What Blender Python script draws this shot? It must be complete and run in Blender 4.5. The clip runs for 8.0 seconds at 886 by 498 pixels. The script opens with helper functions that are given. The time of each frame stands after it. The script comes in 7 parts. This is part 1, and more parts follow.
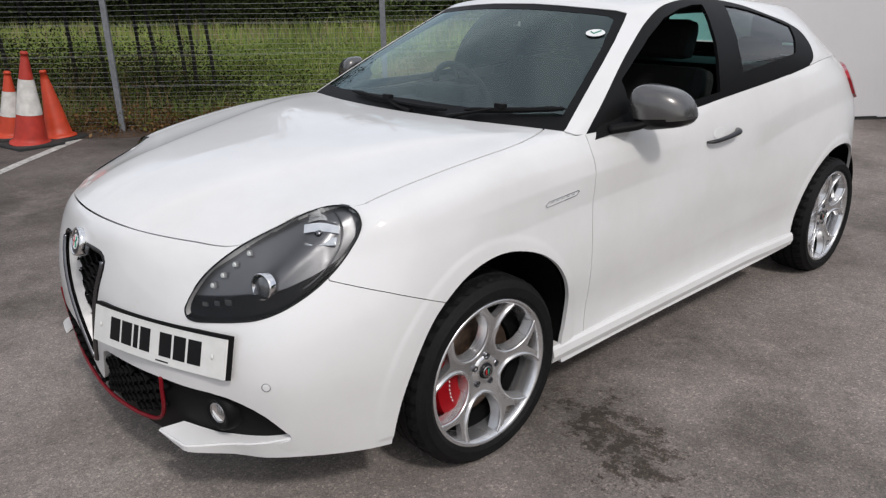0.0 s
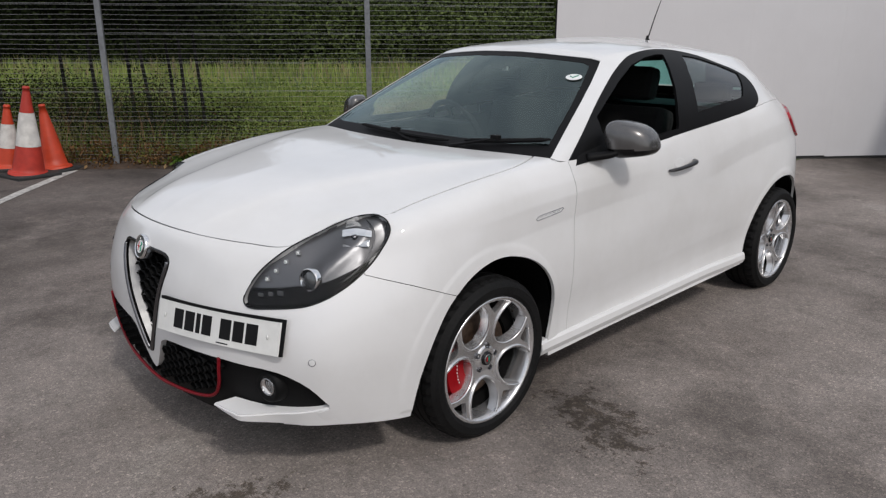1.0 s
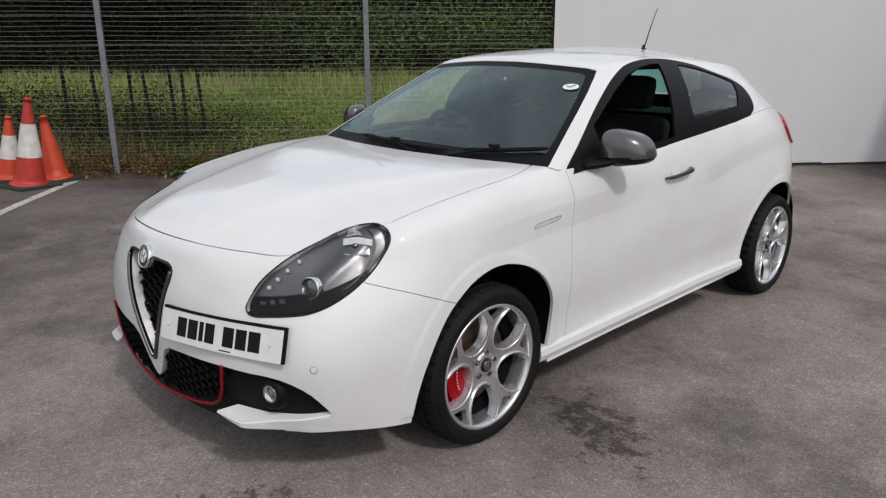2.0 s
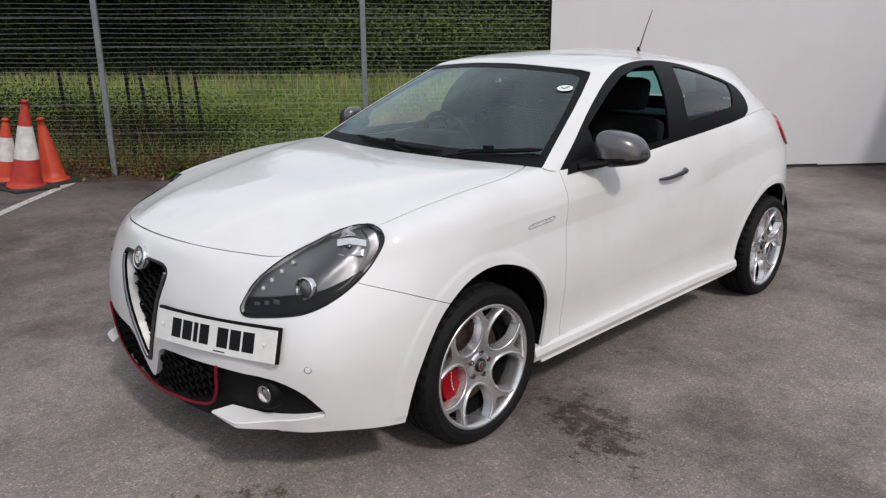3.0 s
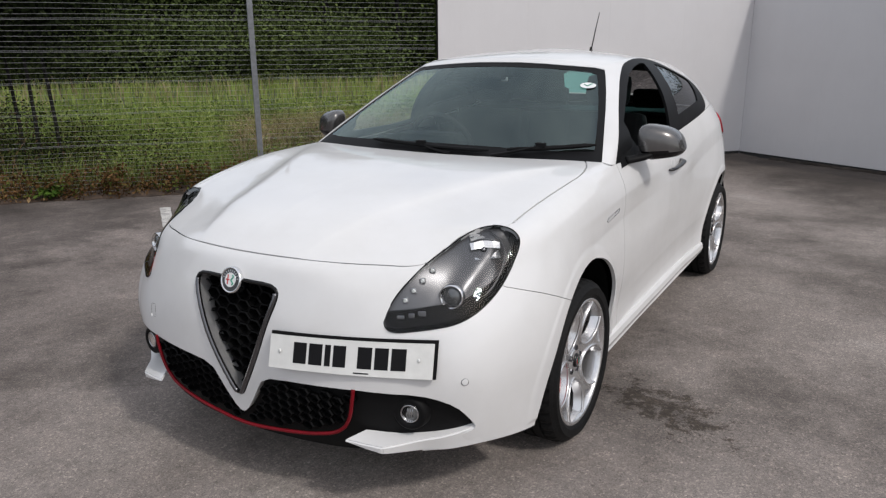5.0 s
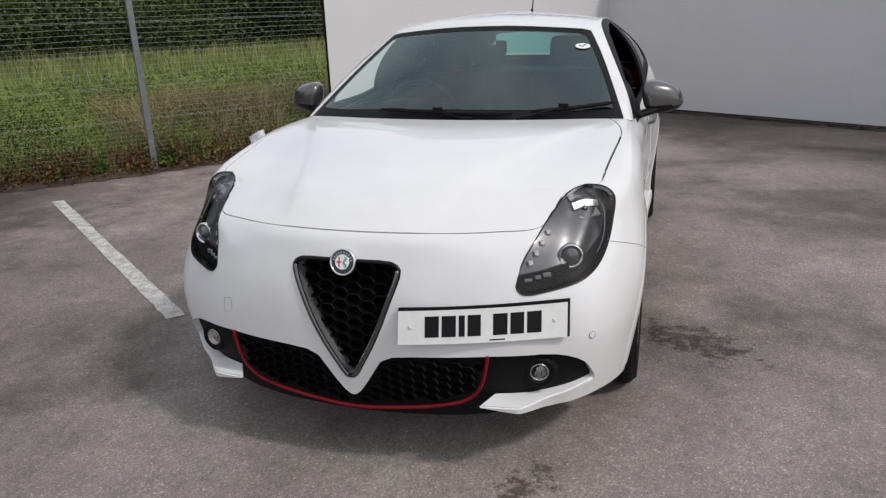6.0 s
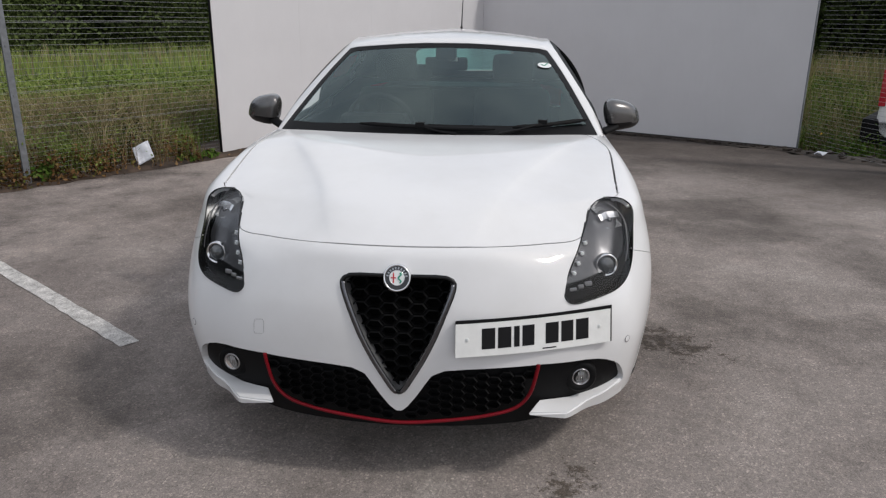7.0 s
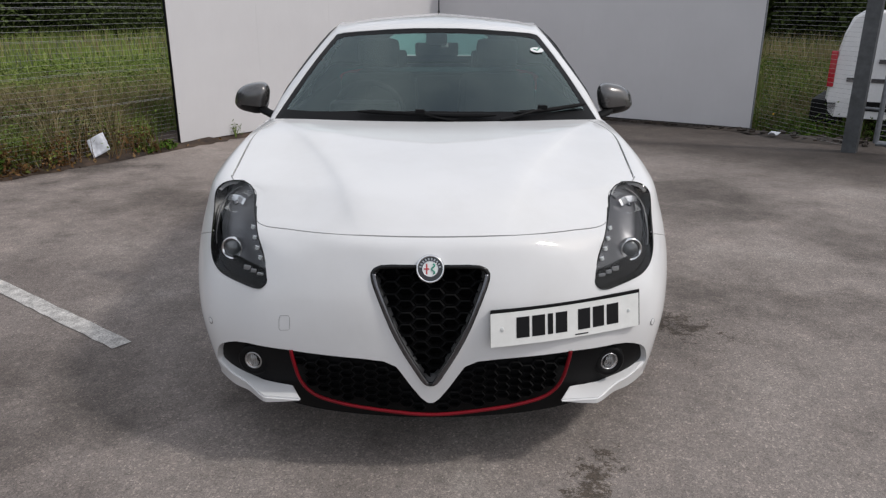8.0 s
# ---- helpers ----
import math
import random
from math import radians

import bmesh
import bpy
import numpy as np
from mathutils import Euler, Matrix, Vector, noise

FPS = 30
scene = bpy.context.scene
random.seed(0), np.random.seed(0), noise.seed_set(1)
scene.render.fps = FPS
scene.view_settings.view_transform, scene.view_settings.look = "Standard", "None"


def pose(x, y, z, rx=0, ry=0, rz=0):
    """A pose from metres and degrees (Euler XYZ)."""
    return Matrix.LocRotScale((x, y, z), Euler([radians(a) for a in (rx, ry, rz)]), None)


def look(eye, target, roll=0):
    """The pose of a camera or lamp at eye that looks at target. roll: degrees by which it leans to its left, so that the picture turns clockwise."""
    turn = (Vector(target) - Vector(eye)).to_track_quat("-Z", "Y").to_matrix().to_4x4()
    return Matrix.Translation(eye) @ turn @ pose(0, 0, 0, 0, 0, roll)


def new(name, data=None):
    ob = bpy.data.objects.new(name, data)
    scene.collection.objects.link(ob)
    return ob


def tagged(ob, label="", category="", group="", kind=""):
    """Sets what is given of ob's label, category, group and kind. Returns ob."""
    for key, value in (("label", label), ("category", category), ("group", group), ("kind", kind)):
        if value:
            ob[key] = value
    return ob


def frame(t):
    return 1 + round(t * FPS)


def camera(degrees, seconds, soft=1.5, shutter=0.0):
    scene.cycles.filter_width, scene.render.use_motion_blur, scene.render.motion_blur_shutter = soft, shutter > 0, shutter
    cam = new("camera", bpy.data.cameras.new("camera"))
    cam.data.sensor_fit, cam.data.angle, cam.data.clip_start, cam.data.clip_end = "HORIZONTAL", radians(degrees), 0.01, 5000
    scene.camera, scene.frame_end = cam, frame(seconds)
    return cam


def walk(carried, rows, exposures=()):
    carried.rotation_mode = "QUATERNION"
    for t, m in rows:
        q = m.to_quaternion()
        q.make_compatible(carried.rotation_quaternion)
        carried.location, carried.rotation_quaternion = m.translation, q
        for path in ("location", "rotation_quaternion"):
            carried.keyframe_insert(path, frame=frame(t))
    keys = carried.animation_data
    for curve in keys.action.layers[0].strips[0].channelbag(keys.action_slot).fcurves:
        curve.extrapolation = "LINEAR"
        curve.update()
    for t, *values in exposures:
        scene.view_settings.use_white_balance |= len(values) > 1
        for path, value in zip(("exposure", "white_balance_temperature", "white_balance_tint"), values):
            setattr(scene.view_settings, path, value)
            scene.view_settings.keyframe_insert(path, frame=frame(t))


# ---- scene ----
cam = camera(62.77, 8.0, soft=1.28)
PATH = [
    (0, (2.306, -1.501, 1.457), (0.8993, -0.2482, 0.7870), -0.87),
    (0.5, (2.487, -1.789, 1.445), (1.1142, -0.4650, 0.8439), -1.68),
    (1, (2.538, -1.908, 1.488), (1.1665, -0.5686, 0.9171), 0.08),
    (2.5, (2.573, -1.932, 1.498), (1.1976, -0.5863, 0.9526), -0.36),
    (3, (2.582, -1.928, 1.495), (1.2089, -0.5792, 0.9514), -0.24),
    (3.5, (2.570, -1.927, 1.496), (1.2207, -0.5510, 0.9619), 0.66),
    (4, (2.386, -2.075, 1.487), (1.1604, -0.5801, 0.9761), 2.02),
    (4.5, (2.095, -2.301, 1.478), (0.9830, -0.7407, 0.9051), 1.25),
    (4.7, (1.962, -2.379, 1.462), (0.8924, -0.7796, 0.9151), 0.07),
    (5.8, (1.092, -2.854, 1.515), (0.4356, -1.0599, 0.9241), -0.59),
    (6, (0.945, -2.897, 1.499), (0.3766, -1.0858, 0.8687), -2.06),
    (6.5, (0.608, -3.005, 1.524), (0.2271, -1.1339, 0.9297), 0.45),
    (7, (0.312, -3.051, 1.526), (0.1600, -1.1508, 0.9202), 0.39),
    (7.5, (0.140, -3.013, 1.529), (0.0712, -1.1122, 0.9119), -0.16),
    (8, (0.042, -3.027, 1.526), (0.0393, -1.1324, 0.8839), 0.15),
]
EXPOSURE = [(0, -0.08), (0.5, -0.22), (1, -0.24), (2.5, -0.12), (3, -0.10), (4, -0.09), (4.5, -0.07), (6, -0.07), (6.5, -0.10), (7, -0.13), (7.5, -0.13), (8, -0.12)]
walk(cam, [(t, look(eye, target, roll)) for t, eye, target, roll in PATH], EXPOSURE)

# ---- daylight: hazy high sun from the car's left side ----
SUN_DIR = Vector((0.92, -0.25, 1.0)).normalized()
world = bpy.data.worlds.new("sky")
scene.world = world
world.use_nodes = True
wt = world.node_tree
sky = wt.nodes.new("ShaderNodeTexSky")
sky.sky_type, sky.sun_disc = "NISHITA", False
sky.sun_elevation = math.asin(SUN_DIR.z)
sky.sun_rotation = math.atan2(SUN_DIR.x, SUN_DIR.y)
sky.air_density, sky.dust_density, sky.ozone_density = 1.0, 3.0, 1.0
bg = wt.nodes["Background"]
# broken cloud veil over the blue
geo = wt.nodes.new("ShaderNodeTexCoord")
cl = wt.nodes.new("ShaderNodeTexNoise")
cl.inputs["Scale"].default_value, cl.inputs["Detail"].default_value, cl.inputs["Roughness"].default_value = 2.2, 6, 0.6
ramp = wt.nodes.new("ShaderNodeValToRGB")
ramp.color_ramp.elements[0].position, ramp.color_ramp.elements[1].position = 0.36, 0.62
ramp.color_ramp.elements[0].color, ramp.color_ramp.elements[1].color = (0.35, 0.35, 0.35, 1), (0.95, 0.95, 0.95, 1)
mixn = wt.nodes.new("ShaderNodeMix")
mixn.data_type = "RGBA"
mixn.inputs["B"].default_value = (6.8, 7.0, 7.45, 1)
wt.links.new(geo.outputs["Generated"], cl.inputs["Vector"])
wt.links.new(cl.outputs["Fac"], ramp.inputs["Fac"])
wt.links.new(ramp.outputs["Color"], mixn.inputs["Factor"])
wt.links.new(sky.outputs["Color"], mixn.inputs["A"])
wt.links.new(mixn.outputs["Result"], bg.inputs["Color"])
bg.inputs["Strength"].default_value = 0.142
sun = bpy.data.lights.new("sun", "SUN")
sun.energy, sun.angle, sun.color = 1.60, radians(5), (1.0, 0.968, 0.93)
sun_ob = new("sun", sun)
sun_ob.matrix_world = look(SUN_DIR * 40, (0, 0, 0))


# ---- materials ----
def nodes_of(name):
    m = bpy.data.materials.new(name)
    m.use_nodes = True
    t = m.node_tree
    return m, t, t.nodes["Principled BSDF"]


def noise_node(t, scale, detail=4, rough=0.55, coord="Object", stretch=None):
    c = t.nodes.new("ShaderNodeTexCoord")
    n = t.nodes.new("ShaderNodeTexNoise")
    n.inputs["Scale"].default_value, n.inputs["Detail"].default_value, n.inputs["Roughness"].default_value = scale, detail, rough
    if stretch:
        mp = t.nodes.new("ShaderNodeMapping")
        mp.inputs["Scale"].default_value = stretch
        t.links.new(c.outputs[coord], mp.inputs["Vector"])
        t.links.new(mp.outputs["Vector"], n.inputs["Vector"])
    else:
        t.links.new(c.outputs[coord], n.inputs["Vector"])
    return n


def ramp_node(t, source, stops):
    r = t.nodes.new("ShaderNodeValToRGB")
    while len(r.color_ramp.elements) < len(stops):
        r.color_ramp.elements.new(0.5)
    for e, (at, col) in zip(r.color_ramp.elements, stops):
        e.position, e.color = at, (*col, 1) if len(col) == 3 else col
    t.links.new(source, r.inputs["Fac"])
    return r


def mix_node(t, fac, a, b, mode="MIX"):
    m = t.nodes.new("ShaderNodeMix")
    m.data_type, m.blend_type = "RGBA", mode
    for key, v in (("Factor", fac), ("A", a), ("B", b)):
        if isinstance(v, (int, float)):
            m.inputs[key].default_value = v
        elif isinstance(v, tuple):
            m.inputs[key].default_value = (*v, 1)
        else:
            t.links.new(v, m.inputs[key])
    return m.outputs["Result"]


def bump_node(t, bsdf, height, strength=0.2, distance=0.01):
    b = t.nodes.new("ShaderNodeBump")
    b.inputs["Strength"].default_value, b.inputs["Distance"].default_value = strength, distance
    t.links.new(height, b.inputs["Height"])
    t.links.new(b.outputs["Normal"], bsdf.inputs["Normal"])
    return b


def plain(name, col, rough=0.5, metal=0.0, vary=0.12, scale=30, bump=0.0, coat=0.0, spec=0.5):
    """A material with a little grain in its colour and roughness."""
    m, t, b = nodes_of(name)
    n = noise_node(t, scale)
    n2 = noise_node(t, scale * 0.13, 3)
    lo, hi = tuple(c * (1 - vary) for c in col), tuple(min(1, c * (1 + vary)) for c in col)
    c1 = ramp_node(t, n.outputs["Fac"], [(0.3, lo), (0.7, hi)])
    c2 = ramp_node(t, n2.outputs["Fac"], [(0.35, (1 - vary,) * 3), (0.65, (1, 1, 1))])
    t.links.new(mix_node(t, 1.0, c1.outputs["Color"], c2.outputs["Color"], "MULTIPLY"), b.inputs["Base Color"])
    r = t.nodes.new("ShaderNodeMapRange")
    r.inputs["To Min"].default_value, r.inputs["To Max"].default_value = max(0, rough - 0.06), min(1, rough + 0.08)
    t.links.new(n2.outputs["Fac"], r.inputs["Value"])
    t.links.new(r.outputs["Result"], b.inputs["Roughness"])
    b.inputs["Metallic"].default_value = metal
    b.inputs["Coat Weight"].default_value = coat
    b.inputs["Specular IOR Level"].default_value = spec
    if bump:
        bump_node(t, b, n.outputs["Fac"], bump, 0.005)
    return m


def pane(name, tint, gloss_rough=0.0, ior=1.45, sheen=(1, 1, 1)):
    """A thin pane: what is behind it, tinted, under a reflection that grows at a glance."""
    m, t, b = nodes_of(name)
    t.nodes.remove(b)
    out = t.nodes["Material Output"]
    tr, gl, mx, fr = (t.nodes.new("ShaderNode" + k) for k in ("BsdfTransparent", "BsdfGlossy", "MixShader", "Fresnel"))
    tr.inputs["Color"].default_value = (*tint, 1)
    gl.inputs["Roughness"].default_value = gloss_rough
    gl.inputs["Color"].default_value = (*sheen, 1)
    fr.inputs["IOR"].default_value = ior
    n = noise_node(t, 3.0, 2)
    bp = t.nodes.new("ShaderNodeBump")
    bp.inputs["Strength"].default_value, bp.inputs["Distance"].default_value = 0.02, 0.01
    t.links.new(n.outputs["Fac"], bp.inputs["Height"])
    t.links.new(bp.outputs["Normal"], gl.inputs["Normal"])
    t.links.new(fr.outputs["Fac"], mx.inputs["Fac"])
    t.links.new(tr.outputs["BSDF"], mx.inputs[1])
    t.links.new(gl.outputs["BSDF"], mx.inputs[2])
    t.links.new(mx.outputs["Shader"], out.inputs["Surface"])
    return m


# car paint: white with a clear coat, faint dust towards the grain
PAINT, pt, pb = nodes_of("white car paint")
dust = noise_node(pt, 2.2, 6, 0.65)
pt.links.new(ramp_node(pt, dust.outputs["Fac"], [(0.3, (0.635, 0.63, 0.625)), (0.6, (0.685, 0.683, 0.685))]).outputs["Color"], pb.inputs["Base Color"])
pb.inputs["Roughness"].default_value = 0.62
pb.inputs["Specular IOR Level"].default_value = 0.2
pb.inputs["Coat Weight"].default_value, pb.inputs["Coat Roughness"].default_value = 0.85, 0.035
BLACK = plain("black plastic", (0.006, 0.006, 0.0065), 0.55, spec=0.12, bump=0.08, scale=180)
GLOSS_BLACK = plain("gloss black", (0.006, 0.006, 0.0065), 0.22, spec=0.3)
RUBBER = plain("tyre rubber", (0.0085, 0.0085, 0.0088), 0.66, spec=0.16, vary=0.3, bump=0.2, scale=90)
ALLOY = plain("silver alloy", (0.68, 0.68, 0.69), 0.25, 0.86, vary=0.05, coat=0.4)
CHROME = plain("chrome", (0.78, 0.78, 0.79), 0.09, 1.0, vary=0.03)
SATIN = plain("satin chrome", (0.42, 0.42, 0.43), 0.26, 1.0, vary=0.06)
MIRROR_CAP = plain("titanium grey mirror cap", (0.115, 0.112, 0.112), 0.25, 0.6, vary=0.08, coat=0.6)
DARK_CHROME = plain("dark satin metal", (0.16, 0.16, 0.17), 0.24, 1.0, vary=0.05)
CALIPER = plain("red caliper paint", (0.27, 0.003, 0.007), 0.45, spec=0.12)
RED_TRIM = plain("red trim paint", (0.17, 0.003, 0.009), 0.4, spec=0.2)
DISC = plain("rusty brake disc", (0.13, 0.088, 0.065), 0.45, 0.7, vary=0.35, scale=60)
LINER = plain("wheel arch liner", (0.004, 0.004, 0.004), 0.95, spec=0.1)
LAMP_BLACK = plain("lamp housing black", (0.030, 0.031, 0.033), 0.32, 0.5)
LAMP_GREY = plain("lamp housing satin grey", (0.15, 0.15, 0.156), 0.33, 0.85, vary=0.06)
CABIN = plain("cabin plastic", (0.010, 0.0105, 0.0115), 0.7, spec=0.3)
FABRIC = plain("seat fabric", (0.0065, 0.0065, 0.007), 0.85, bump=0.2, scale=200)
PLATE_WHITE = plain("white plate", (0.70, 0.70, 0.68), 0.35, vary=0.05)
PLATE_BLACK = plain("black plate ink", (0.006, 0.006, 0.007), 0.5, spec=0.2)
TAIL_RED = plain("red tail lamp", (0.42, 0.010, 0.022), 0.15, coat=0.5)
WHITE_FLAT = plain("white print", (0.75, 0.77, 0.76), 0.5, vary=0.04)
GREEN_FLAT = plain("green print", (0.02, 0.26, 0.17), 0.5)
RED_FLAT = plain("red enamel", (0.45, 0.02, 0.03), 0.3)
WINDSCREEN = pane("windscreen glass", (0.78, 0.88, 0.86), ior=1.85, sheen=(0.80, 0.97, 0.96))
SIDE_GLASS = pane("tinted side glass", (0.42, 0.70, 0.64), ior=1.6)
LENS = pane("clear lamp lens", (0.95, 0.955, 0.96), ior=1.27)
REFLECTOR = plain("bright reflector", (0.78, 0.79, 0.80), 0.14, 0.8, vary=0.04)
PROJ_GLASS = plain("projector glass", (0.10, 0.105, 0.11), 0.05, 0.3, vary=0.05, coat=1.0)
TRIM_BLACK = plain("satin black window trim", (0.004, 0.004, 0.0045), 0.5, spec=0.14)
HANDLE = plain("dark metal handle", (0.05, 0.05, 0.053), 0.3, 0.8)
REAR_GLASS = pane("green tinted rear glass", (0.25, 0.60, 0.54), ior=1.3)
MESH_BLACK = plain("matt black mesh", (0.003, 0.003, 0.0033), 0.6, spec=0.12)

# asphalt: worn grey with pale dust, aggregate, darker traffic patches and one dried spill beside the wheel
ASPHALT, at, ab = nodes_of("worn asphalt")
fine = noise_node(at, 210, 3, 0.7)
grit = at.nodes.new("ShaderNodeTexVoronoi")
grit.inputs["Scale"].default_value = 135
gc = at.nodes.new("ShaderNodeTexCoord")
at.links.new(gc.outputs["Object"], grit.inputs["Vector"])
patch = noise_node(at, 0.50, 7, 0.64)
patch2 = noise_node(at, 2.9, 8, 0.70)
worn = noise_node(at, 17, 5, 0.7)
base = ramp_node(at, patch.outputs["Fac"], [(0.30, (0.073, 0.062, 0.056)), (0.41, (0.138, 0.120, 0.110)), (0.50, (0.218, 0.191, 0.177)), (0.60, (0.257, 0.227, 0.211)), (0.70, (0.35, 0.318, 0.294))])
mid = ramp_node(at, patch2.outputs["Fac"], [(0.30, (0.66, 0.655, 0.65)), (0.42, (0.91, 0.91, 0.905)), (0.55, (1, 1, 1)), (0.72, (1.18, 1.16, 1.14))])
col = mix_node(at, 1.0, base.outputs["Color"], mid.outputs["Color"], "MULTIPLY")
rub = ramp_node(at, worn.outputs["Fac"], [(0.30, (0.66, 0.66, 0.66)), (0.48, (1, 1, 1)), (0.70, (1.25, 1.24, 1.22))])
col = mix_node(at, 0.45, col, rub.outputs["Color"], "MULTIPLY")
spk = ramp_node(at, fine.outputs["Fac"], [(0.32, (0.45, 0.45, 0.45)), (0.5, (1, 1, 1)), (0.68, (1.5, 1.47, 1.43))])
col = mix_node(at, 0.78, col, spk.outputs["Color"], "MULTIPLY")
chip = ramp_node(at, grit.outputs["Color"], [(0.0, (0.40, 0.40, 0.40)), (0.30, (0.80, 0.80, 0.80)), (0.65, (1.05, 1.04, 1.03)), (0.82, (1.45, 1.42, 1.38)), (1.0, (2.5, 2.4, 2.3))])
col = mix_node(at, 0.56, col, chip.outputs["Color"], "MULTIPLY")
# dried spill: a wobbling patch round its place on the ground
sep = at.nodes.new("ShaderNodeVectorMath")
sep.operation = "SUBTRACT"
at.links.new(gc.outputs["Object"], sep.inputs[0])
sep.inputs[1].default_value = (1.12, 0.355, 0.0)
turned = at.nodes.new("ShaderNodeMapping")
turned.inputs["Rotation"].default_value = (0, 0, radians(27))
at.links.new(sep.outputs["Vector"], turned.inputs["Vector"])
spin = at.nodes.new("ShaderNodeMapping")
spin.inputs["Scale"].default_value = (2.0, 3.9, 0.0)
at.links.new(turned.outputs["Vector"], spin.inputs["Vector"])
ln = at.nodes.new("ShaderNodeVectorMath")
ln.operation = "LENGTH"
at.links.new(spin.outputs["Vector"], ln.inputs[0])
wob = noise_node(at, 13, 10, 0.86)
ad = at.nodes.new("ShaderNodeMath")
ad.operation = "MULTIPLY_ADD"
at.links.new(wob.outputs["Fac"], ad.inputs[0])
ad.inputs[1].default_value = 6.0
spot = at.nodes.new("ShaderNodeMapping")
spot.vector_type = "TEXTURE"
spot.inputs["Location"].default_value, spot.inputs["Rotation"].default_value, spot.inputs["Scale"].default_value = (0.53, -0.97, 0), (0, 0, radians(60)), (0.34, 0.13, 1)
at.links.new(gc.outputs["Object"], spot.inputs["Vector"])
ln2 = at.nodes.new("ShaderNodeVectorMath")
ln2.operation = "LENGTH"
at.links.new(spot.outputs["Vector"], ln2.inputs[0])
less = at.nodes.new("ShaderNodeMath")
less.operation = "MINIMUM"
at.links.new(ln.outputs["Value"], less.inputs[0])
at.links.new(ln2.outputs["Value"], less.inputs[1])
at.links.new(less.outputs["Value"], ad.inputs[2])
stain = ramp_node(at, ad.outputs["Value"], [(0.0, (1, 1, 1)), (1.0, (0, 0, 0))])
mr = at.nodes.new("ShaderNodeMapRange")
mr.inputs["From Min"].default_value, mr.inputs["From Max"].default_value = 3.28, 3.50
mr.inputs["To Min"].default_value, mr.inputs["To Max"].default_value = 0.86, 0.0
at.links.new(ad.outputs["Value"], mr.inputs["Value"])
at.nodes.remove(stain)
col = mix_node(at, mr.outputs["Result"], col, mix_node(at, 1.0, col, (0.27, 0.24, 0.195), "MULTIPLY"))
# bay beyond the painted line: darker in front, paler at the back, ragged edge
pos = at.nodes.new("ShaderNodeSeparateXYZ")
at.links.new(gc.outputs["Object"], pos.inputs["Vector"])
rag = at.nodes.new("ShaderNodeMath")
rag.operation = "MULTIPLY_ADD"
at.links.new(patch2.outputs["Fac"], rag.inputs[0])
rag.inputs[1].default_value = 3.5
at.links.new(pos.outputs["X"], rag.inputs[2])
past_line = at.nodes.new("ShaderNodeMapRange")
past_line.inputs["From Min"].default_value, past_line.inputs["From Max"].default_value = -0.4, 1.0
past_line.inputs["To Min"].default_value, past_line.inputs["To Max"].default_value = 0.75, 0.0
at.links.new(rag.outputs["Value"], past_line.inputs["Value"])
# darker towards the gate end of the yard, growing with x + y
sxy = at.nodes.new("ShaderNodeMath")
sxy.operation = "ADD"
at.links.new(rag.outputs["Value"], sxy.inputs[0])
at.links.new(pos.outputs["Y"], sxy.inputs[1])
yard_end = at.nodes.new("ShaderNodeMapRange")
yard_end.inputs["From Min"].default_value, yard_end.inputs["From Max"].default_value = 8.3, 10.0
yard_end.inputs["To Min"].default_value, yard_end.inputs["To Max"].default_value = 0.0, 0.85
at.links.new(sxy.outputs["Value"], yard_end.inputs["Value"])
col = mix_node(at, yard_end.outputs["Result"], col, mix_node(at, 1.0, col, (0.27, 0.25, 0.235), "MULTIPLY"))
back = at.nodes.new("ShaderNodeMath")
back.operation = "MULTIPLY_ADD"
at.links.new(patch2.outputs["Fac"], back.inputs[0])
back.inputs[1].default_value = 2.0
at.links.new(pos.outputs["Y"], back.inputs[2])
fore = at.nodes.new("ShaderNodeMapRange")
fore.inputs["From Min"].default_value, fore.inputs["From Max"].default_value = 2.0, 3.4
at.links.new(back.outputs["Value"], fore.inputs["Value"])
bay = mix_node(at, fore.outputs["Result"], (0.72, 0.70, 0.70), (1.16, 1.13, 1.11))
col = mix_node(at, past_line.outputs["Result"], col, mix_node(at, 1.0, col, bay, "MULTIPLY"))
# darker again farther towards -x, with the same ragged edge
far_left = at.nodes.new("ShaderNodeMapRange")
far_left.inputs["From Min"].default_value, far_left.inputs["From Max"].default_value = -2.4, -1.4
far_left.inputs["To Min"].default_value, far_left.inputs["To Max"].default_value = 0.8, 0.0
at.links.new(rag.outputs["Value"], far_left.inputs["Value"])
col = mix_node(at, far_left.outputs["Result"], col, mix_node(at, 1.0, col, (0.52, 0.51, 0.51), "MULTIPLY"))
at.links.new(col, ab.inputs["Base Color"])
ab.inputs["Roughness"].default_value = 0.88
ab.inputs["Specular IOR Level"].default_value = 0.3
hg = mix_node(at, 0.45, fine.outputs["Fac"], grit.outputs["Color"])
bump_node(at, ab, hg, 0.55, 0.006)

WALL_PAINT, wtree, wb = nodes_of("white painted boarding")
wn = noise_node(wtree, 1.3, 6, 0.6)
wn2 = noise_node(wtree, 22, 4, 0.6, stretch=(1, 1, 0.15))
wc = ramp_node(wtree, wn.outputs["Fac"], [(0.3, (0.565, 0.555, 0.565)), (0.7, (0.60, 0.59, 0.60))])
wc2 = ramp_node(wtree, wn2.outputs["Fac"], [(0.35, (0.992, 0.99, 0.99)), (0.6, (1, 1, 1))])
wtree.links.new(mix_node(wtree, 1.0, wc.outputs["Color"], wc2.outputs["Color"], "MULTIPLY"), wb.inputs["Base Color"])
wb.inputs["Roughness"].default_value = 0.6
bump_node(wtree, wb, wn2.outputs["Fac"], 0.05, 0.004)
LINE_PAINT = plain("worn line paint", (0.55, 0.53, 0.505), 0.85, vary=0.42, scale=120, bump=0.4, spec=0.2)
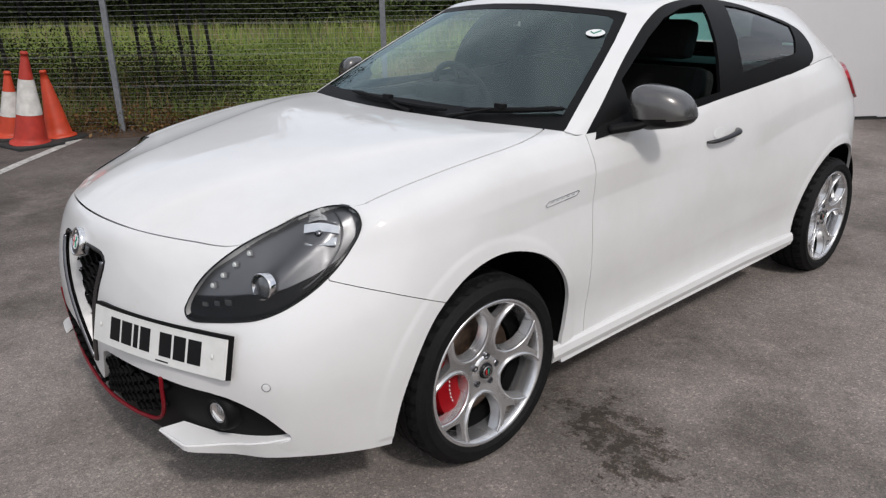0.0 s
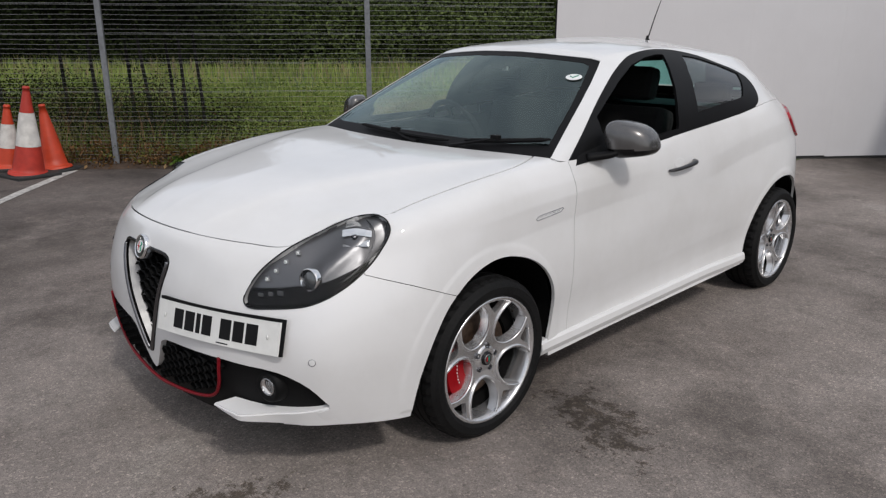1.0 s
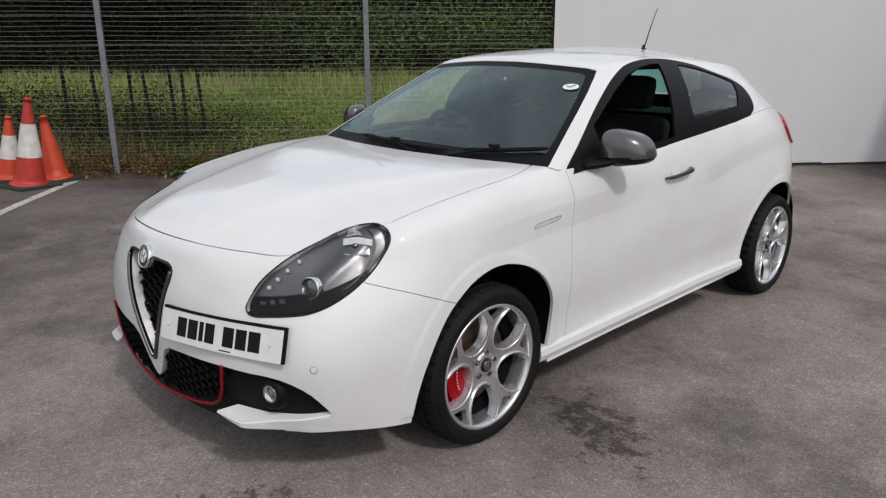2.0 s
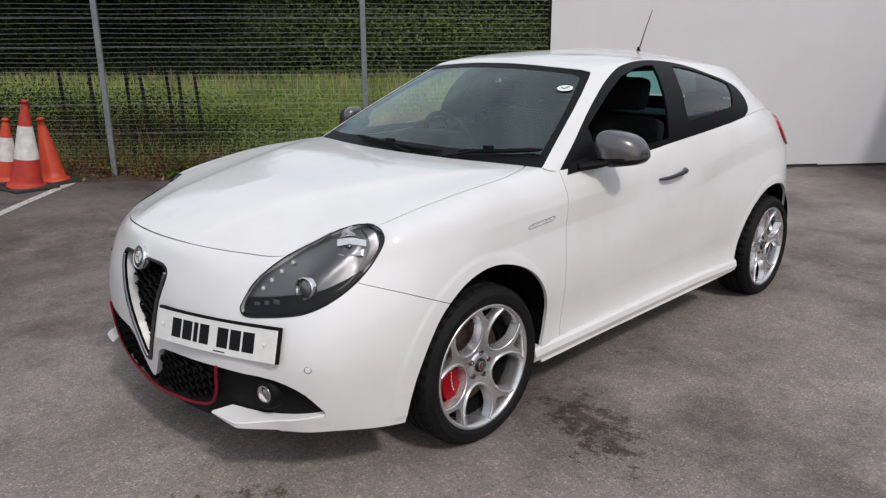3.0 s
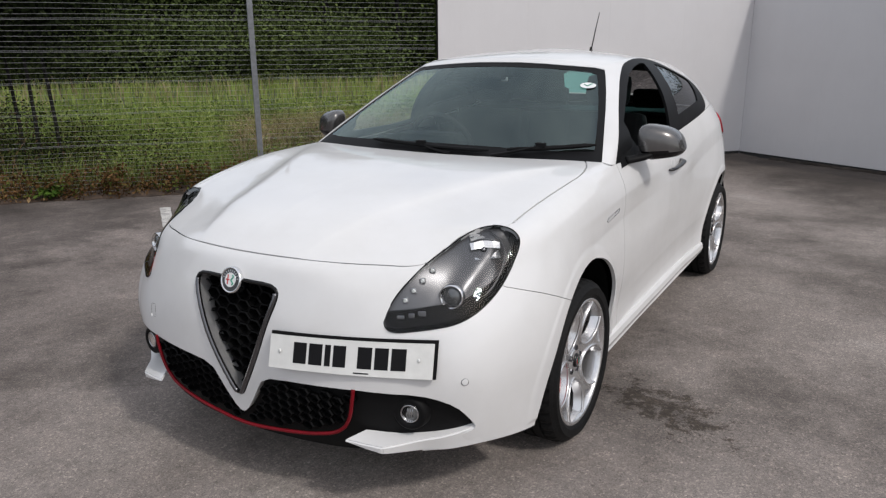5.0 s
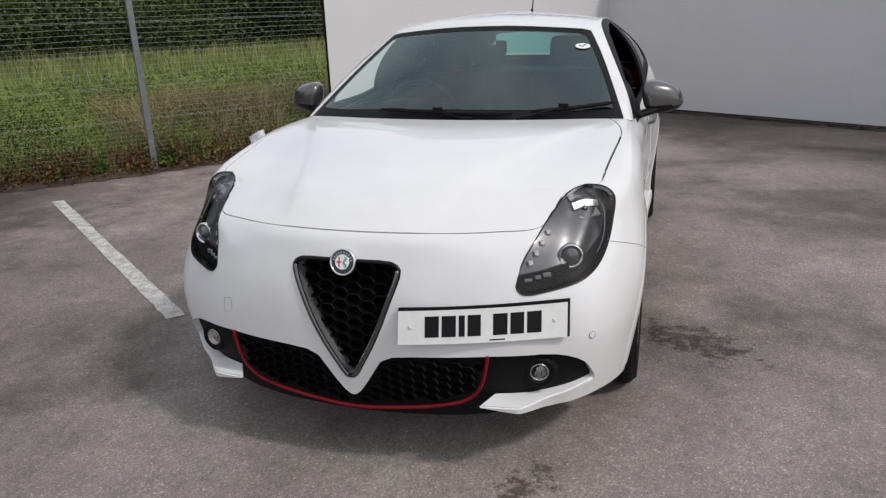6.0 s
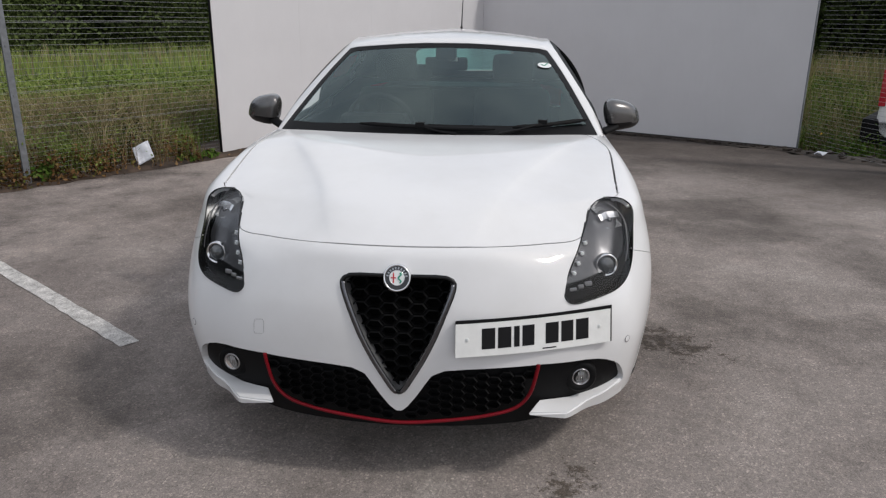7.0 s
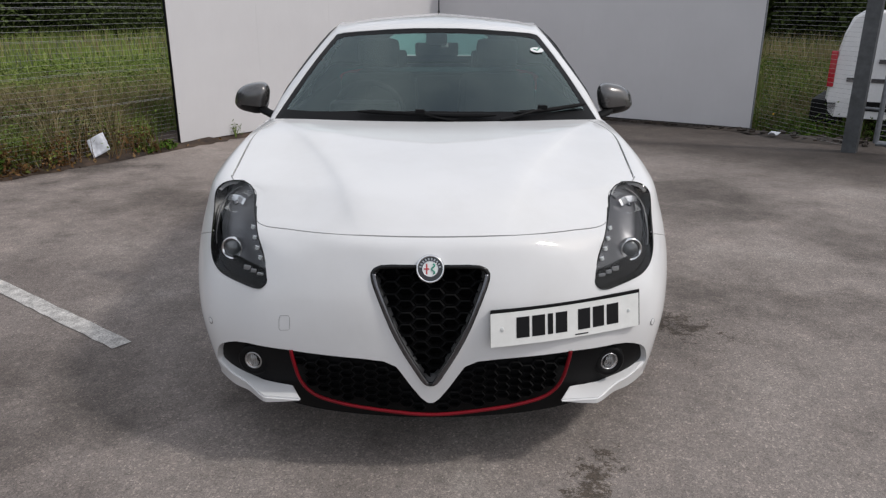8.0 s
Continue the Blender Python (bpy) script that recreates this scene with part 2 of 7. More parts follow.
GALV = plain("galvanised steel", (0.20, 0.21, 0.225), 0.5, 0.4, vary=0.18, scale=25)
POST_STEEL = plain("weathered dark steel", (0.085, 0.09, 0.095), 0.6, 0.3, vary=0.2, scale=20)
WIRE = plain("fence wire", (0.30, 0.30, 0.31), 0.6, 0.0)
DIRT = plain("dark wet soil and rubble", (0.040, 0.030, 0.023), 0.95, vary=0.6, scale=14, bump=0.8)
TRACK = plain("bare brown earth", (0.20, 0.135, 0.085), 0.95, vary=0.4, scale=6, bump=0.5)
CONE_RED = plain("faded red cone", (0.42, 0.032, 0.018), 0.55, vary=0.15, scale=14)
CONE_ORANGE = plain("orange cone", (0.50, 0.048, 0.014), 0.5, vary=0.12, scale=12)
CONE_SLEEVE = plain("dirty white sleeve", (0.60, 0.58, 0.55), 0.55, vary=0.15, scale=16)
CONE_BASE = plain("black rubber base", (0.03, 0.03, 0.03), 0.8, vary=0.3)
SOIL = plain("dry soil and litter", (0.070, 0.045, 0.030), 0.95, vary=0.5, scale=9, bump=0.6)
FIELD = plain("rough grass ground", (0.070, 0.092, 0.028), 0.95, vary=0.5, scale=1.3)
VAN_WHITE = plain("white van paint", (0.70, 0.70, 0.70), 0.35, vary=0.04, coat=0.4)
BAG = plain("white plastic litter", (0.55, 0.57, 0.62), 0.45)
BARK = plain("dark bark", (0.010, 0.0085, 0.0065), 0.95, vary=0.4, scale=8, bump=0.6)


def leafy(name, stops, rough=0.9):
    """Leaves and blades whose colour changes from piece to piece, with some light coming through."""
    m, t, b = nodes_of(name)
    g = t.nodes.new("ShaderNodeNewGeometry")
    r = ramp_node(t, g.outputs["Random Per Island"], stops)
    n = noise_node(t, 0.75, 4)
    r2 = ramp_node(t, n.outputs["Fac"], [(0.32, (0.48, 0.46, 0.45)), (0.5, (0.95, 0.95, 0.95)), (0.68, (1.25, 1.18, 1.12))])
    t.links.new(mix_node(t, 1.0, r.outputs["Color"], r2.outputs["Color"], "MULTIPLY"), b.inputs["Base Color"])
    b.inputs["Roughness"].default_value = rough
    b.inputs["Specular IOR Level"].default_value = 0.0
    return m


GRASS = leafy("meadow grass", [(0.0, (0.125, 0.175, 0.042)), (0.45, (0.160, 0.220, 0.056)), (0.85, (0.195, 0.235, 0.072)), (0.95, (0.22, 0.21, 0.095)), (1.0, (0.26, 0.225, 0.12))])
# brighter copy of the meadow grass, with full sun put into its colour
GRASS_SUNLIT = leafy("field grass in sunlit tone", [(0.0, (0.170, 0.230, 0.056)), (0.5, (0.210, 0.280, 0.074)), (0.85, (0.25, 0.295, 0.095)), (1.0, (0.31, 0.275, 0.145))])
HERB = leafy("meadow herbs", [(0.0, (0.105, 0.155, 0.036)), (0.6, (0.150, 0.205, 0.055)), (1.0, (0.19, 0.22, 0.075))])
BROWN = leafy("dry brown leaves", [(0.0, (0.050, 0.028, 0.014)), (0.5, (0.125, 0.070, 0.030)), (0.72, (0.20, 0.115, 0.055)), (0.86, (0.10, 0.11, 0.030)), (1.0, (0.07, 0.10, 0.025))])
WEED = leafy("green weeds", [(0.0, (0.04, 0.08, 0.015)), (0.6, (0.08, 0.14, 0.025)), (1.0, (0.12, 0.15, 0.05))])
DRY = leafy("dry stalks", [(0.0, (0.20, 0.12, 0.06)), (0.5, (0.28, 0.19, 0.10)), (1.0, (0.14, 0.08, 0.04))])
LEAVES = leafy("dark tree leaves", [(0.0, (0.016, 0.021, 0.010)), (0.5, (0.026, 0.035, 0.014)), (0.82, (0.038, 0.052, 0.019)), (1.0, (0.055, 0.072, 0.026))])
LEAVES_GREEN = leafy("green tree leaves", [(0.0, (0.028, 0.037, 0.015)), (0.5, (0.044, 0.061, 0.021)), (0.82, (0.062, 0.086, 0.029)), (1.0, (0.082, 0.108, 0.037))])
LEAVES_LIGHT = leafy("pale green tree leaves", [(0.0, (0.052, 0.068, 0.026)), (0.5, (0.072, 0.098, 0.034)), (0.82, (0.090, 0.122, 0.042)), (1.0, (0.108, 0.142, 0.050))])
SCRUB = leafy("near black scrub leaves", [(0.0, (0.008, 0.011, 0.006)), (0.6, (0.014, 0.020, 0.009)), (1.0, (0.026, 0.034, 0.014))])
STRAW = leafy("straw stalks", [(0.0, (0.15, 0.13, 0.065)), (0.5, (0.22, 0.185, 0.10)), (1.0, (0.29, 0.245, 0.15))])
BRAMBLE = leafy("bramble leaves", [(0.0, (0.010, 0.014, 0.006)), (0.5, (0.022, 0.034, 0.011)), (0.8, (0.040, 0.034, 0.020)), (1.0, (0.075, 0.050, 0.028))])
FLOWER = leafy("small yellow and white flowers", [(0.0, (0.55, 0.42, 0.05)), (0.5, (0.6, 0.35, 0.03)), (1.0, (0.6, 0.58, 0.5))])


# ---- building helpers ----
def part(name, bm, material, parent=None, label="", smooth=False):
    """Links a bmesh, or (points, faces), as one mesh object, under a thing or part."""
    me = bpy.data.meshes.new(name)
    if isinstance(bm, bmesh.types.BMesh):
        bm.to_mesh(me)
        bm.free()
    else:
        me.from_pydata([tuple(map(float, p)) for p in bm[0]], [], [tuple(map(int, q)) for q in bm[1]])
    me.materials.append(material)
    if smooth:
        me.shade_smooth()
    ob = new(name, me)
    if parent:
        ob.parent = parent
    if label:
        ob["label"] = label
    return ob


def box(bm, lo, hi, bevel=0.0, m=None):
    r = bmesh.ops.create_cube(bm, size=1.0)
    vs = r["verts"]
    for v in vs:
        v.co = Vector([lo[k] + (v.co[k] + 0.5) * (hi[k] - lo[k]) for k in range(3)])
    if bevel:
        es = list({e for v in vs for e in v.link_edges})
        out = bmesh.ops.bevel(bm, geom=es, offset=bevel, segments=2, affect="EDGES", profile=0.6)
        vs = list({v for f in out["faces"] for v in f.verts} | {v for v in vs if v.is_valid})
    if m is not None:
        bmesh.ops.transform(bm, matrix=m, verts=[v for v in vs if v.is_valid])
    return bm


def boxed(lo, hi, bevel=0.0, m=None):
    return box(bmesh.new(), lo, hi, bevel, m)


def lathe(profile, n=32, axis="Z"):
    """A turned shape: profile of (radius, height)."""
    pts, faces = [], []
    for r, h in profile:
        for k in range(n):
            a = 2 * math.pi * k / n
            p = (r * math.cos(a), r * math.sin(a), h)
            pts.append(p if axis == "Z" else (p[2], p[0], p[1]) if axis == "X" else (p[0], p[2], p[1]))
    for i in range(len(profile) - 1):
        for k in range(n):
            q = (i * n + k, i * n + (k + 1) % n, (i + 1) * n + (k + 1) % n, (i + 1) * n + k)
            faces.append(q)
    return np.array(pts), faces


def tube(path, radius, n=8, closed=False, flat=1.0):
    """A round bar along a path."""
    p = np.array(path, float)
    tang = np.gradient(p, axis=0)
    if closed:
        tang = (np.roll(p, -1, 0) - np.roll(p, 1, 0))
    tang /= np.linalg.norm(tang, axis=1)[:, None] + 1e-12
    rad = np.broadcast_to(np.asarray(radius, float), (len(p),))
    up = np.array((0, 0, 1.0)) if abs(tang[0][2]) < 0.9 else np.array((1.0, 0, 0))
    pts, faces = [], []
    side = np.cross(tang[0], up)
    for k in range(len(p)):
        side = side - tang[k] * (side @ tang[k])
        side /= np.linalg.norm(side) + 1e-12
        over = np.cross(side, tang[k])
        for j in range(n):
            a = 2 * math.pi * j / n
            pts.append(p[k] + rad[k] * (math.cos(a) * side + flat * math.sin(a) * over))
    rings = len(p)
    for k in range(rings if closed else rings - 1):
        for j in range(n):
            a, b = k * n, ((k + 1) % rings) * n
            faces.append((a + j, a + (j + 1) % n, b + (j + 1) % n, b + j))
    if not closed:
        faces += [tuple(range(n))[::-1], tuple(range((rings - 1) * n, rings * n))]
    return np.array(pts), faces


def joined(*meshes):
    pts, faces, n = [], [], 0
    for p, q in meshes:
        pts.append(np.asarray(p, float))
        faces += [tuple(i + n for i in f) for f in q]
        n += len(p)
    return np.concatenate(pts), faces


def placed(mesh, m):
    p, q = mesh
    p = np.c_[np.asarray(p, float), np.ones(len(p))] @ np.array(m).T
    return p[:, :3], q


def thing(name, at=(0, 0, 0), label="", category="", group="", turn=0.0):
    e = new(name)
    e.empty_display_size = 0.2
    e.matrix_world = pose(*at, 0, 0, turn)
    return tagged(e, label, category, group)


# ---- ground: one sheet, falling a little behind the car and rising as rough field beyond the fence ----
FENCE_A, FENCE_DIR = Vector((-6.12, 1.24)), Vector((1.85, 2.29)).normalized()
FENCE_OUT = Vector((-FENCE_DIR.y, FENCE_DIR.x))
POST_GAP = 2.944
POST_B = FENCE_A + FENCE_DIR * POST_GAP
CORNER, WALL_B = Vector((-0.05, 9.47)), Vector((4.22, 6.93))
WALL_A = Vector((-3.06, 5.47))


def ease(t):
    t = np.clip(t, 0, 1)
    return t * t * (3 - 2 * t)


def ground_z(x, y):
    x, y = np.asarray(x, float), np.asarray(y, float)
    yard = -0.0165 * np.clip(y, 0, 9.5)
    off = (x - FENCE_A.x) * FENCE_OUT.x + (y - FENCE_A.y) * FENCE_OUT.y
    past = (x - 0.05) * 0.55 + (y - 9.62) * 0.835
    return yard + 0.2 * ease((off - 3) / 26) + 0.03 * ease(off / 0.5) - 0.18 * ease(past / 0.42) * ease((x - 3.2) / 1.0)


def sheet(xs, ys):
    gx, gy = np.meshgrid(xs, ys)
    pts = np.stack([gx, gy, ground_z(gx, gy)], -1).reshape(-1, 3)
    n = len(xs)
    faces = [(j * n + i, j * n + i + 1, (j + 1) * n + i + 1, (j + 1) * n + i) for j in range(len(ys) - 1) for i in range(n - 1)]
    return pts, faces


steps = lambda lo, hi: np.r_[-2500, -600, -150, -60, np.arange(lo, hi, 0.5), 60, 150, 600, 2500]
pts, faces = sheet(steps(-34, 34), steps(-30, 44))
cent = np.array([pts[list(q)].mean(0) for q in faces])
beyond = (cent[:, 0] - FENCE_A.x) * FENCE_OUT.x + (cent[:, 1] - FENCE_A.y) * FENCE_OUT.y
wn_ = Vector((CORNER - WALL_B)).normalized()
wall_out = Vector((-wn_.y, wn_.x))
if wall_out.y < 0:
    wall_out = -wall_out
beyond2 = (cent[:, 0] - CORNER.x) * wall_out.x + (cent[:, 1] - CORNER.y) * wall_out.y
me = bpy.data.meshes.new("ground")
me.from_pydata([tuple(p) for p in pts], [], faces)
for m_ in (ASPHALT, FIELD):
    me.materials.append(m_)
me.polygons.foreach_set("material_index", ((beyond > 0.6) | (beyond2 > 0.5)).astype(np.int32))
me.shade_smooth()
tagged(new("ground", me), "worn grey asphalt yard running out into rough grass", "ground", kind="structure")


def on_fence(s, out=0.0):
    """A place s metres along the fence from its first post; the last stretch turns in to the wall's end."""
    if s > POST_GAP:
        d = (WALL_A - POST_B).normalized()
        p = POST_B + d * (s - POST_GAP) + Vector((-d.y, d.x)) * out
        return p.x, p.y
    p = FENCE_A + FENCE_DIR * s + FENCE_OUT * out
    return p.x, p.y


# ---- white boarding walls ----
def boarding(name, a, b, label, thick=0.06, high=2.38):
    n = (b - a).normalized()
    out = Vector((-n.y, n.x))
    if out.dot(Vector((0, 1))) < 0:
        out = -out
    length = (b - a).length
    ob = thing(name, (a.x, a.y, 0), label, "wall", turn=math.degrees(math.atan2(n.y, n.x)))
    tagged(ob, kind="structure")
    back = 1 if (Matrix.Rotation(math.atan2(n.y, n.x), 2) @ Vector((0, 1))).dot(out) > 0 else -1
    count = max(1, round(length / 1.22))
    w = length / count
    g0, g1 = float(ground_z(a.x, a.y)), float(ground_z(b.x, b.y))
    for k in range(count):
        g = g0 + (g1 - g0) * (k + 0.5) / count
        part("panel", boxed((k * w + 0.0004, min(0, back * thick), g + 0.035), ((k + 1) * w - 0.0004, max(0, back * thick), high), 0.0), WALL_PAINT, ob)
    g = min(g0, g1)
    part("rail", boxed((0.0, min(back * thick, back * (thick + 0.05)), high - 0.3), (length, max(back * thick, back * (thick + 0.05)), high - 0.2)), GALV, ob)
    part("top_rail", boxed((0.0, min(back * (thick + 0.003), back * (thick + 0.055)), high - 0.03), (length, max(back * (thick + 0.003), back * (thick + 0.055)), high + 0.028), 0.008), CONE_BASE, ob, "dark steel top rail")
    for k in range(count + 1):
        x_ = min(max(k * w, 0.06), length - 0.06)
        part("clamp", boxed((x_ - 0.028, min(back * (thick - 0.004), back * (thick + 0.075)), high + 0.004), (x_ + 0.028, max(back * (thick - 0.004), back * (thick + 0.075)), high + 0.05), 0.006), PLATE_WHITE, ob, "small white clamp")
    part("bottom_rail", boxed((0.0, min(back * 0.015, back * 0.05), g - 0.05), (length, max(back * 0.015, back * 0.05), g + 0.05)), CONE_BASE, ob, "dark gap board")
    part("edge_trim", boxed((length - 0.001, min(0, back * thick), g), (length + 0.014, max(0, back * (thick + 0.01)), high)), GALV, ob)
    part("edge_trim", boxed((-0.009, min(0, back * thick), g), (0.001, max(0, back * (thick + 0.004)), high)), BLACK, ob)
    return ob


boarding("wall_west", WALL_A, CORNER, "tall white painted boarding wall in sun", 0.035)
boarding("wall_north", CORNER, WALL_B, "tall white painted boarding wall in shade")


# ---- bay lines ----
def bay_line(a, b, wide=0.10):
    a, b = Vector(a), Vector(b)
    d = (b - a).normalized()
    s = Vector((-d.y, d.x)) * wide / 2
    n = 40
    rng = random.Random(int(abs(a.x) * 100))
    pts, faces = [], []
    for k in range(n + 1):
        c = a.lerp(b, k / n)
        for sg in (-1, 1):
            p = c + s * sg * (1 + rng.uniform(-0.10, 0.06))
            pts.append((p.x, p.y, float(ground_z(p.x, p.y)) + 0.004))
        if k:
            faces.append((2 * k - 2, 2 * k - 1, 2 * k + 1, 2 * k))
    return tagged(part("bay_line", (pts, faces), LINE_PAINT), "worn white painted parking bay line on asphalt", "road marking", "bay lines", "structure")


bay_line((-1.465, 0.05), (-4.25, 2.15))
bay_line((-3.5, -1.47), (-6.2, 0.78))


# ---- mesh fence: steel posts with many level wires ----
fence = thing("mesh_fence", (0, 0, 0), "tall galvanised mesh fence with steel posts and level wires", "fence")
HIGH = 2.6
FENCE_END = POST_GAP + (WALL_A - POST_B).length - 0.03
for k in range(-3, 2):
    s = k * POST_GAP
    x, y = on_fence(s)
    g = float(ground_z(x, y))
    m_ = pose(x, y, 0, 0, 0, math.degrees(math.atan2(FENCE_DIR.y, FENCE_DIR.x)))
    bm = bmesh.new()
    box(bm, (-0.03, -0.02, g - 0.2), (0.03, 0.02, HIGH), 0.004)
    for h in np.arange(0.35, HIGH, 0.45):
        box(bm, (-0.008, -0.028, h), (0.008, -0.019, h + 0.016))
    bm.transform(m_)
    part("post", bm, GALV, fence)
wires, first = [], -3 * POST_GAP
ss = np.r_[np.linspace(first, POST_GAP, 60), np.linspace(POST_GAP + 0.1, FENCE_END, 12)]
line = np.array([on_fence(s, 0.03) for s in ss])
gz = ground_z(line[:, 0], line[:, 1])
for n_, z in enumerate(np.r_[np.arange(0.06, 0.5, 0.040), np.arange(0.52, HIGH, 0.0525)]):
    zz = gz * ease((1.2 - z) / 1.2) + z + 0.004 * np.sin(ss * 3.1 + z * 9)
    wires.append(tube(np.c_[line, zz], 0.0009 if z < 0.5 else 0.0011 if z < 1.25 else 0.0014, 4))
    if n_ % 6 == 5 and z > 0.5:
        wires.append(tube(np.c_[line, zz + 0.013], 0.0014, 4))
tagged(part("wire", joined(*wires), WIRE, fence), kind="stuff")

# edge strip of soil and leaf litter along the fence
pts, faces = [], []
rng = random.Random(5)
for k in range(161):
    s = -10 + k * 0.125
    for out in (-0.16 + rng.uniform(-0.05, 0.05), -0.02, 0.3, 0.75):
        x, y = on_fence(s, out)
        up = 0.004 if out < -0.05 else 0.035 + rng.uniform(-0.012, 0.02)
        pts.append((x, y, float(ground_z(x, y)) + up))
    if k:
        a = 4 * k
        faces += [(a - 4 + j, a - 3 + j, a + 1 + j, a + j) for j in range(3)]
tagged(part("verge", (pts, faces), SOIL, smooth=True), "strip of brown soil and leaf litter under fence", "verge", kind="structure")


# soil and rubble strip along the foot of the shaded wall and on to the gate
pts, faces = [], []
rng = random.Random(8)
d_ = (WALL_B - CORNER).normalized()
total = (WALL_B - CORNER).length
for k in range(61):
    s = 0.6 + k * (total + 1.3 - 0.6) / 60
    wide = 0.07 + 0.16 * float(ease((s - 2.5) / 2.2)) + 0.55 * float(ease((s - total + 0.3) / 1.2))
    for o, up in ((0.06, 0.03), (-wide * 0.5 + rng.uniform(-.02, .02), 0.022 + rng.uniform(0, .015)), (-wide + rng.uniform(-.04, .04), 0.003)):
        p = CORNER + d_ * s + wall_out * (o + (0.5 if s > total + 0.05 and o > 0 else 0))
        pts.append((p.x, p.y, float(ground_z(p.x, p.y)) + up))
    if k:
        a = 3 * k
        faces += [(a - 3 + j, a - 2 + j, a + 1 + j, a + j) for j in range(2)]
tagged(part("rubble_strip", (pts, faces), DIRT, smooth=True), "dark soil and rubble along foot of wall", "verge", kind="structure")

# ---- plants ----
def blades(count, place, tall, wide, seed, lean=0.35, bend=0.5):
    """Many grass blades, each a bent strip of four points and a tip."""
    r = np.random.RandomState(seed)
    xy = place(r, count)
    d1, d2 = (CORNER - WALL_A).normalized(), (WALL_B - CORNER).normalized()
    west = (xy[:, 0] - WALL_A.x) * -d1.y + (xy[:, 1] - WALL_A.y) * d1.x
    along = (xy[:, 0] - WALL_A.x) * d1.x + (xy[:, 1] - WALL_A.y) * d1.y
    north = (xy[:, 0] - CORNER.x) * -d2.y + (xy[:, 1] - CORNER.y) * d2.x
    xy = xy[(west > 0.8) | (north > 0.35) | (along < -0.35)]
    count = len(xy)
    z = ground_z(xy[:, 0], xy[:, 1])
    h = r.uniform(*tall, count)
    a = r.uniform(0, 2 * np.pi, count)
    w = r.uniform(*wide, count)
    l = h * r.uniform(0.05, lean, count)
    d = np.stack([np.cos(a), np.sin(a)], 1)
    b = r.uniform(0, 2 * np.pi, count)
    s = np.stack([np.cos(b), np.sin(b)], 1) * w[:, None]
    base = np.c_[xy, z]
    mid = np.c_[xy + d * (l * 0.35)[:, None], z + h * 0.55]
    tip = np.c_[xy + d * l[:, None], z + h * (1 - bend * 0.15)]
    s3 = np.c_[s, np.zeros(count)]
    pts = np.stack([base - s3, base + s3, mid - s3 * 0.8, mid + s3 * 0.8, tip], 1).reshape(-1, 3)
    i = np.arange(count) * 5
    quads = np.stack([i, i + 1, i + 3, i + 2], 1)
    tri = np.stack([i + 2, i + 3, i + 4], 1)
    return pts, [tuple(q) for q in quads.tolist()] + [tuple(q) for q in tri.tolist()]


def mesh_np(name, pts, faces, material, label, category):
    ob = part(name, (pts, faces), material)
    return tagged(ob, label, category, kind="stuff")


def strip_place(lo, hi, o0, o1, power=1.0):
    def place(r, n):
        s = r.uniform(lo, hi, n)
        o = o0 + (o1 - o0) * r.uniform(0, 1, n) ** power
        return np.stack([FENCE_A.x + FENCE_DIR.x * s + FENCE_OUT.x * o, FENCE_A.y + FENCE_DIR.y * s + FENCE_OUT.y * o], 1)
    return place


def north_place(lo, hi, o0, o1, power=1.0):
    d = (WALL_B - CORNER).normalized()

    def place(r, n):
        s = r.uniform(lo, hi, n)
        o = o0 + (o1 - o0) * r.uniform(0, 1, n) ** power
        return np.stack([CORNER.x + d.x * s + wall_out.x * o, CORNER.y + d.y * s + wall_out.y * o], 1)
    return place


mesh_np("meadow_grass", *blades(26000, strip_place(-12, 12, 0.25, 5, 1.0), (0.15, 0.5), (0.003, 0.007), 1), GRASS,
        "rough meadow grass, green with straw tops", "grass")
mesh_np("open_field_grass", *blades(32000, strip_place(-26, 22, 4, 26, 1.3), (0.25, 0.6), (0.007, 0.016), 2), GRASS_SUNLIT,
        "bright green grass of open field", "grass")
mesh_np("dry_weeds", *joined(blades(1500, strip_place(-10, 6, 0.02, 0.5), (0.12, 0.5), (0.0015, 0.004), 3, 0.6),
                             blades(500, strip_place(-10, 0.5, 0.0, 0.8), (0.4, 0.9), (0.002, 0.004), 4, 0.5)), DRY,
        "dry brown weed stalks along fence", "weeds")
def tufts(count, place, seed, per=26, tall=(0.3, 0.75)):
    """Tufts of long blades that lean outwards."""
    r = np.random.RandomState(seed)
    mid_ = np.repeat(place(r, count), per, 0)
    near = lambda _, n: mid_ + np.random.RandomState(seed + 1).normal(0, 0.05, (len(mid_), 2))
    return blades(len(mid_), near, tall, (0.002, 0.005), seed + 2, 0.9, 1.6)


mesh_np("tall_grass", *joined(tufts(170, strip_place(-9, -0.6, 0.2, 7, 1.3), 51), tufts(150, strip_place(3.0, 9, 0.2, 7, 1.3), 53), tufts(220, strip_place(3.0, 9, 0.2, 5), 55, 20, (0.35, 0.9)), tufts(150, strip_place(2.8, 5.4, 0.4, 3.0), 57, 22, (0.45, 0.95))), STRAW, "long pale grass tufts leaning behind fence", "grass")
mesh_np("long_grass", *tufts(620, strip_place(-9, 10, 0.15, 8, 1.3), 61, 30, (0.25, 0.65)), GRASS, "long green grass tufts behind fence", "grass")
mesh_np("gate_grass", *joined(tufts(150, north_place(4.9, 8, 0.2, 4), 71), tufts(120, north_place(3.8, 9, 4, 8), 75, 24, (0.5, 1.1))), STRAW, "long pale grass tufts beyond gate", "grass")
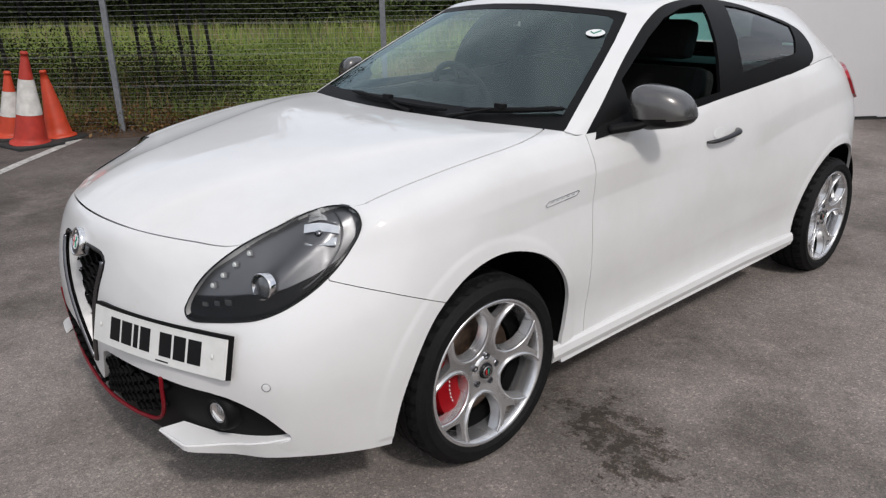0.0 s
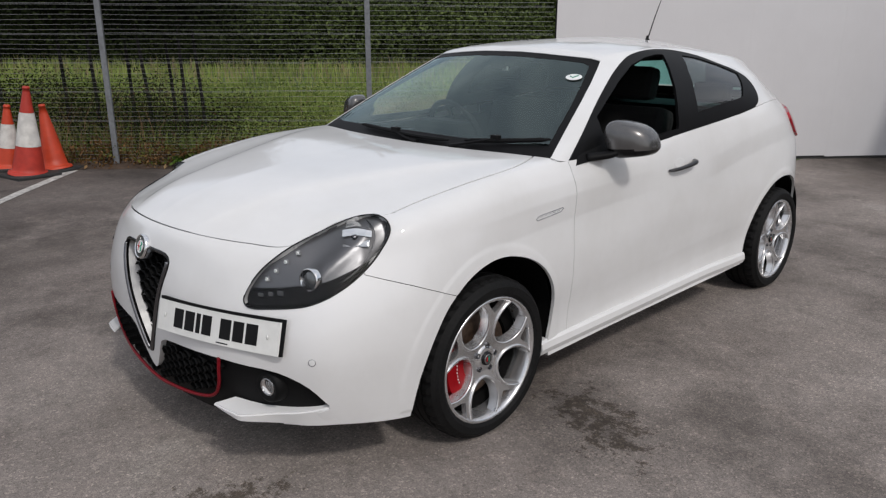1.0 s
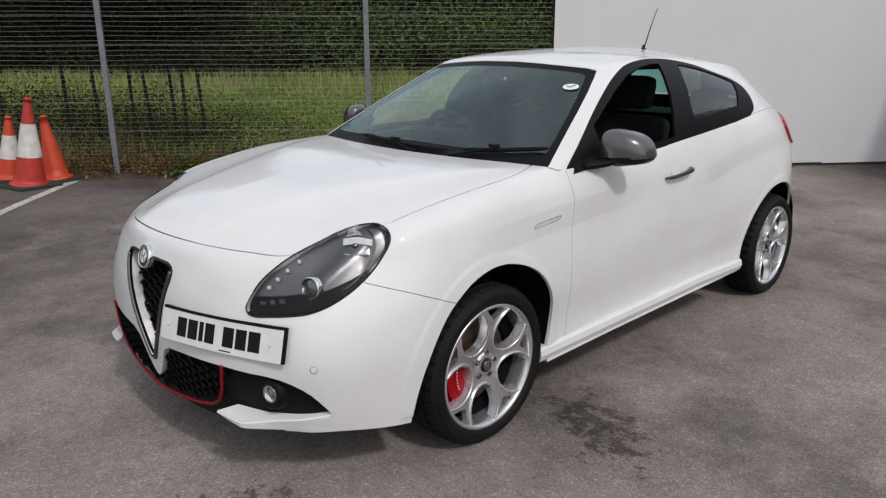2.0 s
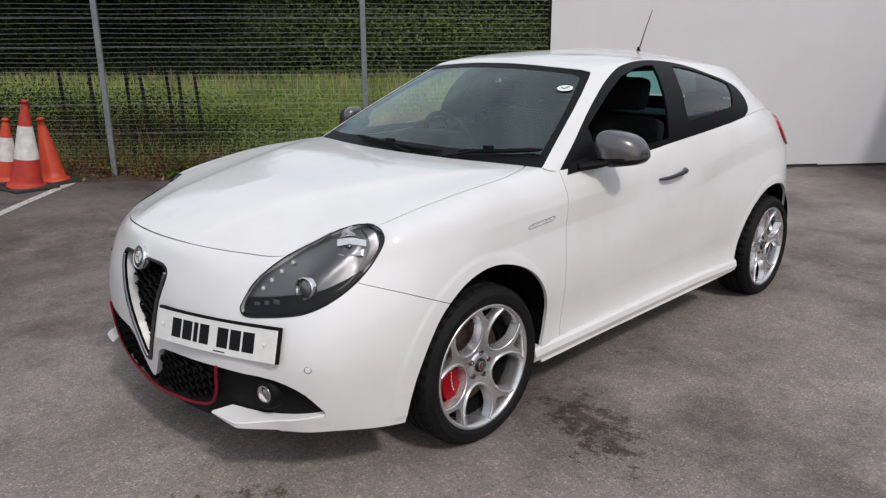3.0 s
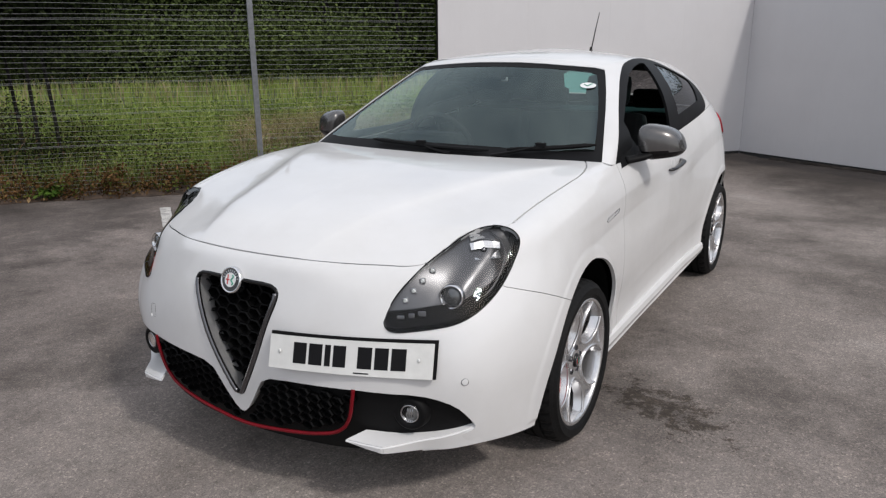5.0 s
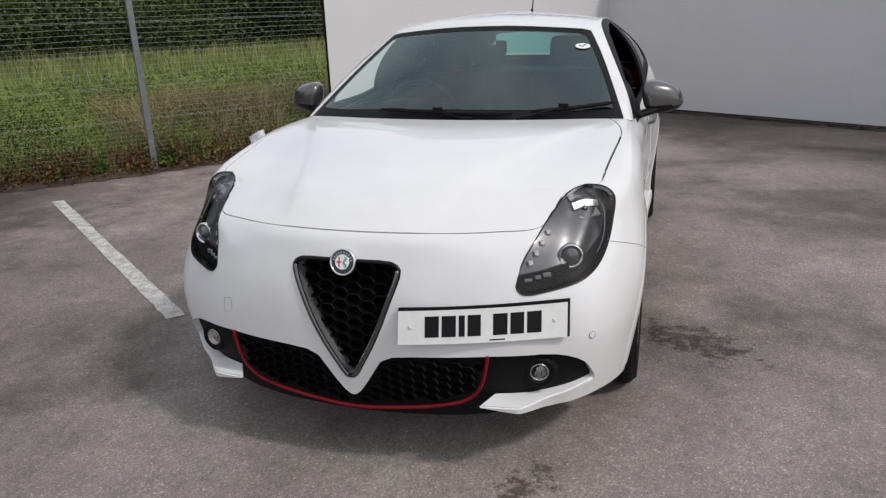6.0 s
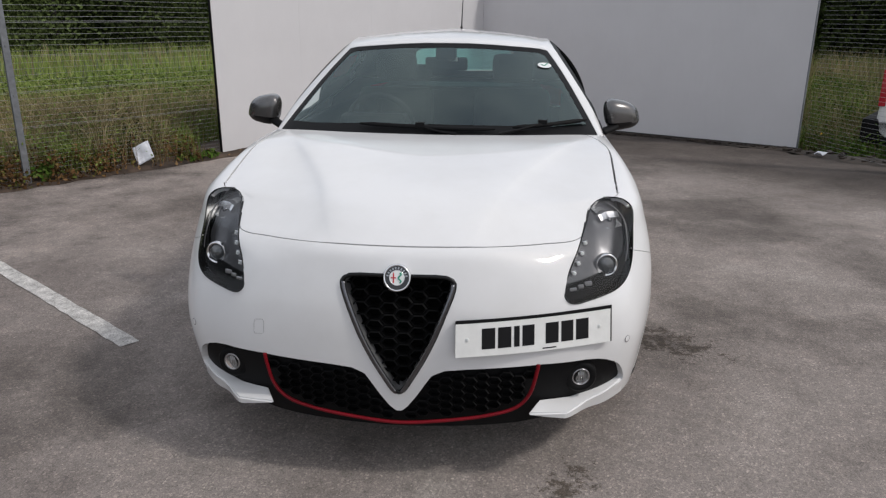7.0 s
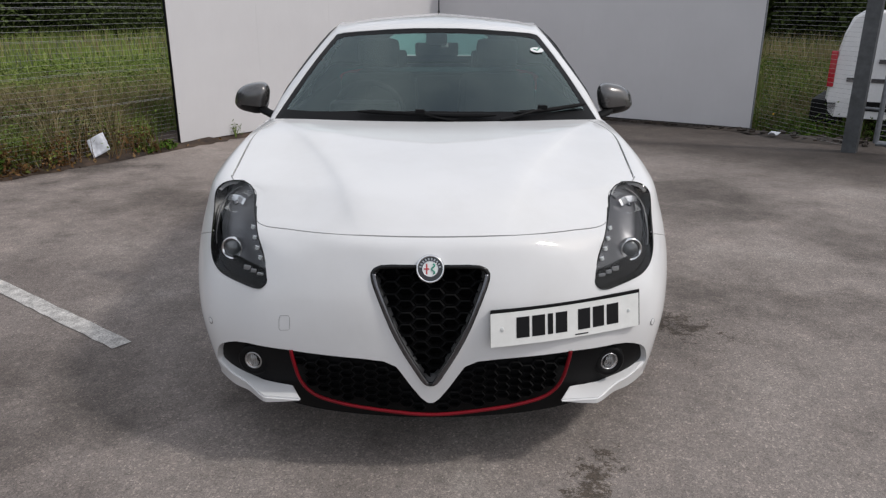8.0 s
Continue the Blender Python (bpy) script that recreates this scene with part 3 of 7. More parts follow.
mesh_np("field_edge_grass", *joined(blades(5000, north_place(4.7, 12, 0.35, 4), (0.15, 0.5), (0.004, 0.010), 6),
                                    blades(14000, north_place(0.5, 22, 4, 22), (0.4, 0.9), (0.008, 0.02), 7)), GRASS,
        "rough grass beyond boarding wall", "grass")


def leaf_clump(r, centre, spread, count, size):
    """Small leaves scattered through a lump of space."""
    c = np.asarray(centre) + r.normal(0, 1, (count, 3)) * np.asarray(spread)
    u = r.normal(0, 1, (count, 3))
    u /= np.linalg.norm(u, axis=1)[:, None]
    v = np.cross(u, r.normal(0, 1, (count, 3)))
    v /= np.linalg.norm(v, axis=1)[:, None] + 1e-9
    s = r.uniform(*size, count)[:, None]
    pts = np.stack([c - u * s, c + v * s * 0.55, c + u * s, c - v * s * 0.55], 1).reshape(-1, 3)
    i = np.arange(count) * 4
    return pts, [tuple(q) for q in np.stack([i, i + 1, i + 2, i + 3], 1).tolist()]


def tree(at, tall, seed, leaves=LEAVES):
    """A tapered trunk with limbs and a crown of leaf clumps with gaps."""
    r = np.random.RandomState(seed)
    g = float(ground_z(*at))
    t = thing("tree", (*at, g), "dark leafy tree at edge of field", "tree", "trees behind field")
    lean = r.uniform(-0.4, 0.4, 2)
    hs = np.linspace(0, tall * 0.8, 7)
    trunk = [(lean[0] * (h / tall) ** 2, lean[1] * (h / tall) ** 2, h - 0.1) for h in hs]
    limbs = [tube(trunk, 0.16 * (1 - 0.75 * hs / hs[-1]) * tall / 8, 7)]
    crown = []
    for k in range(11):
        h = r.uniform(0.12, 0.75) * tall
        a = r.uniform(0, 2 * np.pi)
        reach = r.uniform(0.14, 0.26) * tall
        p0 = np.array((lean[0] * (h / tall) ** 2, lean[1] * (h / tall) ** 2, h))
        p1 = p0 + (math.cos(a) * reach * 0.6, math.sin(a) * reach * 0.6, reach * 0.35)
        p2 = p0 + (math.cos(a) * reach, math.sin(a) * reach, reach * 0.45)
        limbs.append(tube([p0, p1, p2], np.array((0.05, 0.035, 0.015)) * tall / 8, 5))
        for q, n in ((p1, 420), (p2, 520)):
            crown.append(leaf_clump(r, q, (0.5, 0.5, 0.42), n, (0.055, 0.12)))
    for k in range(9):
        crown.append(leaf_clump(r, (r.uniform(-1.2, 1.2), r.uniform(-1.2, 1.2), tall * r.uniform(0.55, 1.0)), (0.6, 0.6, 0.5), 460, (0.055, 0.12)))
    part("trunk", joined(*limbs), BARK, t, smooth=True)
    part("crown", joined(*crown), leaves, t)
    return t


tree_rng = random.Random(11)
for k in range(13):
    s, o = -24 + k * 3.7 + tree_rng.uniform(-1, 1), 25 + tree_rng.uniform(-2, 5)
    at_ = FENCE_A + FENCE_DIR * s + FENCE_OUT * o
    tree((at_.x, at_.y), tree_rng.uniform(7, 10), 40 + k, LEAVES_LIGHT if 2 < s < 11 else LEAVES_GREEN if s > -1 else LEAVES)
for k in range(4):
    d = (WALL_B - CORNER).normalized()
    p = CORNER + d * (7 + 4.2 * k) + wall_out * (21 + tree_rng.uniform(-2, 2))
    tree((p.x, p.y), tree_rng.uniform(6.5, 9), 70 + k)

# slim saplings just behind the fence
def sapling(at, tall, seed):
    r = np.random.RandomState(seed)
    g = float(ground_z(*at))
    t = thing("sapling", (*at, g), "slim dark young tree behind fence", "tree", "saplings behind fence")
    w = r.uniform(-0.12, 0.12, 2)
    zs = np.linspace(-0.05, tall, 8)
    stem = [(w[0] * z / tall + 0.03 * math.sin(z * 2.1), w[1] * z / tall + 0.03 * math.cos(z * 1.7), z) for z in zs]
    leaves = []
    part("stem", tube(stem, np.linspace(0.030, 0.012, 8), 6), BARK, t, smooth=True)
    for k in range(17):
        z = r.uniform(1.45, tall)
        a = r.uniform(0, 6.28)
        p0 = np.array((w[0] * z / tall, w[1] * z / tall, z))
        p1 = p0 + (0.35 * math.cos(a), 0.35 * math.sin(a), 0.25)
        part("branch", tube([p0, p1], (0.008, 0.003), 4), BARK, t)
        leaves.append(leaf_clump(r, p1, (0.28, 0.28, 0.20), 520, (0.015, 0.036)))
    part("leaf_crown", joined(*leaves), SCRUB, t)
    return t


for k, (s, o, tall) in enumerate([(0.08, 1.2, 2.6), (0.30, 1.5, 2.5), (0.50, 1.2, 2.7), (0.72, 1.3, 2.5), (-0.25, 1.5, 2.6), (-0.6, 1.2, 2.6), (-1.1, 1.5, 2.7), (-1.7, 1.1, 2.6), (-2.4, 1.4, 2.7), (-3.1, 1.6, 2.6)]):
    sapling(on_fence(s, o), tall, 300 + k)
rb = np.random.RandomState(77)
herbs, browns = [], []
for k in range(1000):
    s, o = rb.uniform(-9, 12), 0.3 + 9 * rb.uniform(0, 1) ** 1.5
    p = FENCE_A + FENCE_DIR * s + FENCE_OUT * o
    if s < 1.5 and o < 3.5:
        continue
    if (p - WALL_A).dot((CORNER - WALL_A).normalized()) > -0.3 and (p - WALL_A).dot(Vector((-0.799, 0.601))) < 1.1:
        continue
    herbs.append(leaf_clump(rb, (p.x, p.y, float(ground_z(p.x, p.y)) + rb.uniform(0.05, 0.42)), (0.22, 0.22, 0.10), 150, (0.008, 0.020 + 0.003 * o)))
for k in range(620):
    x, y = on_fence(rb.uniform(-6, FENCE_END - 0.3), rb.uniform(-0.12, 0.3))
    if math.hypot(x + 3.59, y - 4.53) < 0.27:
        continue
    browns.append(leaf_clump(rb, (x, y, float(ground_z(x, y)) + 0.03 + 0.24 * rb.uniform(0, 1) ** 2), (0.06, 0.06, 0.04), 34, (0.010, 0.028)))
mesh_np("meadow_herbs", *joined(*herbs), HERB, "leafy green meadow herbs behind fence", "herbs")
mesh_np("brown_weeds", *joined(*browns), BROWN, "low dry brown weeds along fence foot", "weeds")
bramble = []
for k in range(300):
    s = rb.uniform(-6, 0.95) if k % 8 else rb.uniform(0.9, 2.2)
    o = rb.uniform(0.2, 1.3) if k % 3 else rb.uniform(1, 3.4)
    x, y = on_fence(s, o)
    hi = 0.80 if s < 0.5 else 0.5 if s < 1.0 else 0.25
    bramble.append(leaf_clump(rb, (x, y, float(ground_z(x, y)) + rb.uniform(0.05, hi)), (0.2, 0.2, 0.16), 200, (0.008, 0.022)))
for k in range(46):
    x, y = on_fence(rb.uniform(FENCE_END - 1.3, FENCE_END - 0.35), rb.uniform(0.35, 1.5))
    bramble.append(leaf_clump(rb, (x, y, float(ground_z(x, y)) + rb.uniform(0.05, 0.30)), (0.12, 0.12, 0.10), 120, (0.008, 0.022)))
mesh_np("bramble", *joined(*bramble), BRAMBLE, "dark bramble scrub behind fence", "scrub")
far_dry = blades(1700, strip_place(-26, 22, 13, 20), (0.45, 0.85), (0.007, 0.014), 12)
mesh_np("straw_band", *far_dry, STRAW, "band of straw coloured dry grass across field", "grass")
green = []
d_ = (WALL_B - CORNER).normalized()
blooms = []
for k in range(300):
    out = rb.uniform(1.7, 8) if k % 4 else rb.uniform(0.15, 0.7)
    p = CORNER + d_ * rb.uniform(5.25 - 0.19 * out, 9.5) + wall_out * out
    g = float(ground_z(p.x, p.y))
    hi = 0.62 if out > 1.6 else 0.2
    green.append(leaf_clump(rb, (p.x, p.y, g + rb.uniform(0.02, hi)), (0.22, 0.22, 0.15), 260, (0.008, 0.024)))
    if k % 14 == 0:
        blooms.append(leaf_clump(rb, (p.x, p.y, g + hi * 1.0), (0.25, 0.25, 0.12), 4, (0.012, 0.026)))
pts, faces = [], []
for k in range(31):
    for o in (0.55, 1.0, 1.5, 1.95):
        p = CORNER + d_ * (4.9 + k * 0.25) + wall_out * (o + rb.uniform(-0.06, 0.06))
        pts.append((p.x, p.y, float(ground_z(p.x, p.y)) + 0.02 + rb.uniform(0, 0.03)))
    if k:
        faces += [(4 * k - 4 + j, 4 * k - 3 + j, 4 * k + 1 + j, 4 * k + j) for j in range(3)]
tagged(part("dirt_track", (pts, faces), TRACK, smooth=True), "bare brown earth track beyond gate", "ground", kind="structure")
mesh_np("wild_flowers", *joined(*blooms), FLOWER, "small yellow and white wild flowers among weeds", "flowers")
mesh_np("weed_bank", *joined(*green), WEED, "bank of leafy green weeds beside gate", "weeds")
edge_dry = joined(blades(700, north_place(4.95, 9, 0.3, 3), (0.3, 0.95), (0.003, 0.007), 13, 0.5), blades(500, north_place(4.9, 7, 0.1, 1.2), (0.1, 0.4), (0.004, 0.008), 14, 0.6))
edge_dry = joined(edge_dry, blades(4500, north_place(2.2, 16, 8, 12), (0.8, 1.4), (0.005, 0.011), 15, 0.3))
mesh_np("dry_stalk_patch", *edge_dry, STRAW, "dry stalks and weeds beside gate", "weeds")

# undergrowth and far woods
r_ = np.random.RandomState(9)
bush = []
lush, pale = [], []
for k in range(230):
    s, o = r_.uniform(-28, 24), r_.uniform(22, 31)
    x, y = FENCE_A + FENCE_DIR * s + FENCE_OUT * o
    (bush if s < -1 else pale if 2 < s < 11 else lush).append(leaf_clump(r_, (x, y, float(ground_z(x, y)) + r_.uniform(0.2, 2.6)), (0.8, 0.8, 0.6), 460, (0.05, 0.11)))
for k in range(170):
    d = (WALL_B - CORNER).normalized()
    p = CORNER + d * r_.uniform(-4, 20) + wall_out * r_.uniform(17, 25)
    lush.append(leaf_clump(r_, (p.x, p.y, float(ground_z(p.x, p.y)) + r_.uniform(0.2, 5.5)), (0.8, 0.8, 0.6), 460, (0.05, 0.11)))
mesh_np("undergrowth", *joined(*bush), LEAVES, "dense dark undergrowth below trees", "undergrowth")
woods = []
for k in range(760):
    a = radians(r_.uniform(15, 205))
    R = r_.uniform(42, 56)
    woods.append(leaf_clump(r_, (R * math.cos(a), R * math.sin(a) + 4, r_.uniform(0.3, 8)), (2.2, 2.2, 1.5), 280, (0.18, 0.42)))
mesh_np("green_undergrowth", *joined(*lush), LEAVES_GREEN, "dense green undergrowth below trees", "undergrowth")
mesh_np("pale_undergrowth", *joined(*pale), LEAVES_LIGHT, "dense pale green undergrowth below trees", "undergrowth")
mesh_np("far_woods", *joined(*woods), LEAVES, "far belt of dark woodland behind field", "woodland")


# ---- traffic cones ----
def cone(at, tall, sleeve, colour, label, tilt=(0, 0), turn=0.0):
    g = float(ground_z(*at))
    c = thing("traffic_cone", (*at, g), label, "cone", "traffic cones by fence")
    w = 0.235 * (0.5 + 0.5 * tall / 0.9)
    bm = bmesh.new()
    box(bm, (-w, -w, 0), (w, w, 0.035), 0.012)
    bmesh.ops.bevel(bm, geom=[e for e in bm.edges if abs(e.verts[0].co.z - e.verts[1].co.z) > 0.01], offset=0.06, segments=2, affect="EDGES")
    base = part("base", bm, CONE_BASE, c, "black rubber base")
    base.matrix_local = pose(0, 0, 0, 0, 0, turn)
    m = pose(0, 0, 0.03, tilt[0], tilt[1], 0)
    r0, r1 = 0.165 * (0.45 + 0.55 * tall / 0.9), 0.032
    at_h = lambda h: r0 + (r1 - r0) * (h / tall)
    if sleeve:
        h0, h1 = 0.34 * tall, 0.73 * tall
        segs = [("lower_cone", 0.0, h0, colour, 0.0), ("sleeve", h0, h1, CONE_SLEEVE, 0.004), ("upper_cone", h1, tall, colour, 0.0)]
    else:
        segs = [("cone_shell", 0.0, tall, colour, 0.0)]
    for name, h0, h1, mat, proud in segs:
        prof = []
        if h0 == 0:
            prof += [(r0 + 0.035, 0.0), (r0 + 0.03, 0.022), (r0 + 0.004, 0.03)]
        prof += [(at_h(h) + proud, h) for h in np.linspace(max(h0, 0.035), h1, 9)]
        if h1 == tall:
            prof += [(r1 + 0.004, tall), (r1 + 0.005, tall + 0.015), (r1 - 0.004, tall + 0.03), (0.012, tall + 0.03), (0.01, tall - 0.05)]
        p, q = lathe(prof, 28)
        dent = 1 + 0.02 * np.sin(np.arctan2(p[:, 1], p[:, 0]) * 3 + p[:, 2] * 11)
        p = p * np.stack([dent, dent, np.ones(len(p))], 1)
        part(name, placed((p, q), m), mat, c, "dirty white reflective sleeve" if name == "sleeve" else "", smooth=True)
    return c


cone((-6.14, 0.31), 0.90, True, CONE_RED, "tall faded red traffic cone with dirty white sleeve", (-5, 5), 12)
cone((-6.72, 0.27), 0.67, True, CONE_ORANGE, "shorter orange traffic cone with white sleeve", (-5, 5), -15)
cone((-6.34, 0.64), 0.68, False, CONE_ORANGE, "plain orange traffic cone leaning over", (3, -3), 25)

# ---- litter and weeds at the kerb ----
bm = bmesh.new()
bmesh.ops.create_grid(bm, x_segments=8, y_segments=8, size=0.095)
for v in bm.verts:
    v.co.x += 0.25 * v.co.y
    v.co.z = 0.012 * math.sin(v.co.x * 22 + v.co.y * 9) + 0.010 * noise.noise(v.co * 12)
bmesh.ops.solidify(bm, geom=bm.faces[:], thickness=0.004)
bag = part("plastic_bag", bm, BAG, smooth=True)
lx, ly = -3.60, 4.56
bag.matrix_world = pose(lx, ly, float(ground_z(lx, ly)) + 0.17, 66, -22, 46)
tagged(bag, "crumpled white plastic litter caught on fence", "litter")


def weed(at, tall, seed, material=WEED, leaf=(0.02, 0.045)):
    r = np.random.RandomState(seed)
    g = float(ground_z(*at))
    p = []
    for k in range(7):
        a = r.uniform(0, 6.28)
        p.append(tube([(0, 0, 0), (0.04 * math.cos(a), 0.04 * math.sin(a), tall * 0.5), (0.10 * math.cos(a), 0.10 * math.sin(a), tall * r.uniform(0.7, 1))], (0.004, 0.003, 0.001), 4))
        p.append(leaf_clump(r, (0.07 * math.cos(a), 0.07 * math.sin(a), tall * 0.6), (0.03, 0.03, tall * 0.2), 14, leaf))
    ob = part("weed", joined(*p), material)
    ob.matrix_world = pose(*at, g)
    return tagged(ob, "leafy green weed growing at edge of asphalt", "weed", "weeds at kerb")


for k, (s, tall, o) in enumerate([(0.75, 0.14, -0.06), (3.1, 0.2, 0.05), (5.0, 0.08, -0.05), (4.7, 0.07, -0.06), (-0.9, 0.15, 0.0), (2.4, 0.16, 0.1)]):
    weed(on_fence(s, o), tall, 20 + k)

weed(tuple(WALL_A + (CORNER - WALL_A).normalized() * 0.74 + Vector((0.05, -0.05))), 0.20, 31, HERB, (0.006, 0.014))
litter_rng = np.random.RandomState(3)
chips = []
for k in range(160):
    s, o = litter_rng.uniform(-8, 6), litter_rng.uniform(-0.22, 0.25)
    x, y = on_fence(s, o)
    chips.append(leaf_clump(litter_rng, (x, y, float(ground_z(x, y)) + 0.035), (0.02, 0.02, 0.004), 2, (0.012, 0.035)))
mesh_np("leaf_litter", *joined(*chips), DRY, "fallen dry leaves and scraps along kerb", "litter")

rub = np.random.RandomState(23)
stones = []
for k in range(170):
    s_ = 2.4 + 4.0 * rub.uniform(0, 1)
    p_ = CORNER + (WALL_B - CORNER).normalized() * s_ - wall_out * rub.uniform(0.02, 0.16 + 0.4 * max(0, s_ - 4.6))
    r0 = rub.uniform(0.008, 0.030)
    v_ = rub.normal(0, 1, (8, 3))
    cube_ = np.array([(x, y, z) for x in (-1, 1) for y in (-1, 1) for z in (-1, 1)]) * r0 * (1, .8, .55) * (1 + 0.25 * v_)
    stones.append((cube_ + (p_.x, p_.y, float(ground_z(p_.x, p_.y)) + 0.022), [(0, 1, 3, 2), (4, 6, 7, 5), (0, 4, 5, 1), (2, 3, 7, 6), (0, 2, 6, 4), (1, 5, 7, 3)]))
mesh_np("rubble", *joined(*stones), DIRT, "small dark stones and rubble at wall foot", "rubble")
bm = bmesh.new()
bmesh.ops.create_grid(bm, x_segments=6, y_segments=5, size=0.07)
for v in bm.verts:
    v.co.z = 0.02 * math.sin(v.co.x * 50 + v.co.y * 31) + 0.012
    v.co.y *= 0.5
bmesh.ops.solidify(bm, geom=bm.faces[:], thickness=0.003)
scrap = part("litter_scrap", bm, BAG, smooth=True)
scrap.matrix_world = pose(4.28, 6.30, float(ground_z(4.28, 6.30)) + 0.045, 8, 0, 20)
tagged(scrap, "white crumpled litter scrap lying on rubble", "litter")

# ---- gate post, gate and parked van beyond ----
gate = thing("steel_gate", (4.70, 5.26, float(ground_z(4.70, 5.26))), "grey steel gate with thick post and tube frame", "gate", turn=-38)
part("gate_post", boxed((-0.075, -0.075, -0.1), (0.075, 0.075, 2.7), 0.006), POST_STEEL, gate)
part("gate_frame", joined(tube([(0.24, 0.05, 0.12), (0.24, 0.05, 2.3), (3.0, 0.05, 2.3), (3.0, 0.05, 0.12), (0.24, 0.05, 0.12)], 0.03, 8),
                          tube([(0.24, 0.05, 1.2), (3.0, 0.05, 1.2)], 0.02, 8)), GALV, gate)
for z in (0.5, 1.9):
    part("hinge", tube([(0.07, 0.05, z), (0.24, 0.05, z)], 0.018, 6), GALV, gate)
gw = [tube([(0.24, 0.05, z), (3.0, 0.05, z)], 0.003, 4) for z in np.arange(0.15, 2.3, 0.06)]
tagged(part("gate_mesh", joined(*gw), WIRE, gate), kind="stuff")
side = thing("side_fence", (4.26, 6.85, float(ground_z(4.26, 6.85))), "short run of mesh fence between wall and gate", "fence", turn=math.degrees(math.atan2(5.26 - 6.85, 4.70 - 4.26)))
gw = [tube([(0.0, 0.03, z), (1.62, 0.03, z)], 0.0014, 4) for z in np.arange(0.08, 2.45, 0.0525)]
tagged(part("wire", joined(*gw), WIRE, side), kind="stuff")


# ---- shape of the car body: rows of guide points swept from the nose round the side to the tail ----
def spline(pts, n):
    """A smooth curve of n points through the guide points (centripetal Catmull-Rom)."""
    p = np.array(pts, float)
    t = np.r_[0, np.cumsum(np.sqrt(np.linalg.norm(np.diff(p, axis=0), axis=1)) + 1e-9)]
    return spline_at(p, t, np.linspace(0, t[-1], n))


def spline_at(p, t, u):
    d = np.diff(p, axis=0) / np.diff(t)[:, None]
    h = np.diff(t)[:, None]
    m = np.empty_like(p)
    m[1:-1] = (d[:-1] * h[1:] + d[1:] * h[:-1]) / (h[1:] + h[:-1])
    m[0], m[-1] = 2 * d[0] - m[1], 2 * d[-1] - m[-2]
    i = np.clip(np.searchsorted(t, u, side="right") - 1, 0, len(t) - 2)
    w = ((u - t[i]) / (t[i + 1] - t[i]))[:, None]
    g = (t[i + 1] - t[i])[:, None]
    return ((2 * w**3 - 3 * w**2 + 1) * p[i] + (w**3 - 2 * w**2 + w) * g * m[i]
            + (3 * w**2 - 2 * w**3) * p[i + 1] + (w**3 - w**2) * g * m[i + 1])


def mirrored(row, signs=(-1, 1, 1)):
    """Guide points that start on the centre line, with their first three mirrored in front, so that the curve crosses it square."""
    return [tuple(a * s for a, s in zip(p, signs)) for p in row[3:0:-1]]


def sweep(rows, n, m, level=None):
    """A net of m by n points over rows of guide points; the rows begin and end on the centre line."""
    net = []
    for row in rows:
        front, back = mirrored(row), mirrored(row[::-1])[::-1]
        p = np.array(front + row + back, float)
        t = np.arange(len(p), dtype=float)
        net.append(spline_at(p, t, np.linspace(3, 2 + len(row), n)))
    net = np.array(net)
    t = np.r_[0, np.cumsum(np.linalg.norm(np.diff(net, axis=0), axis=2).mean(1))]
    flat = spline_at(net.reshape(len(rows), -1), t, np.linspace(0, t[-1], m))
    return flat.reshape(m, n, 3)


def even(curve, n):
    """The curve, told again by n points at even lengths."""
    t = np.r_[0, np.cumsum(np.linalg.norm(np.diff(curve, axis=0), axis=1))]
    u = np.linspace(0, t[-1], n)
    return np.stack([np.interp(u, t, curve[:, k]) for k in range(3)], 1)


def coons(front, back, spine, edge):
    """A patch inside four curves. front, back: from the centre out; spine, edge: from front to back."""
    v, u = np.linspace(0, 1, len(spine))[:, None, None], np.linspace(0, 1, len(front))[None, :, None]
    ruled = (1 - v) * front[None] + v * back[None] + (1 - u) * spine[:, None] + u * edge[:, None]
    return ruled - ((1 - u) * (1 - v) * front[0] + u * (1 - v) * front[-1] + (1 - u) * v * back[0] + u * v * back[-1])


LOW_EDGE = [(0, -.925, .205), (.25, -.905, .205), (.45, -.855, .208), (.62, -.78, .232), (.76, -.66, .240), (.845, -.44, .214), (.862, -.2, .20),
            (.865, .1, .20), (.86, .45, .20), (.862, 1.0, .20), (.864, 1.5, .20), (.866, 2.0, .20), (.87, 2.4, .21), (.86, 2.7, .23),
            (.77, 2.99, .25), (.59, 3.18, .27), (0, 3.30, .28)]
LOW = [(0, -.945, .35), (.25, -.935, .35), (.47, -.888, .35), (.64, -.805, .35), (.778, -.685, .35), (.868, -.44, .35), (.880, -.2, .35),
       (.88, .1, .35), (.852, .45, .35), (.845, 1.0, .35), (.845, 1.5, .35), (.855, 2.0, .35), (.885, 2.4, .36), (.878, 2.7, .36),
       (.79, 2.99, .37), (.61, 3.19, .39), (0, 3.33, .40)]
WAIST = [(0, -.955, .50), (.25, -.945, .50), (.49, -.892, .50), (.66, -.812, .50), (.795, -.697, .50), (.886, -.44, .50), (.897, -.2, .50),
         (.898, .1, .50), (.868, .45, .50), (.854, 1.0, .50), (.852, 1.5, .50), (.865, 2.0, .50), (.893, 2.4, .51), (.882, 2.7, .52),
         (.795, 2.99, .53), (.62, 3.20, .55), (0, 3.34, .55)]
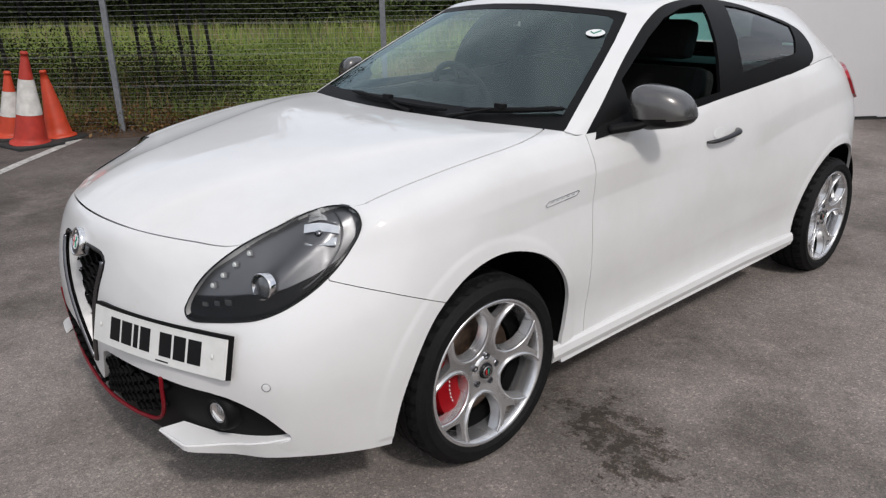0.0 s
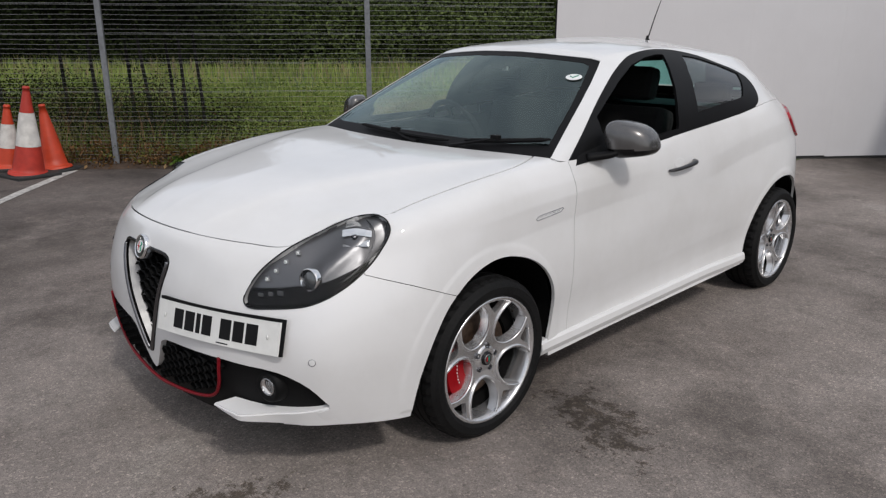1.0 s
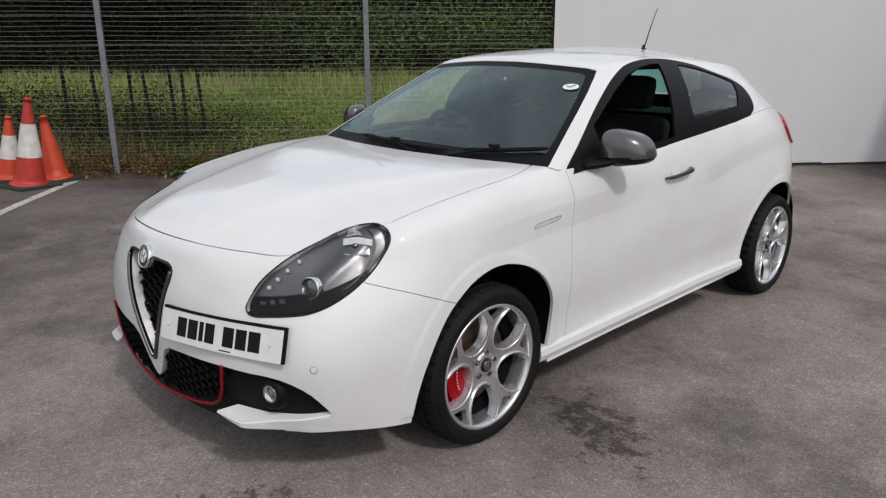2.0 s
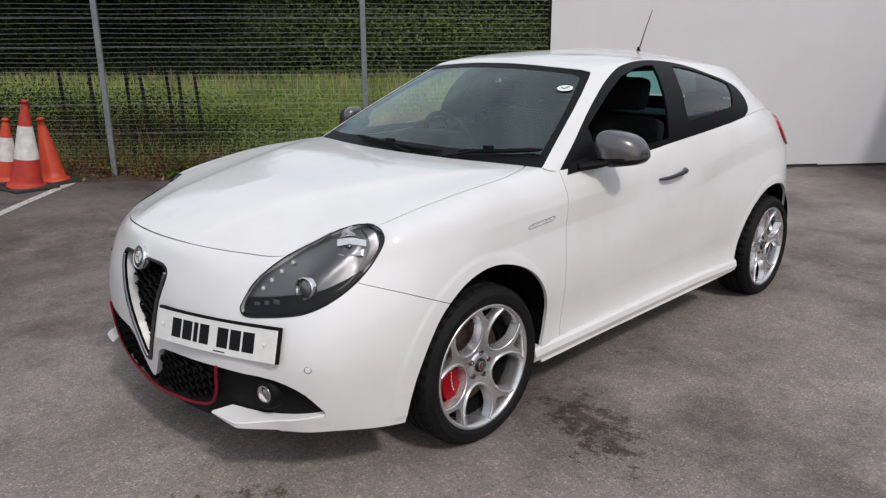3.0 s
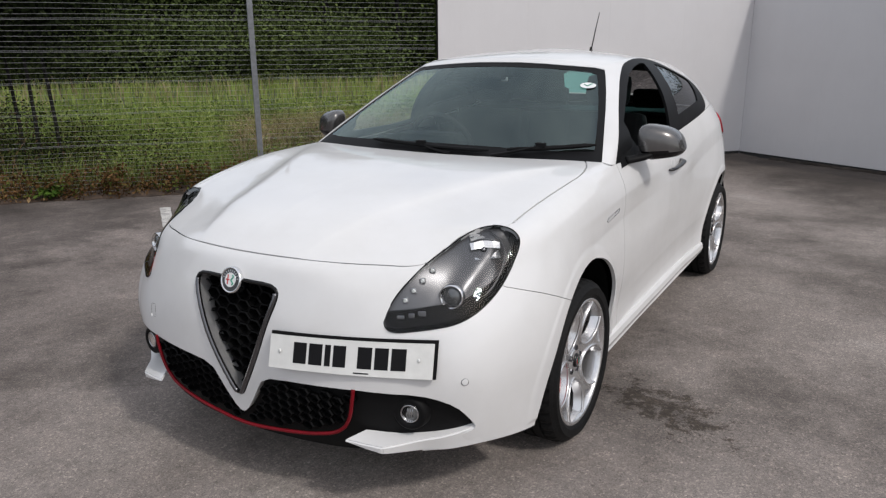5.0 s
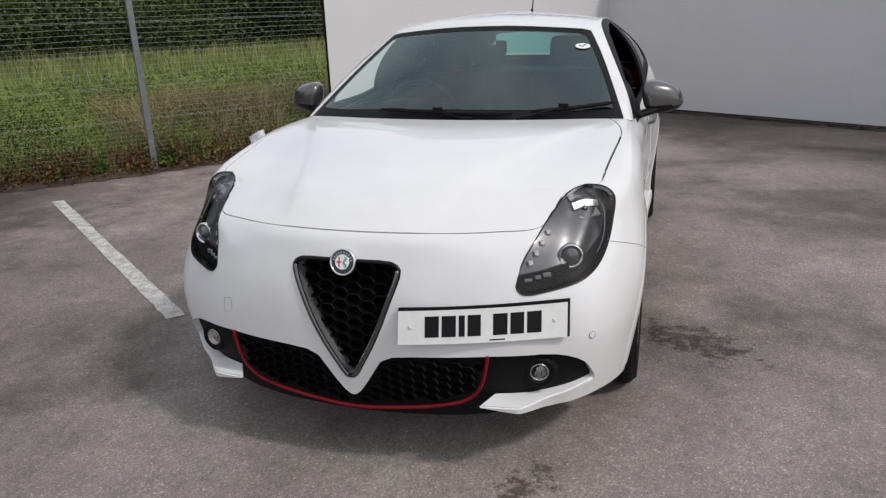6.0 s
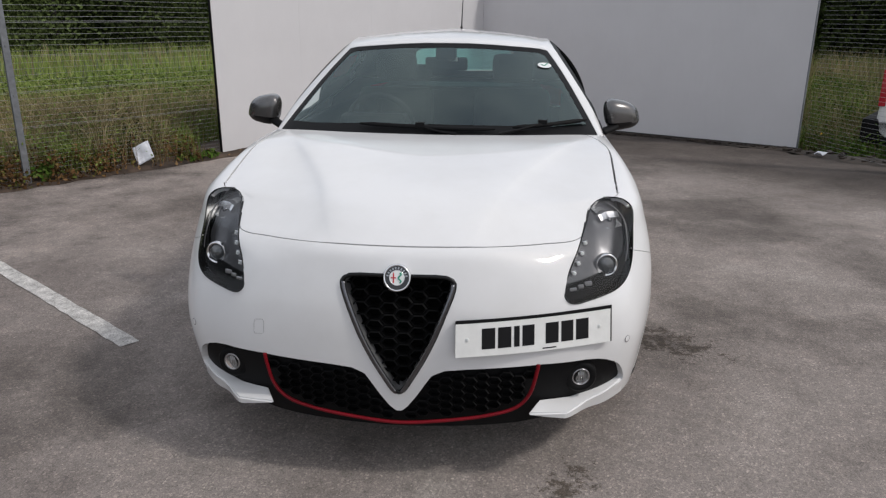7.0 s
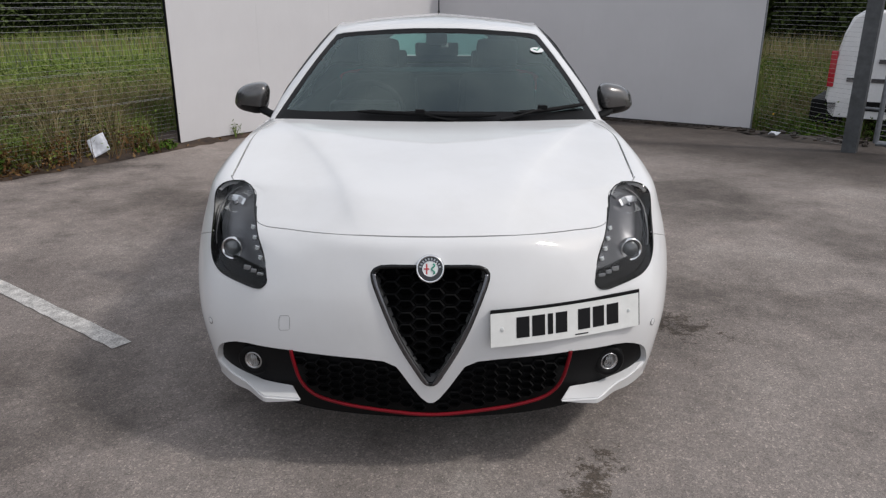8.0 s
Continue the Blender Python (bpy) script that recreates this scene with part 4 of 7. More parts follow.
FLANK = [(0, -.95, .63), (.25, -.937, .63), (.49, -.872, .63), (.65, -.786, .63), (.783, -.668, .64), (.884, -.42, .65), (.898, -.2, .66),
         (.899, .1, .67), (.878, .45, .66), (.863, 1.0, .66), (.862, 1.5, .66), (.874, 2.0, .66), (.893, 2.4, .68), (.876, 2.7, .69),
         (.79, 2.985, .70), (.61, 3.19, .72), (0, 3.33, .72)]
SHOULDER = [(0, -.925, .765), (.25, -.90, .765), (.47, -.832, .755), (.625, -.724, .755), (.738, -.592, .775), (.846, -.40, .80), (.876, -.2, .81),
            (.876, .1, .82), (.864, .45, .82), (.855, 1.0, .82), (.854, 1.5, .83), (.865, 2.0, .84), (.876, 2.4, .86), (.848, 2.7, .87),
            (.762, 2.97, .88), (.58, 3.17, .88), (0, 3.31, .88)]
CREST = [(0, -.905, .816), (.25, -.88, .813), (.46, -.803, .797), (.61, -.712, .797), (.703, -.556, .830), (.808, -.40, .882), (.842, -.2, .908),
         (.848, .1, .927), (.842, .45, .918), (.838, 1.0, .93), (.838, 1.5, .945), (.846, 2.0, .968), (.846, 2.4, 1.0), (.808, 2.7, 1.0),
         (.702, 2.96, 1.0), (.54, 3.12, 1.0), (0, 3.26, 1.0)]
BELT = [(0, -.885, .838), (.25, -.858, .836), (.45, -.773, .826), (.587, -.685, .829), (.634, -.508, .893), (.742, -.405, .912), (.783, -.2, .949),
        (.798, .1, .986), (.806, .46, .993), (.810, 1.0, .995), (.814, 1.5, 1.028), (.811, 2.0, 1.066), (.796, 2.4, 1.108), (.745, 2.66, 1.105),
        (.64, 2.93, 1.075), (.48, 3.07, 1.07), (0, 3.20, 1.07)]
COWL = [(0, .30, 1.012), (.35, .32, 1.013), (.62, .37, 1.013), (.760, .425, 1.006), (.803, .52, .990), (.810, 1.0, .995), (.814, 1.5, 1.028),
        (.811, 2.0, 1.066), (.796, 2.4, 1.108), (.745, 2.66, 1.105), (.64, 2.93, 1.075), (.37, 3.12, 1.07), (0, 3.20, 1.07)]
GLASS = [(0, .655, 1.228), (.30, .678, 1.222), (.54, .725, 1.207), (.662, .765, 1.195), (.716, .93, 1.213), (.731, 1.20, 1.24), (.738, 1.55, 1.25),
         (.730, 2.0, 1.25), (.690, 2.42, 1.245), (.588, 2.70, 1.235), (.475, 2.90, 1.225), (.28, 3.0, 1.225), (0, 3.05, 1.225)]
RAIL = [(0, 1.03, 1.420), (.25, 1.04, 1.414), (.43, 1.068, 1.399), (.532, 1.11, 1.384), (.556, 1.28, 1.404), (.566, 1.50, 1.415), (.566, 1.75, 1.409),
        (.556, 2.1, 1.383), (.53, 2.45, 1.356), (.475, 2.72, 1.328), (.39, 2.85, 1.325), (.2, 2.91, 1.335), (0, 2.93, 1.34)]
HOOD_SPINE = [(0, -.885, .838), (0, -.80, .884), (0, -.6, .936), (0, -.3, .976), (0, 0, .999), (0, .30, 1.012)]
ROOF_SPINE = [(0, 1.03, 1.420), (0, 1.25, 1.447), (0, 1.6, 1.464), (0, 2.0, 1.464), (0, 2.4, 1.445), (0, 2.75, 1.395), (0, 2.93, 1.34)]


def style_lines(net):
    """Creases along the flank, undercut a little below each, and proud lips round the wheel arches."""
    x, y, z = net[..., 0], net[..., 1], net[..., 2]
    side = x > .7
    for at, ys, zs, ya, amp in ((.17, (-.1, 0, .2, .45, .85, 1.2), (.842, .846, .857, .864, .878, .886), (-.25, .05, .75, 1.25), (0, 1, 1, 0)),
                                (.10, (1.5, 1.75, 2.02, 2.33, 2.65), (.86, .886, .93, .97, .985), (1.45, 1.8, 2.5, 2.8), (0, 1, 1, 0)),
                                (.06, (.45, 1.2, 2.2), (.40, .42, .46), (.5, .8, 2.0, 2.3), (0, 1, 1, 0))):
        d = np.interp(y, ys, zs) - z
        s = np.clip((d - .10) / .26, 0, 1)
        under = np.where(d < .10, np.clip(d, 0, None), .10 * (1 - s * s * (3 - 2 * s)))
        net[..., 0] -= np.where(side, at * under * np.interp(y, ya, amp), 0)
    for cy, cz in ((-.03, .315), (2.56, .275)):
        r = np.hypot(y - cy, z - cz)
        s = np.clip((r - .425) / .022, 0, 1)
        net[..., 0] += np.where(side & (z > .24), .0036 * (1 - s * s * (3 - 2 * s)), 0)


def body_nets(fine=1.0):
    """The four nets of the left half of the body: lower body, hood, greenhouse, roof."""
    n = lambda k: max(8, int(k * fine))
    lower = sweep([LOW_EDGE, LOW, WAIST, FLANK, SHOULDER, CREST, BELT], n(560), n(110))
    style_lines(lower)
    upper = sweep([COWL, GLASS, RAIL], n(420), n(70))
    b, c, r = spline_rows(BELT, 560), spline_rows(COWL, 420), spline_rows(RAIL, 420)
    at = lambda row, curve, k: int(round(k / (len(row) - 1) * (len(curve) - 1)))
    i, j = at(BELT, b, 3), at(BELT, b, 7.85)
    front, edge = even(b[: i + 1], n(70)), even(b[i : j + 1], n(130))
    c2 = c[: at(COWL, c, 3.25) + 1]
    back = even(np.vstack([c2[:-6], b[j]]), n(70))
    hood = coons(front, back, even(spline(HOOD_SPINE, 200), n(130)), edge)
    # raised middle of the hood between two creases, with a shallow valley outside each
    fore = np.clip((hood[..., 1] + .875) / 1.2, 0, 1)
    soft = lambda v: np.clip(v, 0, 1) ** 2 * (3 - 2 * np.clip(v, 0, 1))
    ridge = np.interp(hood[..., 1], (-.90, -.80, -.67, -.53, -.37, -.17, .02, .25, .33), (.20, .245, .29, .325, .385, .47, .555, .66, .69))
    hood[..., 2] += .009 * soft(fore / .14) * soft((1.02 - fore) / .3) / (1 + np.exp((hood[..., 0] - ridge) / .015))
    rim_x = np.interp(hood[..., 1], (-.885, -.77, -.685, -.506, -.405, -.2, .1, .46), (.25, .45, .587, .641, .742, .783, .798, .806))
    band = np.clip((hood[..., 0] - ridge) / np.maximum(rim_x - ridge, .05), 0, 1)
    hood[..., 2] -= np.interp(fore, (0, .1, .35, .7, 1), (0, .007, .009, .007, 0)) * np.sin(np.pi * band ** .8)
    i, j = at(RAIL, r, 3.3), at(RAIL, r, 9.6)
    roof = coons(even(r[: i + 1], n(70)), even(r[j:][::-1], n(70)), even(spline(ROOF_SPINE, 200), n(170)), even(r[i : j + 1], n(170)))
    return lower, hood, upper, roof


def spline_rows(row, n):
    return sweep([row, [(x, y, z + .1) for x, y, z in row]], n, 2)[0]


# ---- panels cut out of the swept body ----
def net_mesh(net):
    m, n = net.shape[:2]
    pts = net.reshape(-1, 3).copy()
    i = np.arange(m * n).reshape(m, n)
    quads = np.stack([i[:-1, :-1], i[:-1, 1:], i[1:, 1:], i[1:, :-1]], -1).reshape(-1, 4)
    du, dv = np.gradient(net, axis=1), np.gradient(net, axis=0)
    nor = np.cross(du, dv).reshape(-1, 3)
    nor /= np.linalg.norm(nor, axis=1)[:, None] + 1e-12
    return pts, quads, nor


def inside(p, poly):
    poly = np.asarray(poly, float)
    hit = np.zeros(len(p), bool)
    for (x0, y0), (x1, y1) in zip(poly, np.roll(poly, -1, 0)):
        if y0 == y1:
            continue
        c = ((y0 > p[:, 1]) != (y1 > p[:, 1])) & (p[:, 0] < (x1 - x0) * (p[:, 1] - y0) / (y1 - y0) + x0)
        hit ^= c
    return hit


def smooth_poly(pts, n=160):
    """A closed smooth outline through a few points (2D)."""
    p = np.c_[np.array(pts, float), np.zeros(len(pts))]
    q = np.vstack([p[-3:], p, p[:3]])
    t = np.r_[0, np.cumsum(np.sqrt(np.linalg.norm(np.diff(q, axis=0), axis=1)))]
    return spline_at(q, t, np.linspace(t[3], t[len(pts) + 3], n + 1))[:-1, :2]


SIDE, FRONT, TOP = ((0, 1, 0), (0, 0, 1)), ((1, 0, 0), (0, 0, 1)), ((1, 0, 0), (0, 1, 0))
SLANT = ((0.70711, 0.70711, 0), (0, 0, 1))


class Shell:
    """A net whose faces are sorted into named regions; lines between regions are drawn smooth."""

    def __init__(self, net):
        self.pts, self.quads, self.nor = net_mesh(net)
        self.label = np.array(["rest"] * len(self.quads), dtype=object)
        self.cent = self.pts[self.quads].mean(1)
        self.mixed, self.weight = np.zeros_like(self.pts), np.zeros(len(self.pts))

    def cut(self, name, view, poly, where=None, only=None):
        axes = np.array(view, float)
        ok = np.ones(len(self.quads), bool) if where is None else where(self.cent)
        if only is not None:
            ok &= np.isin(self.label, only)
        hit = inside(self.cent @ axes.T, poly) & ok
        near_in, near_out = np.zeros(len(self.pts), bool), np.zeros(len(self.pts), bool)
        near_in[self.quads[hit].ravel()] = True
        near_out[self.quads[~hit & ok].ravel()] = True
        idx = np.nonzero(near_in & near_out)[0]
        flat = self.pts[idx] @ axes.T
        best, aim = np.full(len(idx), 9.0), flat.copy()
        for a, b in zip(np.asarray(poly, float), np.roll(np.asarray(poly, float), -1, 0)):
            ab = b - a
            w = np.clip(((flat - a) @ ab) / (ab @ ab + 1e-12), 0, 1)[:, None]
            q = a + w * ab
            d = np.linalg.norm(flat - q, axis=1)
            aim[d < best], best = q[d < best], np.minimum(d, best)
        for k, v in enumerate(idx):
            if best[k] > 0.03:
                continue
            mat = np.vstack([axes, self.nor[v]])
            if abs(np.linalg.det(mat)) > 0.15:
                self.pts[v] += np.linalg.solve(mat, np.r_[aim[k] - flat[k], 0.0])
        self.cent = self.pts[self.quads].mean(1)
        self.label[hit] = name
        return self

    def take(self, *names):
        keep = self.quads[np.isin(self.label, names)]
        used, inv = np.unique(keep.ravel(), return_inverse=True)
        return self.pts[used].copy(), inv.reshape(-1, 4), self.nor[used].copy()


def weld_mirror(pts, quads, nor):
    """The left half and its mirror image as one mesh."""
    flip = np.array((-1, 1, 1))
    n = len(pts)
    remap = np.arange(n) + n
    seam = np.abs(pts[:, 0]) < 1e-6
    remap[seam] = np.nonzero(seam)[0]
    nor = nor.copy()
    nor[seam, 0] = 0
    keep = ~seam
    new_index = np.cumsum(keep) - 1 + n
    remap[keep] = new_index[keep]
    return np.vstack([pts, (pts * flip)[keep]]), np.vstack([quads, remap[quads][:, ::-1]]), np.vstack([nor, (nor * flip)[keep]])


def panel(name, mesh, material, parent, label="", gap=0.0018, turn_in=0.014, side=1, offset=0.0, gap_where=None):
    """One body panel: the skin with true normals, drawn back a little at its borders, with turned-in edges."""
    pts, quads, nor = mesh
    pts, nor = pts.copy(), nor / (np.linalg.norm(nor, axis=1)[:, None] + 1e-12)
    pts = pts + nor * offset
    e = np.concatenate([quads[:, [k, (k + 1) % 4]] for k in range(4)])
    key = np.sort(e, axis=1)
    _, inv, cnt = np.unique(key, axis=0, return_inverse=True, return_counts=True)
    rim = e[cnt[inv.ravel()] == 1]
    border = np.unique(rim)
    if gap:
        cent = pts[quads].mean(1)
        pull, num = np.zeros_like(pts), np.zeros(len(pts))
        for k in range(4):
            np.add.at(pull, quads[:, k], cent)
            np.add.at(num, quads[:, k], 1)
        d = pull[border] / num[border][:, None] - pts[border]
        d /= np.linalg.norm(d, axis=1)[:, None] + 1e-9
        amount = np.full(len(border), gap)
        d[np.abs(pts[border, 0]) < 1e-6, 0] = 0
        if gap_where is not None:
            amount *= gap_where(pts[border])
        pts[border] += d * amount[:, None]
    faces = [tuple(dict.fromkeys(q)) for q in quads.tolist()]
    faces = [q for q in faces if len(q) > 2]
    all_pts, all_nor = [pts], [nor]
    if turn_in:
        n = len(pts)
        loc = np.full(n, -1)
        loc[border] = np.arange(len(border))
        b = len(border)
        all_pts += [pts[border], pts[border] - nor[border] * turn_in]
        side_n = np.zeros((b, 3))
        for a, c in rim:
            t = pts[c] - pts[a]
            f = np.cross(t, nor[a])
            side_n[loc[a]] += f
            side_n[loc[c]] += f
        side_n /= np.linalg.norm(side_n, axis=1)[:, None] + 1e-12
        all_nor += [side_n, side_n]
        faces += [(n + loc[c], n + loc[a], n + b + loc[a], n + b + loc[c]) for a, c in rim]
    pts, nor = np.vstack(all_pts), np.vstack(all_nor)
    if side < 0:
        pts, nor = pts * (-1, 1, 1), nor * (-1, 1, 1)
        faces = [f[::-1] for f in faces]
    me = bpy.data.meshes.new(name)
    me.from_pydata([tuple(p) for p in pts.tolist()], [], [tuple(int(i) for i in f) for f in faces])
    me.materials.append(material)
    me.shade_smooth()
    me.normals_split_custom_set_from_vertices([tuple(v) for v in nor.tolist()])
    ob = new(name, me)
    ob.parent = parent
    if label:
        ob["label"] = label
    return ob


def both(name, mesh, material, parent, label="", **kw):
    return [panel(name, mesh, material, parent, label, side=s, **kw) for s in (1, -1)]


car = thing("hatchback_car", (0, 0, 0), "white compact hatchback car parked on asphalt yard", "car")
lower_net, hood_net, upper_net, roof_net = body_nets(1.0)

# outlines, left half: side views in (y, z), front views in (x, z)
arch_f = smooth_poly([(-.412, .05), (-.414, .225), (-.398, .343), (-.372, .433), (-.337, .512), (-.285, .588), (-.22, .64), (-.15, .678), (-.07, .700), (.011, .704),
                      (.095, .690), (.188, .656), (.268, .600), (.327, .522), (.353, .438), (.352, .345), (.336, .28), (.328, .05)])
arch_r = smooth_poly([(2.145, .05), (2.15, .27), (2.168, .372), (2.21, .482), (2.29, .578), (2.39, .640), (2.507, .667), (2.63, .664), (2.75, .630), (2.86, .565), (2.935, .47), (2.965, .36), (2.97, .05)])
head = smooth_poly([(-.217, .668), (-.212, .690), (-.196, .717), (-.165, .756), (-.121, .794), (-.076, .823), (-.034, .843), (.012, .861), (.075, .885), (.14, .903), (.188, .909),
                    (.219, .906), (.236, .897), (.246, .878), (.241, .853), (.220, .816), (.187, .774), (.146, .738), (.098, .707), (.047, .682), (-.010, .664), (-.073, .655), (-.13, .650), (-.185, .648), (-.208, .654)], 150)
grille_out = np.array([(-.05, .760), (.06, .760), (.12, .759), (.157, .756), (.176, .747), (.185, .733), (.183, .715), (.175, .690), (.159, .647), (.144, .607),
                       (.126, .561), (.107, .518), (.085, .473), (.063, .433), (.044, .400), (.031, .377), (.020, .360), (.010, .352), (-.05, .351)])
black_out = np.array([(-.05, .285), (.010, .285), (.030, .303), (.060, .345), (.088, .39), (.110, .424), (.15, .443), (.22, .45), (.30, .453), (.47, .457), (.61, .452), (.655, .444), (.69, .431), (.718, .415),
                      (.738, .395), (.750, .372), (.760, .345), (.766, .325), (.764, .311), (.74, .298), (.70, .288), (.655, .278), (.635, .260), (.622, .238), (.615, .10), (-.05, .10)])

low = Shell(lower_net)
cap = Shell(hood_net)
belt_pts = lower_net[-1]


def near_belt(p):
    return np.array([np.sqrt(((belt_pts - q) ** 2).sum(1).min()) for q in p])


def blend_normals(a, b, line, reach=0.05):
    """Two shells that meet along a line share their normals there."""
    for q in line:
        da, db = ((a.pts - q) ** 2).sum(1), ((b.pts - q) ** 2).sum(1)
        ia, ib = np.nonzero(da < reach**2)[0], np.nonzero(db < reach**2)[0]
        if not len(ia) or not len(ib) or da.min() > 1e-4 or db.min() > 1e-4:
            continue
        m = a.nor[da.argmin()] + b.nor[db.argmin()]
        m /= np.linalg.norm(m)
        for sh, i, d in ((a, ia, da), (b, ib, db)):
            w = (1 - np.sqrt(d[i]) / reach)[:, None] ** 2
            sh.mixed[i] += w * m
            sh.weight[i] = np.maximum(sh.weight[i], w[:, 0])


def settle(*shells):
    for sh in shells:
        n = np.linalg.norm(sh.mixed, axis=1)
        ok = n > 1e-9
        w = sh.weight[ok][:, None]
        v = sh.nor[ok] * (1 - w) + sh.mixed[ok] / n[ok][:, None] * w
        sh.nor[ok] = v / np.linalg.norm(v, axis=1)[:, None]


outer = lambda c: c[:, 0] > 0.5
nose = lambda c: c[:, 1] < -0.45
low.cut("hole_f", SIDE, arch_f, outer)
low.cut("hole_r", SIDE, arch_r, outer)
low.cut("black", FRONT, black_out, nose, ["rest"])
low.cut("grille", FRONT, grille_out, nose, ["rest"])
low.cut("lamp", SLANT, head, lambda c: (c[:, 0] > 0.4) & (c[:, 1] < -0.3) & (c[:, 2] > 0.55), ["rest"])
low.cut("bumper", SIDE, np.array([(-.15, .0), (-.15, .595), (-.235, .622), (-.33, .662), (-.422, .70), (-.551, .747), (-.58, 1.2), (-2, 1.2), (-2, 0)]), None, ["rest"])
low.cut("sill", SIDE, np.array([(.2, .0), (.2, .262), (2.4, .262), (2.4, .0)]), outer, ["rest"])
low.cut("door", SIDE, np.array([(.472, .262), (.482, .42), (.476, .58), (.478, .68), (.490, .80), (.494, .86), (.494, .90), (.488, .945), (.478, 1.2), (1.62, 1.2), (1.72, .95), (1.74, .5), (1.70, .262)]), outer, ["rest"])
low.cut("rear", SIDE, np.array([(1.2, .0), (1.2, 1.3), (4, 1.3), (4, 0)]), None, ["rest"])
low.cut("tail", SIDE, np.array([(2.905, .868), (2.835, .895), (2.785, .94), (2.755, .985), (2.77, 1.02), (2.90, 1.04), (3.5, 1.04), (3.5, .85), (3.0, .85)]), lambda c: c[:, 0] > 0.42, ["rear"])

blend_normals(low, cap, belt_pts[(belt_pts[:, 1] < 0.45) & (np.arange(len(belt_pts)) % 2 == 0)])
settle(low, cap)
bump = panel("front_bumper", weld_mirror(*low.take("bumper")), PAINT, car, turn_in=0.022, gap=0.0012)
both("fender", low.take("rest"), PAINT, car, gap=0.0014, gap_where=lambda p: (near_belt(p) > 0.004) * 1.0)
panel("lower_trim", weld_mirror(*low.take("black")), BLACK, car, "black plastic lower bumper insert", offset=-0.022, turn_in=0.03)
cap.cut("lamp", SLANT, head, lambda c: (c[:, 0] > 0.45) & (c[:, 1] < -0.35))
cap.cut("strip", TOP, np.array([(.7425, -.42), (.744, -.40), (.751, -.265), (.762, -.11), (.771, .01), (.774, .11), (.767, .2), (.747, .29), (.72, .36), (.69, .42), (.68, .6), (1, .6), (1, -.42)]), None, ["rest"])
hood = panel("hood", weld_mirror(*cap.take("rest")), PAINT, car, turn_in=0.02, gap=0.0044)
both("fender_top", cap.take("strip"), PAINT, car, gap=0.0036, turn_in=0.012, gap_where=lambda p: (near_belt(p) > 0.009) * 1.0)

top = Shell(upper_net)
blend_normals(low, top, upper_net[0][(upper_net[0][:, 1] > 2.25)][::2])
cover = Shell(roof_net)
blend_normals(top, cover, upper_net[-1][::2], 0.035)
settle(low, top, cover)
ws_edge = [(-.05, 1.401), (.12, 1.400), (.25, 1.394), (.40, 1.383), (.50, 1.374), (.543, 1.364), (.566, 1.335), (.612, 1.27), (.656, 1.2), (.703, 1.118), (.734, 1.062), (.762, 1.010), (.768, .96), (.768, .9), (-.05, .9)]
top.cut("windscreen", FRONT, np.array(ws_edge), lambda c: (c[:, 1] < 1.35))
ws_in = [(-.05, 1.381), (.12, 1.380), (.25, 1.375), (.40, 1.365), (.492, 1.356), (.527, 1.344), (.552, 1.312), (.598, 1.247), (.643, 1.176), (.690, 1.092), (.714, 1.046), (.60, 1.044), (.35, 1.050), (-.05, 1.054)]
top.cut("glass", FRONT, np.array(ws_in), lambda c: (c[:, 1] < 1.35), ["windscreen"])
dlo_curve = [(.47, .966), (.534, 1.018), (.645, 1.091), (.789, 1.177), (.949, 1.262), (1.094, 1.330), (1.240, 1.382), (1.36, 1.403), (1.47, 1.411), (1.60, 1.409), (1.75, 1.395),
             (1.908, 1.370), (2.052, 1.332), (2.218, 1.285), (2.297, 1.24), (2.313, 1.172), (2.295, 1.127), (2.24, 1.098)]
dlo = np.vstack([[(.44, .85)], spline(np.c_[np.array(dlo_curve), np.zeros(len(dlo_curve))], 120)[:, :2], [(2.2, .85)]])
top.cut("trim", SIDE, dlo, lambda c: (c[:, 0] > 0.4), ["rest"])
open_f = np.array([(.745, 1.03), (.765, 1.143), (.902, 1.213), (1.051, 1.284), (1.2, 1.343), (1.335, 1.374), (1.44, 1.387), (1.52, 1.387), (1.49, 1.35), (1.449, 1.295), (1.405, 1.20), (1.381, 1.12), (1.374, 1.046), (1.154, 1.031)])
open_r = np.array([(1.703, 1.379), (1.80, 1.369), (1.891, 1.355), (2.039, 1.322), (2.205, 1.273), (2.17, 1.22), (2.106, 1.155), (1.571, 1.112), (1.58, 1.2), (1.629, 1.302)])
top.cut("open_f", SIDE, open_f, outer, ["trim"])
top.cut("open_r", SIDE, open_r, outer, ["trim"])
top.cut("rear_glass", FRONT, np.array([(-.05, 1.325), (.34, 1.31), (.39, 1.285), (.43, 1.13), (-.05, 1.12)]), lambda c: c[:, 1] > 2.7, ["rest"])
no_back = lambda p: (p[:, 1] < 1.3) | (p[:, 2] < .27)
doors = both("door", low.take("door"), PAINT, car, gap_where=no_back, gap=0.0014)
panel("rear_body", weld_mirror(*low.take("rear")), PAINT, car, gap_where=lambda p: (p[:, 1] > 2.0))
panel("rear_trim", weld_mirror(*low.take("rear")), CABIN, car, "dark inner rear trim", gap=0.0, turn_in=0.0, offset=-0.025)
both("tail_lamp", low.take("tail"), TAIL_RED, car, "dark red tail lamp", offset=0.014, turn_in=0.02)
both("lower_sill", low.take("sill"), PAINT, car, gap=0.0)
panel("pillar_frame", weld_mirror(*top.take("rest")), PAINT, car, gap=0.0)
panel("pillar_trim", weld_mirror(*top.take("rest")), CABIN, car, "dark inner pillar trim", gap=0.0, turn_in=0.0, offset=-0.016)
